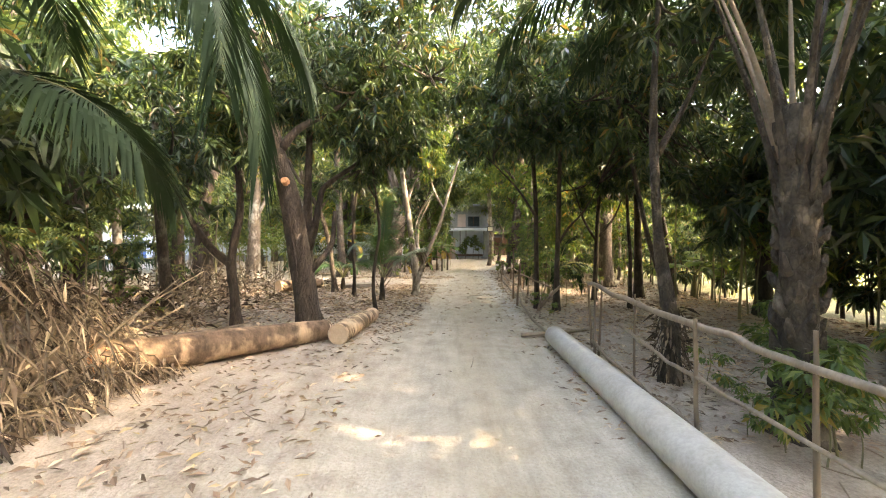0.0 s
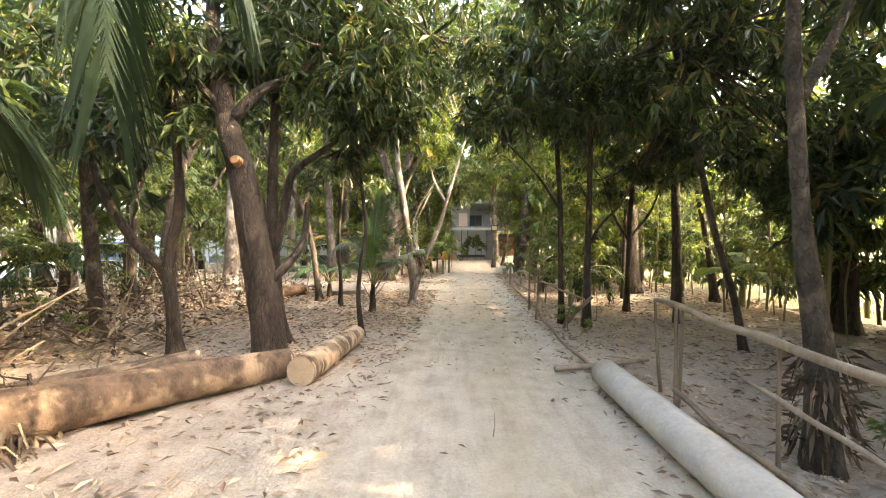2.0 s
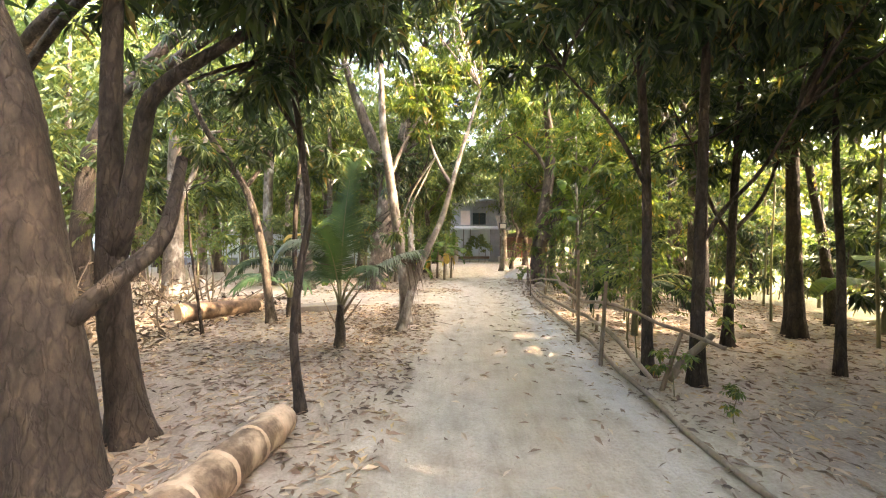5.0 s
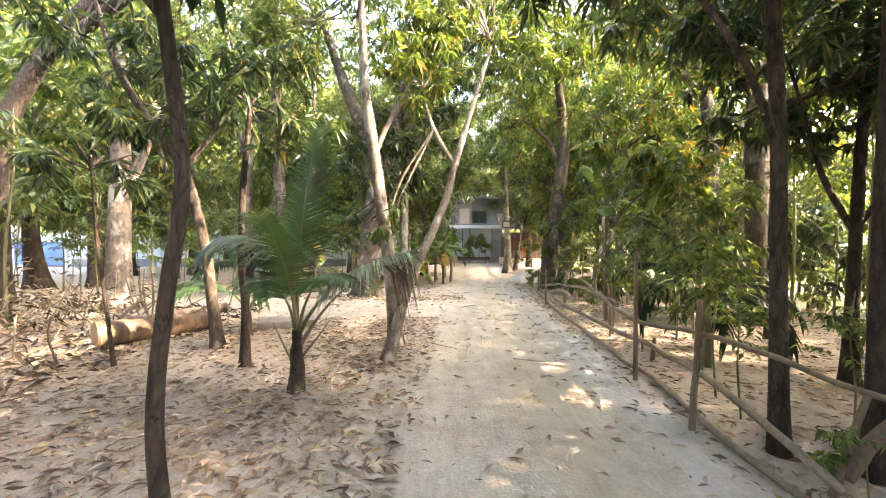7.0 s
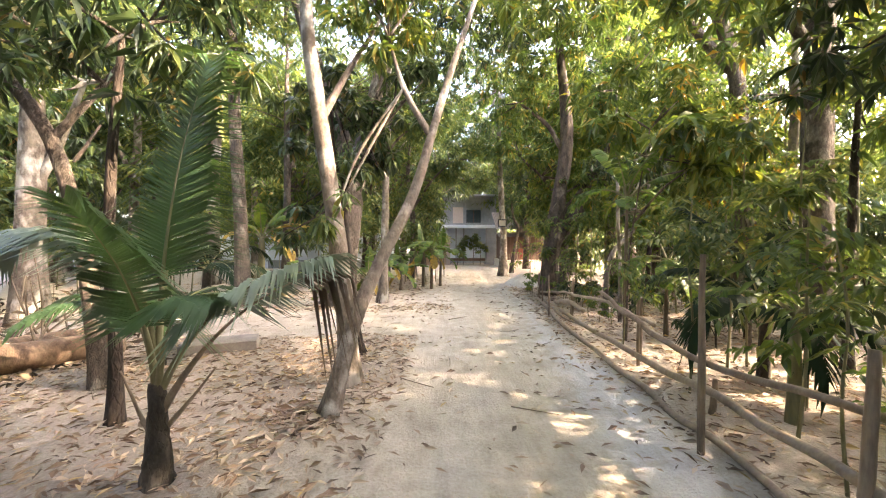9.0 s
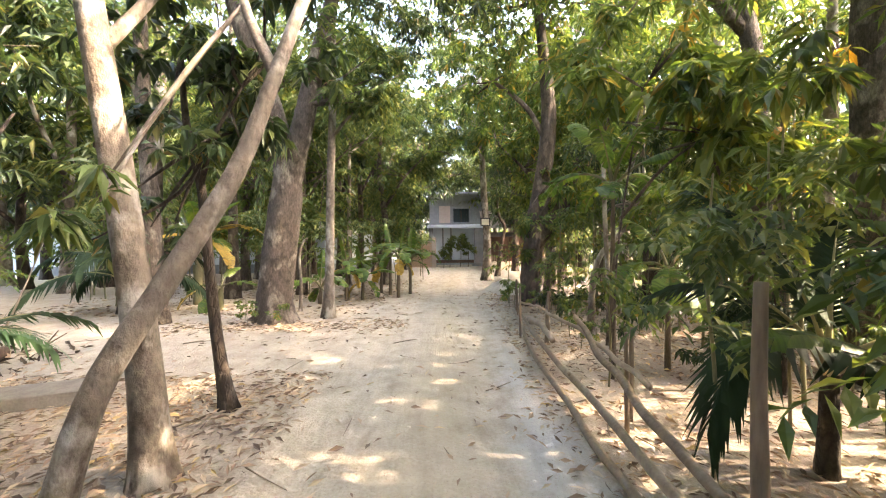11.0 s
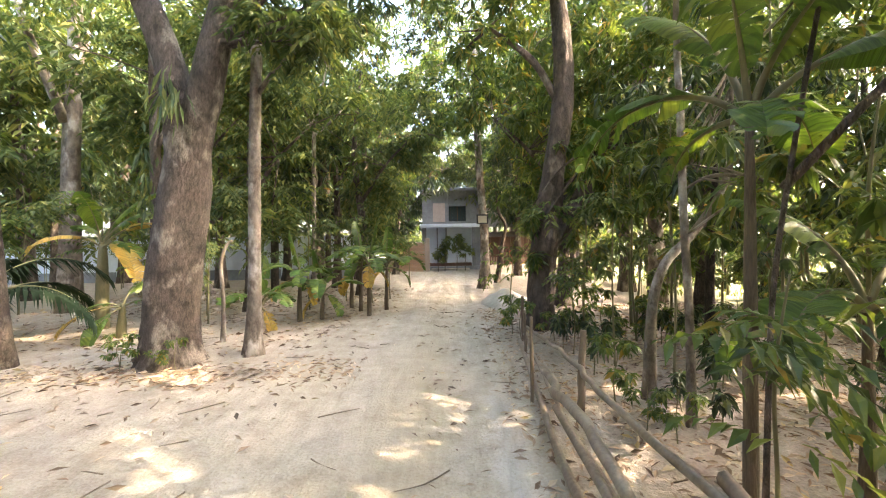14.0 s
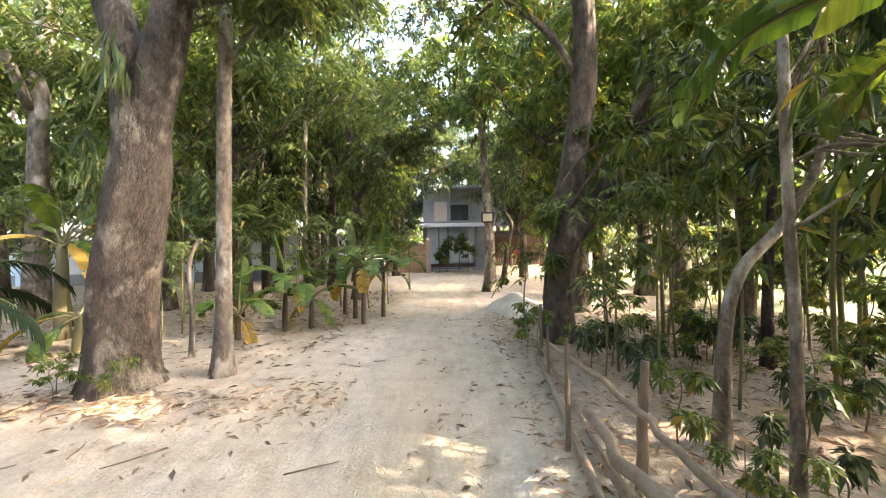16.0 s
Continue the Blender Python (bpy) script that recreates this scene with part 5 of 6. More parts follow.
part("trunk", tube([(0, 0, -0.04), (0, 0, 0.2), (0, 0, 0.4)], [0.09, 0.07, 0.05], 10, 4, 0.05, 65), BARK_PALM, tuft, smooth=True)
for i in range(6):
    add_frond(tuft, pose(0, 0, 0.36, 0, 0, i * 61), COCO, RIB, length=1.5, rise=70, fall=-40, n=34, reach=0.4, hang=0.4, wide=0.035, seed=140 + i, start=0.3)
areca = thing("dwarf_palm", (3.6, 12.3, 0), "dark dwarf palm drooping behind the fence", "palm tree", "palms")
part("trunk", tube([(0, 0, -0.04), (0, 0, 0.3), (0.02, 0, 0.7)], [0.07, 0.06, 0.045], 10, 4, 0.05, 66), BARK_PALM, areca, smooth=True)
for i, (turn, rise, fall) in enumerate([(200, 62, -80), (-20, 55, -75), (40, 80, 20), (120, 70, -40), (250, 50, -80), (-70, 45, -85), (160, 85, 30)]):
    add_frond(areca, pose(0, 0, 0.65, 0, 0, turn), PALM, RIB, length=1.5, rise=rise, fall=fall, n=30, reach=0.42, hang=0.5, wide=0.05, seed=150 + i, start=0.2)
for k, (px, py, ph, ps) in enumerate([(-6.2, 19.0, 0.8, 1.0), (-3.4, 30.2, 6.0, 1.3), (-4.5, 27.0, 5.5, 1.3), (-9.5, 11.5, 0.9, 1.0)]):
    bg = thing("palm_tree", (px, py, 0), "coconut palm with a full head of fronds" if ph > 2 else "low trunkless young palm", "palm tree", "palms")
    part("trunk", tube([(0, 0, -0.04), (0.05, 0, ph * 0.5), (0.1, 0, ph)], [0.15, 0.12, 0.1], 10, 5, 0.05, 160 + k), BARK_PALM, bg, smooth=True)
    for i in range(9):
        add_frond(bg, pose(0.1, 0, ph - 0.05, 0, 0, i * 40 + k * 13), PALM, RIB, length=2.1 * ps, rise=35 + 40 * (i % 2), fall=-60, n=34, reach=0.5 * ps, hang=0.6, wide=0.05, seed=170 + i + 10 * k, start=0.15)

# ---- banana plants ----
GREENS = "green banana plant with torn leaves"
q = np.random.RandomState(66)
for i, (x, y, h) in enumerate([(-0.05, 21.2, 1.2), (0.25, 21.9, 1.1), (-0.35, 21.8, 1.25), (-1.44, 20.7, 0.95), (-1.05, 21.0, 0.6), (-1.95, 19.95, 0.5), (-0.7, 22.4, 0.9)]):
    leaves_of = [(q.uniform(0, 50) + 55 * k, q.uniform(0.85, 1.25), q.uniform(0.34, 0.46), q.uniform(45, 72), q.uniform(-75, -25), 0) for k in range(6)] + [(q.uniform(0, 360), 1.0, 0.3, 88, 70, 0), (q.uniform(0, 360), 0.8, 0.3, 5, -88, i % 3 == 0), (q.uniform(0, 360), 0.7, 0.26, -20, -88, 1)]
    banana_plant((x, y, 0), h, leaves_of, 220 + 9 * i, GREENS, r=0.045, stem=BANANA_STEM)
banana_plant((-5.3, 20.4, 0), 1.7, [(0, 2.0, 0.46, 48, -40, 1), (60, 1.9, 0.5, 68, -20, 0), (20, 1.6, 0.4, 75, 20, 0), (-30, 1.7, 0.44, 20, -75, 1), (150, 1.4, 0.4, 60, -30, 0), (220, 1.3, 0.4, 50, -70, 1), (290, 1.4, 0.4, 75, 20, 0), (340, 1.2, 0.4, 30, -60, 0)], 205, "banana plant with green and yellowed leaves", r=0.11)
banana_plant((-4.3, 19.6, 0), 0.6, [(0, 0.9, 0.34, 30, -30, 0), (80, 0.9, 0.3, 70, -10, 0), (170, 1.0, 0.32, 20, -50, 0), (215, 1.1, 0.34, 10, -70, 1), (265, 1.0, 0.32, -10, -80, 0)], 206, "small banana plant with one yellowed leaf")
banana_plant((3.06, 14.28, 0), 2.25, [(145, 1.05, 0.46, 50, -80, 0), (350, 1.6, 0.5, 48, -30, 0), (100, 1.4, 0.40, 74, 20, 0), (215, 0.8, 0.26, 78, 50, 0), (120, 0.55, 0.28, 12, -86, 0), (240, 0.5, 0.3, 25, -80, 0), (30, 1.1, 0.4, 40, -60, 0), (280, 0.9, 0.3, 72, 10, 0)], 207, "tall banana plant with backlit leaves by the fence", r=0.031, stem=BANANA_STEM, torn=0.6)
banana_plant((3.75, 14.35, 0), 1.25, [(200, 1.0, 0.36, 40, -88, 0), (165, 0.9, 0.34, 20, -88, 0), (240, 0.95, 0.36, 30, -88, 0), (275, 0.8, 0.34, 0, -88, 0), (20, 1.0, 0.34, 60, -40, 0), (110, 1.0, 0.32, 75, 10, 0)], 210, "short banana plant with drooping dark leaves", r=0.032, stem=BANANA_STEM, torn=0.75)
banana_plant((3.05, 11.35, 0), 0.95, [(150, 0.75, 0.24, 55, -40, 0), (40, 0.8, 0.3, 80, 40, 0), (260, 0.7, 0.24, 50, -50, 0), (320, 0.7, 0.26, 60, -30, 0)], 208, "low banana sucker with a pale folded leaf", r=0.05)
banana_plant((7.2, 11.3, 0), 0.7, [(60, 1.4, 0.5, 75, -20, 0), (170, 1.3, 0.5, 60, -70, 0), (235, 1.2, 0.55, 70, -40, 0), (275, 1.1, 0.5, 60, -80, 0), (330, 1.3, 0.5, 60, -60, 0)], 209, "sunlit banana plant at the field edge")

# ---- logs and the concrete pole ----
def log(at, to, r0, r1, label, seed, skin=None, group="felled logs", chopped=0.0):
    a, b = Vector(at), Vector(to)
    ob = thing("log", at, label, "log", group)
    d = np.array(b - a)
    side = np.array([-d[1], d[0], 0]) / np.linalg.norm(d)
    rs_ = np.random.RandomState(seed)
    pts = [np.zeros(3)] + [d * s + side * rs_.uniform(-0.03, 0.03) for s in (0.3, 0.65)] + [d]
    part("bark", tube(pts, [r0, (2 * r0 + r1) / 3, (r0 + 2 * r1) / 3, r1], 20, 7, 0.022, seed, caps=False), skin or LOG_BARK, ob, smooth=True)
    t = d / np.linalg.norm(d)
    for p, r, s in ((pts[0], r0, -1), (pts[-1], r1, 1)):
        if chopped and s < 0:
            part("chopped_end", tube([p + t * 0.12, p + t * 0.01, p - t * chopped * 0.5, p - t * chopped], [r * 0.9, r * 0.985, r * 0.72, r * 0.3], 9, 2, 0.1, seed), RAW_WOOD, ob, "rough orange chopped end")
        else:
            part("cut_end", tube([p - t * s * 0.10, p - t * s * 0.03, p + t * s * 0.006], [r * 0.93, r * 0.99, r * 0.96], 20, 2, 0.02, seed), CUT, ob, "pale sawn end")
    return ob


log((-1.62, 6.05, 0.165), (-1.42, 7.95, 0.13), 0.165, 0.13, "short pale felled log with a sawn end, ringed with dapple bands", 301, LOG_PALE)
log((-3.9, 4.4, 0.24), (-1.88, 6.42, 0.16), 0.24, 0.16, "long brown felled log with a chopped end lying on sand", 302, chopped=0.17)
log((-4.8, 4.9, 0.115), (-3.2, 6.8, 0.105), 0.115, 0.105, "grey felled log half hidden behind another", 303, BARK_LOG)
log((-5.15, 12.3, 0.19), (-4.2, 13.6, 0.15), 0.19, 0.15, "felled log with a bright chopped end on leaf litter", 304)
log((-5.6, 13.4, 0.12), (-4.9, 15.3, 0.1), 0.12, 0.1, "far felled log beside dry brush", 305)
short_log = bpy.data.objects["log"]
# Pale raised bands round the short log stand in for sun dapples.
for k, u in enumerate((0.12, 0.27, 0.43, 0.6, 0.78, 0.9)):
    c = np.array([0.2 * u, 1.9 * u, -0.035 * u])
    part("dapple_band", tube([c - (0.002, 0.022, 0), c, c + (0.002, 0.022, 0)], [0.158 - 0.033 * u, 0.174 - 0.035 * u, 0.157 - 0.033 * u], 20, 2, 0.02, 40 + k, caps=False), CUT, short_log, "pale band for a sun dapple", smooth=True)
pole = thing("concrete_pole", (1.72, 6.05, 0.15), "long grey concrete utility pole lying along the lane", "pole")
part("shaft", tube([(0, 0, 0), (-0.02, -2.2, 0.0), (-0.06, -4.6, 0.01), (-0.1, -8.5, 0.03)], [0.15, 0.158, 0.17, 0.19], 24, 6, 0.004, 5), CONCRETE, pole, smooth=True)
part("end_face", tube([(0, -0.03, 0), (0, 0.0, 0), (0, 0.012, 0)], [0.148, 0.149, 0.13], 24, 2), CONCRETE, pole)
block = thing("concrete_slab", (-2.95, 13.7, 0), "low grey concrete slab resting on the ground", "slab")
part("slab", box(-0.48, -0.22, 0.0, 0.48, 0.22, 0.14, 0.008, 4), SLAB, block)
block.matrix_basis = pose(-2.95, 13.75, 0, 0, 0, 20)


# ---- bamboo fence ----
def bamboo(pts, r, seed, gap=0.28):
    c = spline(pts, 10) if len(pts) > 2 else np.linspace(pts[0], pts[1], 12)
    c = np.array(c[::3] if len(c) > 14 else c[::2] if len(c) > 8 else c)
    wander = np.random.RandomState(seed).normal(0, 0.45 * r if len(c) > 8 else 0.1 * r, c.shape)
    wander[0] = wander[-1] = 0
    v, f = tube(c + wander, [r * 1.1, r, r * 0.8], 8, 3, 0.05, seed)
    return v, f


fence = thing("bamboo_fence", (2.0, 4.0, 0), "rough bamboo rail fence with thin stakes", "fence", "fences")
def fence_part(ob, name, pts, r, seed, mat):
    o = np.array(ob.matrix_basis.translation)
    part(name, bamboo([np.array(p) - o for p in pts], r * 0.88, seed), mat, ob, smooth=True)


for i, (x, y, hgt, lx) in enumerate([(2.05, 5.30, 1.12, 0.0), (2.16, 5.45, 1.18, 0.03), (2.06, 4.22, 1.15, 0.0), (2.02, 3.1, 1.10, -0.02), (2.12, 2.2, 1.22, -0.02), (2.0, 0.9, 1.1, 0.0), (2.25, 5.9, 1.1, -0.05)]):
    fence_part(fence, "post", [(x, y, -0.05), (x + lx, y, hgt * 0.5), (x + lx * 1.5, y, hgt)], 0.021 - 0.003 * (i % 3), 400 + i, STAKE)
fence_part(fence, "rail", [(2.12, 5.75, 1.0), (2.03, 4.2, 0.95), (2.03, 3.1, 0.93), (2.05, 2.2, 0.90), (2.1, 0.2, 0.86)], 0.033, 410, BAMBOO)
fence_part(fence, "rail", [(1.98, 4.4, 0.66), (2.0, 3.6, 0.55), (2.0, 3.1, 0.52), (2.02, 2.2, 0.48), (2.05, 0.2, 0.42)], 0.019, 411, BAMBOO)
fence_part(fence, "rail", [(1.98, 5.2, 0.28), (1.95, 4.2, 0.2), (1.92, 3.1, 0.17), (1.9, 2.2, 0.12), (1.9, 0.5, 0.08)], 0.025, 412, STAKE)

fence = thing("bamboo_fence", (2.1, 11.0, 0), "sagging fence of crooked poles along the lane", "fence", "fences")
for i, (x, y, hgt, lx, r) in enumerate([(1.84, 9.75, 1.17, 0.07, 0.029), (1.95, 10.88, 1.58, 0.0, 0.027), (2.68, 13.1, 0.9, 0.02, 0.024), (2.39, 16.13, 0.94, 0.0, 0.021), (2.69, 15.66, 0.9, 0.04, 0.038), (2.66, 17.6, 0.7, 0.0, 0.02), (2.85, 18.6, 0.8, 0, 0.03), (2.12, 8.9, 0.7, 0.25, 0.026), (2.47, 11.5, 0.36, 0.03, 0.03), (2.55, 12.9, 0.9, 0.0, 0.022)]):
    fence_part(fence, "post", [(x, y, -0.05), (x + lx * 0.5, y, hgt * 0.5), (x + lx, y, hgt)], r, 420 + i, STAKE)
fence_part(fence, "rail", [(2.35, 13.5, 0.83), (2.1, 12.0, 0.7), (2.0, 10.9, 0.65), (1.92, 9.75, 0.79), (1.98, 9.0, 0.76), (2.3, 7.9, 0.62)], 0.026, 440, STAKE)
fence_part(fence, "rail", [(2.4, 15.4, 0.26), (2.22, 12.75, 0.30), (2.03, 10.6, 0.42), (1.9, 9.6, 0.45), (1.8, 8.4, 0.25)], 0.034, 441, BAMBOO)
fence_part(fence, "rail", [(2.75, 18.4, 0.06), (2.3, 14.7, 0.06), (2.15, 12.2, 0.06), (2.08, 10.6, 0.05), (1.96, 9.7, 0.05), (1.82, 8.1, 0.05), (1.74, 6.3, 0.05)], 0.034, 442, BAMBOO)
fence_part(fence, "rail", [(2.95, 19.0, 0.16), (2.78, 17.0, 0.40), (2.62, 15.6, 0.56), (2.55, 15.1, 0.58), (2.42, 14.0, 0.68), (2.34, 12.9, 0.70), (2.3, 12.1, 0.66)], 0.026, 443, BAMBOO)
fence_part(fence, "rail", [(2.52, 16.1, 0.31), (2.42, 15.4, 0.42), (2.3, 14.6, 0.52), (2.25, 13.9, 0.5)], 0.042, 444, BAMBOO)
fence_part(fence, "rail", [(2.9, 19.1, 0.1), (2.7, 17.0, 0.07), (2.56, 15.8, 0.06), (2.4, 14.2, 0.2), (2.2, 13.2, 0.36)], 0.022, 445, BAMBOO)
fence_part(fence, "broken_post", [(2.2, 8.9, 0.12), (2.45, 8.9, 0.4), (2.71, 8.9, 0.63)], 0.045, 447, STAKE)
cross = thing("bamboo_pole", (1.3, 6.5, 0.06), "short loose bamboo pole lying across the verge", "pole")
part("cane", bamboo([(0, 0, -0.01), (0.7, 0.08, 0.02), (1.35, 0.22, 0.05)], 0.035, 450), BAMBOO, cross, smooth=True)

# ---- heap of dead palm fronds ----
heap = thing("dead_frond_heap", (-3.85, 3.7, 0), "heap of dry grey-brown palm fronds on the verge", "brush heap")
rs = np.random.RandomState(33)
for i in range(9):
    m = pose(rs.uniform(-1.4, -0.5), rs.uniform(-0.9, 1.0), rs.uniform(0.1, 0.9), rs.uniform(-40, 40), rs.uniform(-20, 20), rs.uniform(0, 360))
    add_frond(heap, m, DEAD_PALM, RIB_DRY, name="dead_frond", length=rs.uniform(0.45, 0.95), rise=rs.uniform(0, 50), fall=rs.uniform(-110, -40), n=34, reach=0.42, hang=rs.uniform(0.5, 2.4), wide=0.012, seed=500 + i, start=0.12)
for i in range(34):
    a = np.array([rs.uniform(-1.3, 0.2), rs.uniform(-0.8, 1.4), 0.1])
    d = rs.normal(0, 1, 3) * (0.5, 0.5, 0.1) + np.array([0, 0, rs.uniform(0.4, 1.0)])
    part("dry_stick", tube([a, a + d * 0.5 + rs.normal(0, 0.06, 3), a + d], [0.016, 0.012, 0.006], 6, 3, 0.05, i), RIB_DRY, heap, smooth=True)
n = 5600
hp = np.stack([rs.uniform(-1.6, 0.55, n), rs.uniform(-1.3, 1.7, n), np.zeros(n)], 1)
top = 1.75 * np.exp(-((hp[:, 0] + 0.75) / 0.85) ** 2 - ((hp[:, 1] - 0.1) / 1.3) ** 2) + 0.1
hp[:, 2] = top * rs.uniform(0.25, 1.0, n)
part("dry_tangle", leaves(hp, rs.normal(0, 1, (n, 3)) * (1, 1, 0.45) + np.array([0.2, -0.2, -0.25]), rs.uniform(0.14, 0.55, n), rs.uniform(0.008, 0.042, n), 0.6, True, rs), DEAD_PALM, heap, "tangle of thin dry leaflets")
part("mound", tube([(-1.5, -1.2, 0.0), (-0.6, 0, 0.15), (-0.4, 1.5, 0.0)], [0.35, 0.62, 0.35], 12, 5, 0.15, 3), DEAD_PALM, heap, "packed dry fronds")

# ---- brush and wood further west ----
brush = thing("brush_pile", (-6.4, 10.2, 0), "tangled pile of dry branches and brown leaves", "brush heap", kind="stuff")
rs = np.random.RandomState(44)
pieces = []
for i in range(170):
    a = np.array([rs.uniform(-3.2, 2.0), rs.uniform(-3.0, 5.5), 0.02])
    d = rs.normal(0, 1, 3) * (0.7, 0.7, 0.35)
    d[2] = abs(d[2]) * 1.6 + 0.1
    pieces.append(tube([a, a + d * 0.5 + rs.normal(0, 0.08, 3), a + d], [0.018, 0.013, 0.005], 5, 3, 0.05, i))
part("sticks", join(pieces), RIB_DRY, brush)
P = np.stack([rs.uniform(-3.4, 2.2, 2600), rs.uniform(-3.9, 5.7, 2600), np.abs(rs.normal(0, 0.42, 2600)) + 0.02], 1)
P[(P[:, 0] > 0.2) & (P[:, 1] > 0.6), 2] *= 0.12
part("dry_leaves", leaves(P, rs.normal(0, 1, (2600, 3)) * (1, 1, 0.5), rs.uniform(0.1, 0.26, 2600), 0.06, 0.2, False, rs), DEAD_PALM, brush)

# ---- the house, hut and walls at the end of the lane ----
house = thing("house", (2.3, 36.6, 0), "two-storey grey plastered house with a shaded porch", "house")
part("plinth", box(-1.7, -0.35, -0.1, 2.4, 6.0, 0.22), PLASTER, house)
part("wall", box(-1.5, 0.36, 0.22, 1.55, 0.5, 2.6), WHITE, house, "pale recessed ground-floor wall")
for x in (-1.62, 1.45):
    part("column", box(x, 0.0, 0.22, x + 0.24, 0.24, 2.6), PLASTER, house)
part("wall", box(1.69, 0.0, 0.22, 2.2, 6.0, 2.6), PLASTER, house)
part("wall", box(-1.66, 0.3, 0.22, -1.5, 6.0, 2.6), PLASTER, house)
part("slab", box(-1.75, -0.3, 2.6, 2.45, 6.0, 2.82), WHITE, house, "pale projecting floor slab")
part("upper_wall", box(-1.6, 0.0, 2.82, -0.02, 6.0, 4.85), PLASTER, house)
part("wall_panel", box(-0.95, -0.02, 2.95, -0.2, 0.0, 4.1), PEACH, house, "faded peach painted panel")
part("upper_wall", box(1.12, 0.0, 2.82, 2.2, 6.0, 4.85), PLASTER, house)
part("upper_wall", box(0.0, 0.0, 2.82, 1.1, 0.2, 2.98), PLASTER, house)
part("upper_wall", box(0.0, 0.0, 3.92, 1.1, 0.2, 4.85), PLASTER, house)
part("roof", box(-1.75, -0.4, 4.85, 2.45, 6.2, 5.0), PLASTER, house)
win = part("window", box(0.02, 0.1, 2.99, 1.08, 0.13, 3.91), GLASS, house, "dark barred window")
for a in ((-0.06, -0.05, 2.9, 0.02, 0.08, 4.0), (1.08, -0.05, 2.9, 1.16, 0.08, 4.0), (0.02, -0.05, 3.91, 1.08, 0.08, 4.0), (0.02, -0.05, 2.9, 1.08, 0.08, 2.98)):
    part("window_frame", box(*a), PLASTER, win, "raised pale surround")
for k in range(6):
    part("bar", box(0.12 + 0.16 * k, 0.04, 2.99, 0.14 + 0.16 * k, 0.06, 3.9), DARK_IRON, win)
part("window_mullion", box(0.53, 0.06, 2.99, 0.57, 0.09, 3.9), PLANK, win)
part("porch_bench", box(-1.35, 0.05, 0.22, 1.4, 0.3, 0.42), PLANK, house, "low dark bench")
for x in (-0.75, -0.2):
    part("porch_post", box(x, 0.1, 0.22, x + 0.09, 0.19, 2.6), PLASTER, house)
part("step", box(-1.1, -0.75, -0.1, 1.2, -0.36, 0.12), CONCRETE, house)

shrub_rs = np.random.RandomState(8)
for i, (x, y, s) in enumerate([(2.0, 35.3, 1.5), (2.7, 35.4, 1.8), (3.2, 35.5, 1.2), (1.6, 35.4, 1.0)]):
    sh = thing("shrub", (x, y, 0), "leafy potted-size shrub before the house", "shrub", "house shrubs")
    part("stem", tube([(0, 0, -0.03), (0.03, 0, s * 0.5), (0, 0, s)], [0.025, 0.02, 0.01], 6, 4), BARK_GREY, sh)
    part("crown", crown([((0, 0, s * 0.95), (0.45, 0.4, 0.5 * s * 0.8), 60)], shrub_rs, (0, 50, 0), 0.16, 0.07), FINE, sh)

hut = thing("wooden_hut", (5.55, 33.2, 0), "dark timber hut under a rusty tin roof", "hut")
for k in range(14):
    x = -1.15 + 0.165 * k
    if 5 < k < 9:
        part("plank", box(x, 0, 0.45, x + 0.15, 0.03, 1.2), RED_PLANK, hut, "red-brown half door")
    else:
        part("plank", box(x, 0, 0.45, x + 0.15, 0.03, 2.2), PLANK, hut)
part("wall", box(-1.15, 0.2, 0.45, 1.2, 2.6, 2.2), PLANK, hut)
part("base", box(-1.3, -0.5, -0.05, 1.4, 2.7, 0.44), DRY_EARTH, hut, "raised mud plinth")
for k, x in enumerate((-1.25, -0.45, 0.35, 1.25)):
    part("post", tube([(x, -0.45, 0.40), (x, -0.45, 1.3), (x, -0.43, 2.2)], [0.05, 0.045, 0.04], 7, 3), PLANK, hut)
for k in range(9):
    part("rail_slat", box(-1.2 + 0.12 * k, -0.46, 0.45, -1.14 + 0.12 * k, -0.43, 0.85), BAMBOO, hut)


def tin_sheet(w, d, waves):
    xs = np.linspace(0, w, waves * 6 + 1)
    z = 0.022 * np.sin(np.linspace(0, waves * 2 * np.pi, len(xs)))
    V, F, n = [], [], len(xs)
    for dz in (0.0, -0.006):
        for y in (0, d):
            V += [(x, y, zz + dz) for x, zz in zip(xs, z)]
    for i in range(n - 1):
        F += [(i, i + 1, n + i + 1), (i, n + i + 1, n + i), (2 * n + i, 3 * n + i + 1, 2 * n + i + 1), (2 * n + i, 3 * n + i, 3 * n + i + 1),
              (i, 2 * n + i + 1, i + 1), (i, 2 * n + i, 2 * n + i + 1)]
    return np.array(V), np.array(F)


for k in range(4):
    o = part("roof_sheet", tin_sheet(0.82, 2.3, 9), TIN, hut)
    o.matrix_local = pose(-1.75 + 0.8 * k, -1.0, 2.40 - 0.01 * (k % 2), 30, 0, 0)
for k in range(3):
    o = part("awning_sheet", tin_sheet(0.8, 1.0, 9), TIN, hut)
    o.matrix_local = pose(-1.6 + 0.78 * k, -1.15, 1.9 + 0.01 * (k % 2), 16, 0, 0)

wall = thing("brick_wall", (0.5, 35.6, 0), "short red brick wall with a rendered pillar", "wall")
part("pillar", box(0.36, -0.15, -0.05, 0.62, 0.15, 1.95), PEACH, wall, "tan rendered pillar")
part("mortar", box(-1.9, -0.05, -0.05, 0.36, 0.08, 1.72), MORTAR, wall)
brick_me = np_mesh("brick", *box(-0.11, -0.03, -0.033, 0.11, 0.03, 0.033))
brick_me.materials.append(BRICK)
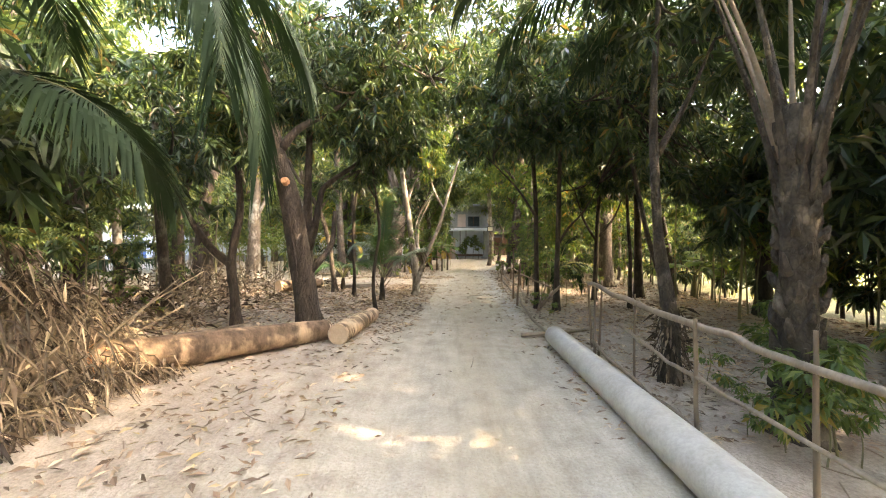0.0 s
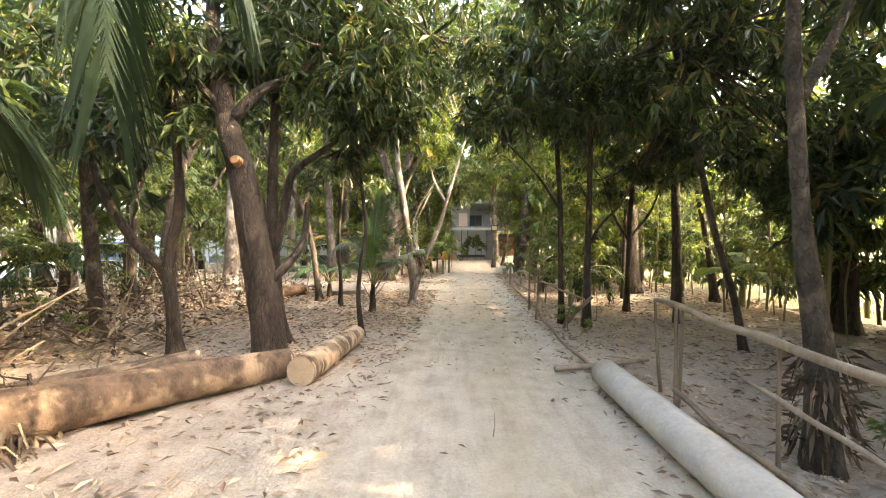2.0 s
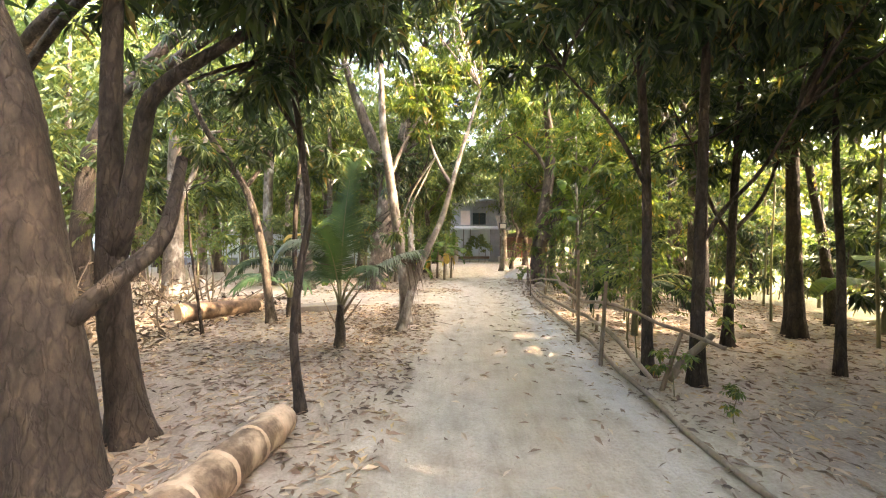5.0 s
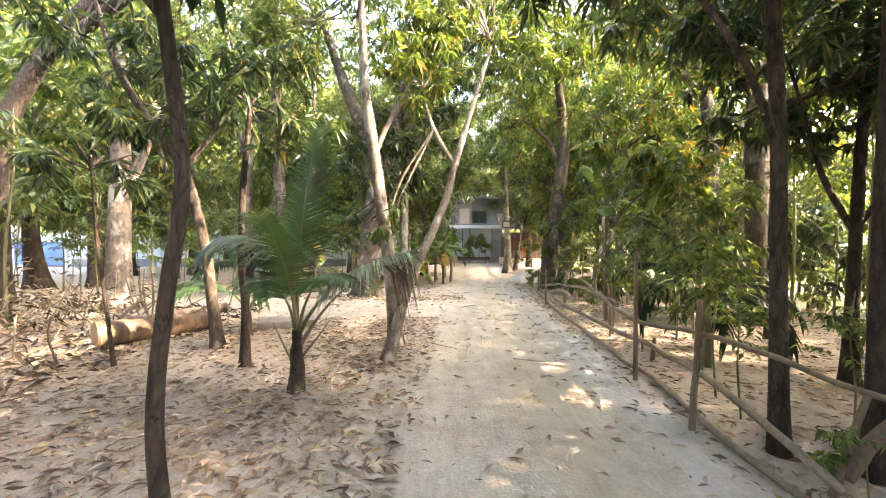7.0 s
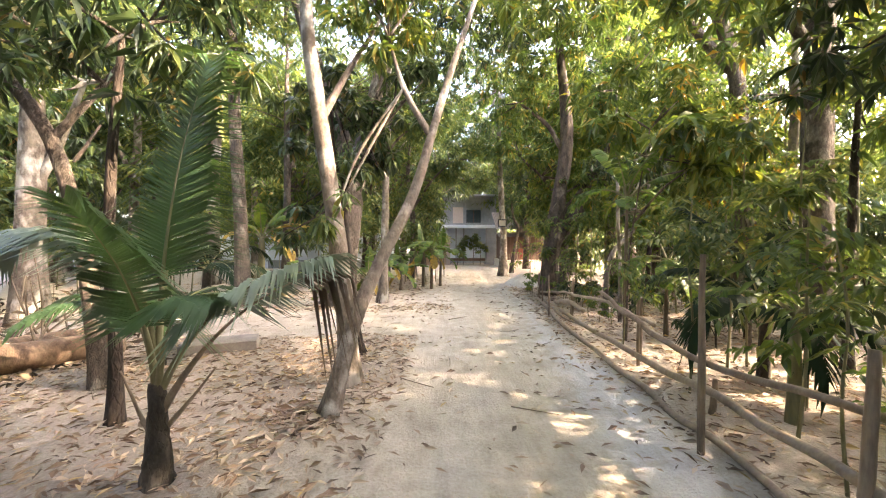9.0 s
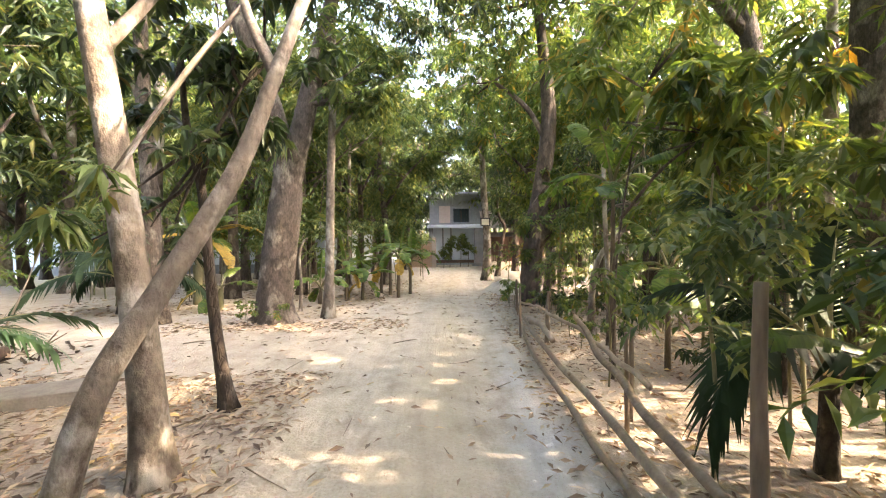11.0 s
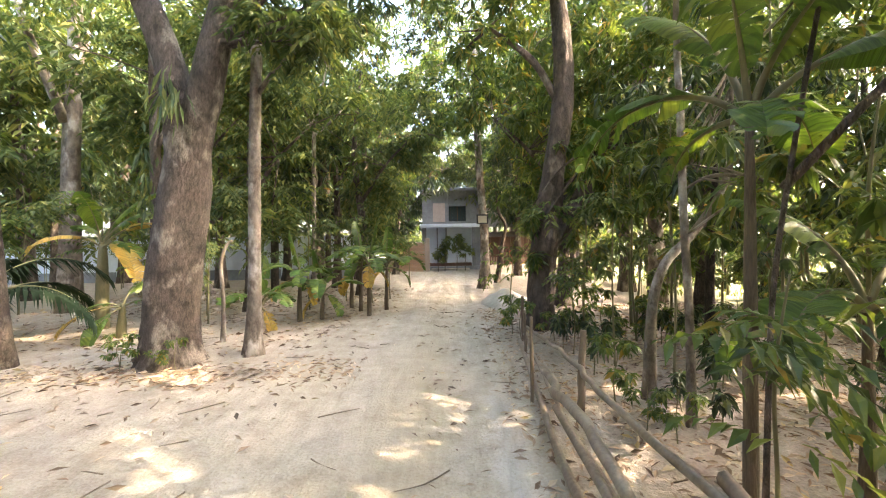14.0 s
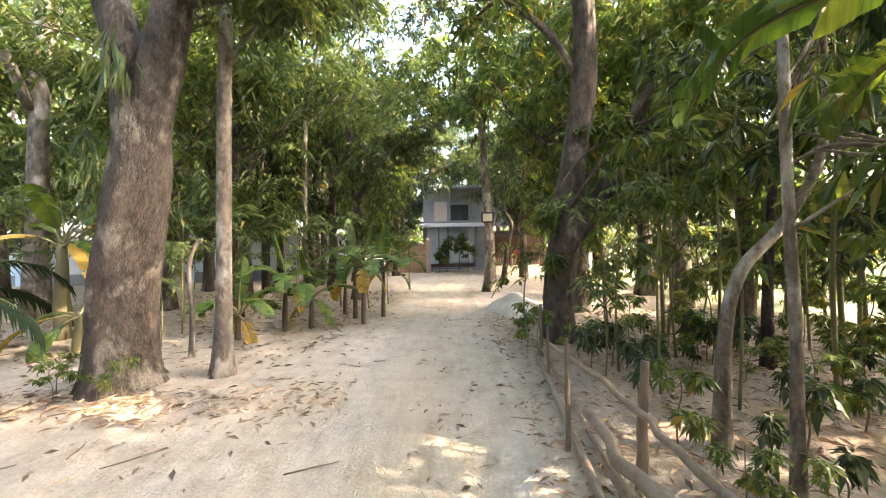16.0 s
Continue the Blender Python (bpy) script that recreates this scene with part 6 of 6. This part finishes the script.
for r in range(21):
    for c in range(9):
        x = -1.77 + 0.235 * c + (0.117 if r % 2 else 0)
        if x < 0.24:
            b = part("brick", brick_me, BRICK, wall)
            b.location = (x, -0.045, 0.03 + 0.08 * r)

long_wall = thing("plaster_wall", (-14.0, 32.0, 0), "long pale blue-white plastered wall behind the trees", "wall")
for k in range(6):
    part("wall_panel", box(-12 + 4 * k, -0.1, -0.05, -8.05 + 4 * k, 0.1, 2.1), WHITE, long_wall)
    part("pier", box(-12.05 + 4 * k - 0.1, -0.16, -0.05, -12.05 + 4 * k + 0.14, 0.16, 2.25), WHITE, long_wall)
part("footing", box(-12, -0.13, -0.06, 12, -0.105, 0.5), PLASTER, long_wall, "darker grey footing")

gate = thing("blue_gate", (-25.4, 31.7, 0), "blue sheet gate topped with white pickets", "gate")
for k in range(2):
    part("leaf_panel", box(-1.6 + 1.62 * k, 0, 0.12, -0.02 + 1.62 * k, 0.05, 1.6), BLUE, gate)
for k in range(15):
    part("picket", box(-1.52 + 0.215 * k, 0.0, 1.6, -1.46 + 0.215 * k, 0.04, 2.15), WHITE, gate, "white picket")
part("rail", box(-1.6, -0.03, 1.85, 1.6, 0.0, 1.91), WHITE, gate, "white rail")
for x in (-1.85, 1.62):
    part("gate_pier", box(x, -0.15, -0.05, x + 0.24, 0.15, 2.3), WHITE, gate)

sand = thing("sand_heap", (3.35, 22.6, 0), "pale sand heap on the lane edge", "sand heap")
rs = np.random.RandomState(3)
n = 26
hx, hy = np.meshgrid(np.linspace(-1, 1, n), np.linspace(-1, 1, n))
hz = np.clip(1 - hx ** 2 - hy ** 2, -0.15, 1) * 0.32 * (1 + 0.3 * np.sin(5 * hx + 2) * np.cos(4 * hy)) + rs.uniform(0, 0.015, hx.shape)
idx = (np.arange(n - 1)[:, None] * n + np.arange(n - 1)).ravel()
part("mound", (np.stack([hx * 0.7, hy * 1.3, hz - 0.02], 2).reshape(-1, 3), np.concatenate([np.stack([idx, idx + 1, idx + n + 1], 1), np.stack([idx, idx + n + 1, idx + n], 1)])), DRY_EARTH, sand, smooth=True)

pond = new("pond", np_mesh("pond", *box(-5, -2.5, -0.02, 5, 2.5, 0.055)))
pond.data.materials.append(WATER)
pond.matrix_basis = pose(17, 24.5, 0)
tagged(pond, "still yellow-green pond beyond the trees", "pond", kind="structure")

# ---- young growth along the east side ----
def sapling(label, h, blobs, mat, seed, style="spray", size=0.15, width=0.055, r=0.014, per=11):
    return tree(label, (0, 60, 0), [(0, 0, 0), (0.03, 0.02, h * 0.35), (-0.02, 0.03, h * 0.7), (0.02, 0, h)], [r, r * 0.9, r * 0.75, r * 0.4], [], blobs, mat=STEM, leaf=mat, seed=seed, size=size, width=width,
                style=style, per=per, fine=True, name="sapling", category="sapling", group="saplings", flare=0.2, sides=7, low=-1, twigs=False)


kinds = [sapling("leafy green sapling with feathered leaves", 1.9, [((0, 0, 1.65), (0.5, 0.5, 0.4), 16), ((0, 0, 1.1), (0.35, 0.35, 0.25), 5)], BRIGHT, 601),
         sapling("tall thin sapling with broad hanging leaves", 2.9, [((0, 0, 2.6), (0.6, 0.6, 0.6), 24), ((0, 0, 1.7), (0.4, 0.4, 0.4), 8)], BRIGHT, 602, "whorl", 0.17, 0.06),
         sapling("bushy young tree with small leaves", 2.4, [((0, 0, 2.1), (0.6, 0.6, 0.6), 30), ((0.1, 0, 1.4), (0.45, 0.45, 0.3), 9)], FINE, 603, "spray", 0.13, 0.05, 0.016, 12),
         sapling("knee-high seedling with broad leaves", 0.5, [((0, 0, 0.42), (0.2, 0.2, 0.18), 6)], MANGO, 604, "whorl", 0.14, 0.055, 0.008),
         tree("dense dark-green bush at the orchard edge", (0, 60, 0), [(0, 0, 0), (0.05, 0, 0.8), (0, 0.03, 1.7)], [0.03, 0.025, 0.01], [([(0, 0, 0.3), (0.3, 0.1, 0.9), (0.5, 0.2, 1.5)], [0.02, 0.015, 0.006])], [((0, 0, 1.5), (0.9, 0.9, 0.6), 44), ((0.2, 0.1, 0.8), (0.8, 0.8, 0.5), 34)], mat=BARK, leaf=MANGO, seed=606, size=0.22, width=0.075, per=9, name="shrub", category="shrub", group="orchard shrubs", sides=7, flare=0.2, low=-1, twigs=False),
         sapling("low weedy shrub with small leaves", 0.7, [((0, 0, 0.5), (0.35, 0.35, 0.3), 18)], BRIGHT, 605, "whorl", 0.10, 0.04, 0.008)]
young = [sapling("young tree with a loose bright crown", 4.6, [((0, 0, 4.1), (0.9, 0.9, 0.8), 52), ((0.2, 0, 3.0), (0.95, 0.95, 0.7), 46), ((-0.2, 0.1, 2.0), (0.8, 0.8, 0.55), 22)], BRIGHT, 611, "spray", 0.115, 0.05, 0.026, 12),
         sapling("young tree with small oval leaves", 4.0, [((0, 0, 3.6), (0.9, 0.9, 0.7), 52), ((-0.1, 0.2, 2.6), (0.9, 0.9, 0.6), 44), ((0.2, 0, 1.6), (0.7, 0.7, 0.45), 16)], FINE, 612, "spray", 0.10, 0.048, 0.022, 12),
         sapling("young mango tree with dark hanging leaves", 3.6, [((0, 0, 3.2), (0.85, 0.85, 0.7), 44), ((0.1, -0.1, 2.3), (0.85, 0.85, 0.6), 36), ((-0.2, 0, 1.5), (0.6, 0.6, 0.35), 12)], MANGO, 613, "whorl", 0.15, 0.052, 0.024, 9)]
kinds[4], kinds[5] = kinds[5], kinds[4]
rs = np.random.RandomState(77)


def plant(kind, x, y, s=1.0):
    return copy_thing(kinds[kind], Matrix.Translation((x, y, 0)) @ Matrix.Rotation(rs.uniform(0, 6.28), 4, "Z") @ Matrix.Rotation(rs.uniform(-0.08, 0.08), 4, "X") @ Matrix.Scale(s, 4))


for k, x, y, s in [(0, 3.35, 17.7, 0.7), (0, 3.6, 18.1, 0.8), (4, 2.75, 19.0, 1.0), (4, 2.85, 18.7, 0.9), (1, 3.7, 17.2, 0.9), (2, 3.6, 17.9, 1.0), (1, 4.2, 16.8, 1.0), (2, 4.6, 18.4, 1.1), 
                   (2, 3.5, 12.7, 0.95), (0, 2.85, 13.9, 0.75), (1, 4.3, 14.2, 1.1), (2, 4.4, 13.3, 1.15), (2, 4.9, 15.4, 1.2), (1, 3.9, 12.9, 1.0),
                   (1, 5.2, 16.4, 1.2), (0, 2.9, 19.8, 0.9), (2, 3.9, 20.6, 1.2), (1, 4.4, 20.0, 1.2), (2, 5.2, 19.6, 1.3), (1, 6.6, 18.6, 1.3),
                   (0, 2.5, 10.4, 0.8), (0, 2.75, 11.0, 0.95), (2, 2.6, 12.0, 0.8), (0, 2.4, 9.95, 0.6), (4, 2.15, 8.7, 0.7), (0, 3.0, 9.6, 0.6), (4, 2.3, 8.1, 0.5), (1, 3.4, 11.6, 0.9)]:
    plant(k, x, y, s)
for i in range(64):
    plant(2 if i % 2 else 0, rs.uniform(-17, -7.5), rs.uniform(10, 31), rs.uniform(1.0, 1.7))
for i in range(16):
    plant(4, rs.uniform(7.6, 10.5), rs.uniform(13.5, 27), rs.uniform(0.9, 1.4))
for i in range(13):
    plant(2 if i % 2 else 0, rs.uniform(6.2, 9.5), rs.uniform(12.5, 31), rs.uniform(1.0, 1.6))
for i in range(44):
    y_ = 1.0 + i * 0.72
    if (8.5 < y_ < 13 and i % 2) or (y_ > 13 and i % 4):
        continue
    plant(5, 6.9 + 0.07 * y_ + rs.uniform(-0.6, 1.3) + (0.8 if y_ < 9 else 0), y_, rs.uniform(0.8, 1.25))
for x, y, s_ in [(-2.6, 21.2, 1.0), (-3.3, 20.6, 1.1), (-3.9, 21.6, 1.2), (-1.7, 22.2, 1.0), (-0.3, 23.2, 1.0), (0.1, 24.0, 1.1), (-1.1, 23.6, 1.1), (-2.3, 24.0, 1.2), (0.5, 27.0, 1.1), (0.3, 29.0, 1.2), (-6.2, 21.6, 1.3), (-7.3, 20.2, 1.2), (-3.0, 19.6, 0.8)]:
    plant(2 if x < -1 else 0, x, y, s_)
for i in range(26):
    plant(2 if i % 3 else 0, rs.uniform(6.4, 9.0), rs.uniform(2.5, 12.5), rs.uniform(0.8, 1.3))
for i in range(14):
    plant(2 if i % 2 else 4, rs.uniform(-7.5, -5.5), rs.uniform(5.0, 9.5), rs.uniform(0.7, 1.1))
for i in range(46):
    x, y = rs.uniform(3.0, 6.0), rs.uniform(14.6, 19.5)
    plant(3 if i % 3 else 4, x, y, rs.uniform(0.5, 0.8) if y < 16 else rs.uniform(0.6, 1.1))
for x, y, s in [(2.65, 3.0, 1.1), (2.95, 2.9, 1.2), (3.1, 3.4, 1.2), (2.7, 2.75, 0.9), (2.6, 2.95, 0.7), (2.5, 3.2, 0.6), (2.95, 2.75, 0.7), (2.75, 4.1, 0.7), (3.4, 4.0, 1.1), (3.9, 4.6, 1.2), (4.5, 5.2, 1.2), (5.2, 5.9, 1.3), (-2.6, 17.4, 0.6), (-1.95, 17.5, 0.6), (-2.75, 17.6, 0.7), (-2.1, 17.35, 0.45), (4.6, 3.6, 1.4), (5.4, 4.4, 1.4)]:
    plant(4, x, y, s)

# a belt of young trees behind the east fence
q = np.random.RandomState(78)
for y in np.arange(7.8, 31, 1.5):
    for off in np.arange(2.6, 7.6, 1.45):
        x_, y_ = lane_x(y) + off + q.uniform(-0.5, 0.5), y + q.uniform(-0.6, 0.6)
        s_, k_, a_ = q.uniform(0.8, 1.2), q.randint(0, 5), q.uniform(0, 6.28)
        if (y_ < 13 and off < 4.4) or (y_ < 21 and off < 3.0) or (y_ > 21 and off < 3.6) or q.rand() < 0.35:
            continue
        copy_thing(young[(0, 0, 0, 1, 2)[k_]], Matrix.Translation((x_, y_, 0)) @ Matrix.Rotation(a_, 4, "Z") @ Matrix.Scale(s_, 4))

# broad-leaved bushes close behind the fence
for x_, y_, s_ in ((4.1, 13.7, 0.45), (4.9, 14.2, 0.6)):
    copy_thing(kinds[5], Matrix.Translation((x_, y_, 0)) @ Matrix.Rotation(x_ * 5, 4, "Z") @ Matrix.Scale(s_, 4))

# taller young trees and bushes along the field's edge
for y in np.arange(10.0, 31, 2.3):
    s_, k_, a_ = q.uniform(1.2, 1.6), q.randint(0, 4), q.uniform(0, 6.28)
    copy_thing(young[(0, 0, 1, 2)[k_]], Matrix.Translation((7.4 + 0.06 * y + q.uniform(-0.7, 1.6), y + q.uniform(-0.6, 0.6), 0)) @ Matrix.Rotation(a_, 4, "Z") @ Matrix.Scale(s_, 4))
for y in np.arange(8.5, 30, 0.95):
    plant(5, 8.3 + 0.05 * y + q.uniform(-0.6, 0.9), y + q.uniform(-0.4, 0.4), q.uniform(0.85, 1.25))
for y in np.arange(13.0, 26, 1.3):
    plant(4, 5.6 + 0.05 * y + q.uniform(-1.2, 1.2), y + q.uniform(-0.6, 0.6), q.uniform(1.0, 1.6))

# ---- orchard further off: a few kinds, repeated, some unseen and added for shade ----
orchard = []
for i, (h, mat, leaf, size, wid, style, per) in enumerate([(6.0, BARK, MANGO, 0.30, 0.085, "whorl", 8), (7.5, BARK_GREY, BRIGHT, 0.30, 0.10, "whorl", 8), (9.5, BARK_PALE, FINE, 0.24, 0.085, "spray", 10), (5.0, BARK, MANGO, 0.28, 0.085, "whorl", 8), (8.0, BARK_GREY, FINE, 0.26, 0.09, "spray", 9)]):
    q = np.random.RandomState(700 + i)
    blobs = [((q.uniform(-1, 1), q.uniform(-1, 1), h * 0.5), (1.7, 1.7, 1.0), 110), ((q.uniform(-0.8, 0.8), q.uniform(-0.8, 0.8), h * 0.68), (1.9, 1.9, 1.2), 130), ((0, 0, h * 0.88), (1.5, 1.5, 1.1), 90), ((q.uniform(-1.2, 1.2), q.uniform(-1.2, 1.2), h * 0.36), (1.3, 1.3, 0.7), 50)]
    orchard.append(tree(["mango tree with a dense dark crown", "grey-barked orchard tree with bright leaves", "tall pale tree with feathery leaves", "low mango tree with hanging foliage", "tall grey tree with an open crown"][i], (0, 70 + 6 * i, 0),
                        [(0, 0, 0), (q.uniform(-0.1, 0.1), 0, h * 0.25), (q.uniform(-0.2, 0.2), 0.1, h * 0.5), (0, 0, h * 0.9)], [0.14, 0.12, 0.10, 0.03],
                        [([(0, 0, h * 0.32), (q.uniform(0.3, 0.6), 0.2, h * 0.45), (q.uniform(0.7, 1.1), 0.4, h * 0.6)], [0.07, 0.05, 0.02]), ([(0, 0, h * 0.36), (-0.5, -0.2, h * 0.48), (-0.9, -0.5, h * 0.62)], [0.06, 0.045, 0.02])],
                        blobs, mat=mat, leaf=leaf, seed=710 + i, size=size, width=wid, style=style, per=per, group="orchard trees", sides=8, low=-1, twigs=False))
rs = np.random.RandomState(91)
spots = []
for y in np.arange(1, 46, 3.1):
    for x in np.arange(-17.6, -5.5, 3.2):
        spots.append((x + rs.uniform(-1, 1), y + rs.uniform(-1, 1)))
    spots.append(((9.8 if y > 18 else 12.0 if y > 14 else 15.5 if y > 9 else 12.5) + rs.uniform(-0.9, 0.9), y + rs.uniform(-1, 1)))
# Entries with y below 0 stand unseen behind the start, added to cut skylight.
spots += [(7.4, 24.4), (7.0, 28.5), (9.0, 31.0), (7.2, 22.4), (-3.6, 29.5), (-5.5, 31.0), (-4.0, 34.0), (-2.3, 33.0),
          (8.0, 38.0), (5.5, 39.0), (-1.0, 41.0), (-4.0, 40.0), (1.5, 43.5), (4.0, 44.0), (7.5, 43.0), (7.6, 6.0), (8.4, 3.0), (6.6, 1.0), (6.2, 4.2), (7.0, 8.6), (-6.5, -1.0), (-5.8, 1.6), (4.6, -1.5), (6.5, -3.5), (-4.0, -4.0), (3.0, -5.0), (-1.0, -7.0), (-7.0, -5.0), (1.5, -9.0), (-6.2, 2.6), (-7.4, 5.6), (-4.4, -3.2), (4.9, -3.0)]
# The first three and (11.5, 16.5) are added to block low sun.
east = [(6.3, 1.6), (7.6, 4.6), (5.4, -1.2), (11.5, 16.5), (7.2, -3.6), (-8.2, 8.6), (-7.0, 18.6), (9.2, 6.6)]
for i, (x, y) in enumerate(spots + east):
    if abs(x + 7.55) + abs(y - 15.7) < 1.2 or (-9.5 < x < -5 and 9 < y < 21) or (26.5 < y < 29.5 and x > 5) or (-11 < x < -5 and y > 23 and i % 2):
        continue
    s = rs.uniform(1.25, 1.5) if i >= len(spots) else rs.uniform(1.3, 1.75) if y > 21 or x < -12 else rs.uniform(0.95, 1.3)
    kind = 3 * (i % 2) if x < -4.5 and 0 < y < 9.5 else rs.randint(0, 5) if i < len(spots) else 0 if x > 5 and y < 8 else 1 + i % 2
    if x > 4 and 0 < y < 9.5:
        kind = 3 * (i % 2)
    copy_thing(orchard[kind], Matrix.Translation((x, y, 0)) @ Matrix.Rotation(rs.uniform(0, 6.28), 4, "Z") @ Matrix.Scale(s, 4))
# Added outside the view, eastward and behind the start, purely to block light.
for x, y in [(12.2, 5.0), (12.0, 7.8), (10.2, 2.4), (-2.2, -4.6), (0.6, -5.6), (3.0, -4.4)]:
    copy_thing(orchard[0], Matrix.Translation((x, y, 0)) @ Matrix.Rotation(rs.uniform(0, 6.28), 4, "Z") @ Matrix.Scale(0.92, 4))
for o in kinds + young + orchard:
    for c in list(o.children_recursive):
        bpy.data.objects.remove(c)
    bpy.data.objects.remove(o)

# ---- far woods, field grass ----
rs = np.random.RandomState(120)
ang = rs.uniform(0, 6.28, 900)
rad = rs.uniform(36, 60, 900)
blobs = []
for a, r in zip(ang, rad):
    x, y = r * math.cos(a), 18 + r * math.sin(a)
    if abs(x - 2.5) < 5 and 30 < y < 48:
        continue
    top = 9.0 if x > 18 else 21.0
    blobs.append(((x, y, rs.uniform(0.5, top)), (3.4, 3.4, 2.4), 15))
woods = new("far_woods", np_mesh("far_woods", *crown(blobs, rs, (0, 200, 0), 0.7, 0.4, 8)))
woods.data.materials.append(BRIGHT)
tagged(woods, "distant belt of dense green woodland round the orchard", "woods", kind="stuff")
n = 13000
P = np.stack([rs.uniform(8, 34, n), rs.uniform(8, 34, n), np.zeros(n)], 1)
P = P[(P[:, 0] > 9.5 + 2 * np.sin(P[:, 1])) & ~((np.abs(P[:, 0] - 17) < 5.2) & (np.abs(P[:, 1] - 24.5) < 2.7))]
grass = new("grass", np_mesh("grass", *leaves(P, np.stack([rs.normal(0, 0.3, len(P)), rs.normal(0, 0.3, len(P)), np.ones(len(P))], 1), rs.uniform(0.1, 0.3, len(P)), 0.03, 0.1, False, rs)))
grass.data.materials.append(GRASS)
tagged(grass, "sunlit yellow-green meadow grass in an open field", "grass", kind="stuff")

# ---- leaf litter ----
def litter(name, n, xs, ys, keep, size, seed, label):
    q = np.random.RandomState(seed)
    x, y = q.uniform(*xs, n), q.uniform(*ys, n)
    off = x - lane_x(y)
    ok = q.rand(n) < keep(x, y, off)
    x, y = x[ok], y[ok]
    P_ = np.stack([x, y, ground_z(x, y) + q.uniform(0.006, 0.03, len(x))], 1)
    a = q.uniform(0, 6.28, len(x))
    D_ = np.stack([np.cos(a), np.sin(a), q.normal(0.06, 0.14, len(x))], 1)
    L_ = size * q.uniform(0.45, 1.3, len(x))
    ob = new(name, np_mesh(name, *leaves(P_, D_, L_, L_ * q.uniform(0.2, 0.38, len(x)), 0.05, False, q)))
    ob.data.materials.append(LITTER)
    tagged(ob, label, "fallen leaves", kind="stuff")


def patchy(x, y):
    return 0.5 + 0.5 * np.sin(1.3 * x + 0.7 * y) * np.sin(0.9 * y - 0.8 * x + 1)


litter("fallen_leaves", 46000, (-8, 2.6), (3.5, 14.5), lambda x, y, off: np.where(off < -1.1, 0.35 + 0.65 * patchy(x, y), 0.03) * np.where(y < 6.8, 0.16, 1.0), 0.11, 801, "scattered dry brown leaves on pale sand")
litter("fallen_leaves", 9500, (-6, 2.6), (0.5, 26), lambda x, y, off: np.where(off < -1.0, 0.25 + 0.3 * patchy(x, y), np.where((y > 9) & (y < 15), 0.14 * patchy(x, y) + 0.04, 0.035)), 0.10, 805, "sparse curled leaves on trodden sand")
litter("fallen_leaves", 30000, (1.2, 8), (3, 22), lambda x, y, off: np.where(off > 1.1, 0.55 + 0.4 * patchy(x, y), 0.1), 0.10, 802, "thick brown leaf litter under orchard trees")
litter("fallen_leaves", 4200, (-4.2, 0.5), (16.2, 18.4), lambda x, y, off: np.exp(-((y - 17.25) / 0.4) ** 2) * (0.35 + 0.65 * patchy(3 * x, 2 * y)), 0.12, 803, "reddish dry leaves drifted at a tree's foot")
litter("fallen_leaves", 5200, (-9, 0.6), (18.4, 27), lambda x, y, off: np.where(off < -1.6, 0.35 + 0.65 * patchy(x, y), 0.05), 0.13, 806, "brown leaf litter under the grove by the banana plants")
litter("fallen_leaves", 900, (-1.7, -0.4), (10.9, 12.0), lambda x, y, off: np.exp(-((x + 1.05) / 0.3) ** 2 - ((y - 11.45) / 0.3) ** 2), 0.14, 804, "dry leaves heaped round a trunk foot")


litter("fallen_leaves", 1100, (-4.6, -1.0), (1.2, 4.4), lambda x, y, off: 0.3 + 0.6 * patchy(2 * x, 2 * y), 0.12, 807, "dry leaves strewn before a heap of palm fronds")


# ---- broken twigs and clods on the sand ----
q = np.random.RandomState(811)
pieces = []
for i in range(420):
    x, y = q.uniform(-6, 6), q.uniform(2.5, 22)
    off = x - lane_x(y)
    if -1.1 < off < 1.2 and q.rand() < 0.8:
        continue
    a, ln = q.uniform(0, 6.28), q.uniform(0.08, 0.45)
    d = np.array([math.cos(a), math.sin(a), 0])
    p = np.array([x, y, ground_z(x, y) + 0.008])
    e = p + d * ln
    e[2] = ground_z(e[0], e[1]) + q.uniform(0.004, 0.03)
    pieces.append(tube([p, (p + e) / 2 + q.normal(0, 0.02, 3) * (1, 1, 0.2), e], [0.006, 0.005, 0.003], 5, 2, 0.05, i))
twigs = new("fallen_twigs", np_mesh("fallen_twigs", *join(pieces), True))
twigs.data.materials.append(RIB_DRY)
tagged(twigs, "thin broken twigs scattered on sand and litter", "twigs", kind="stuff")
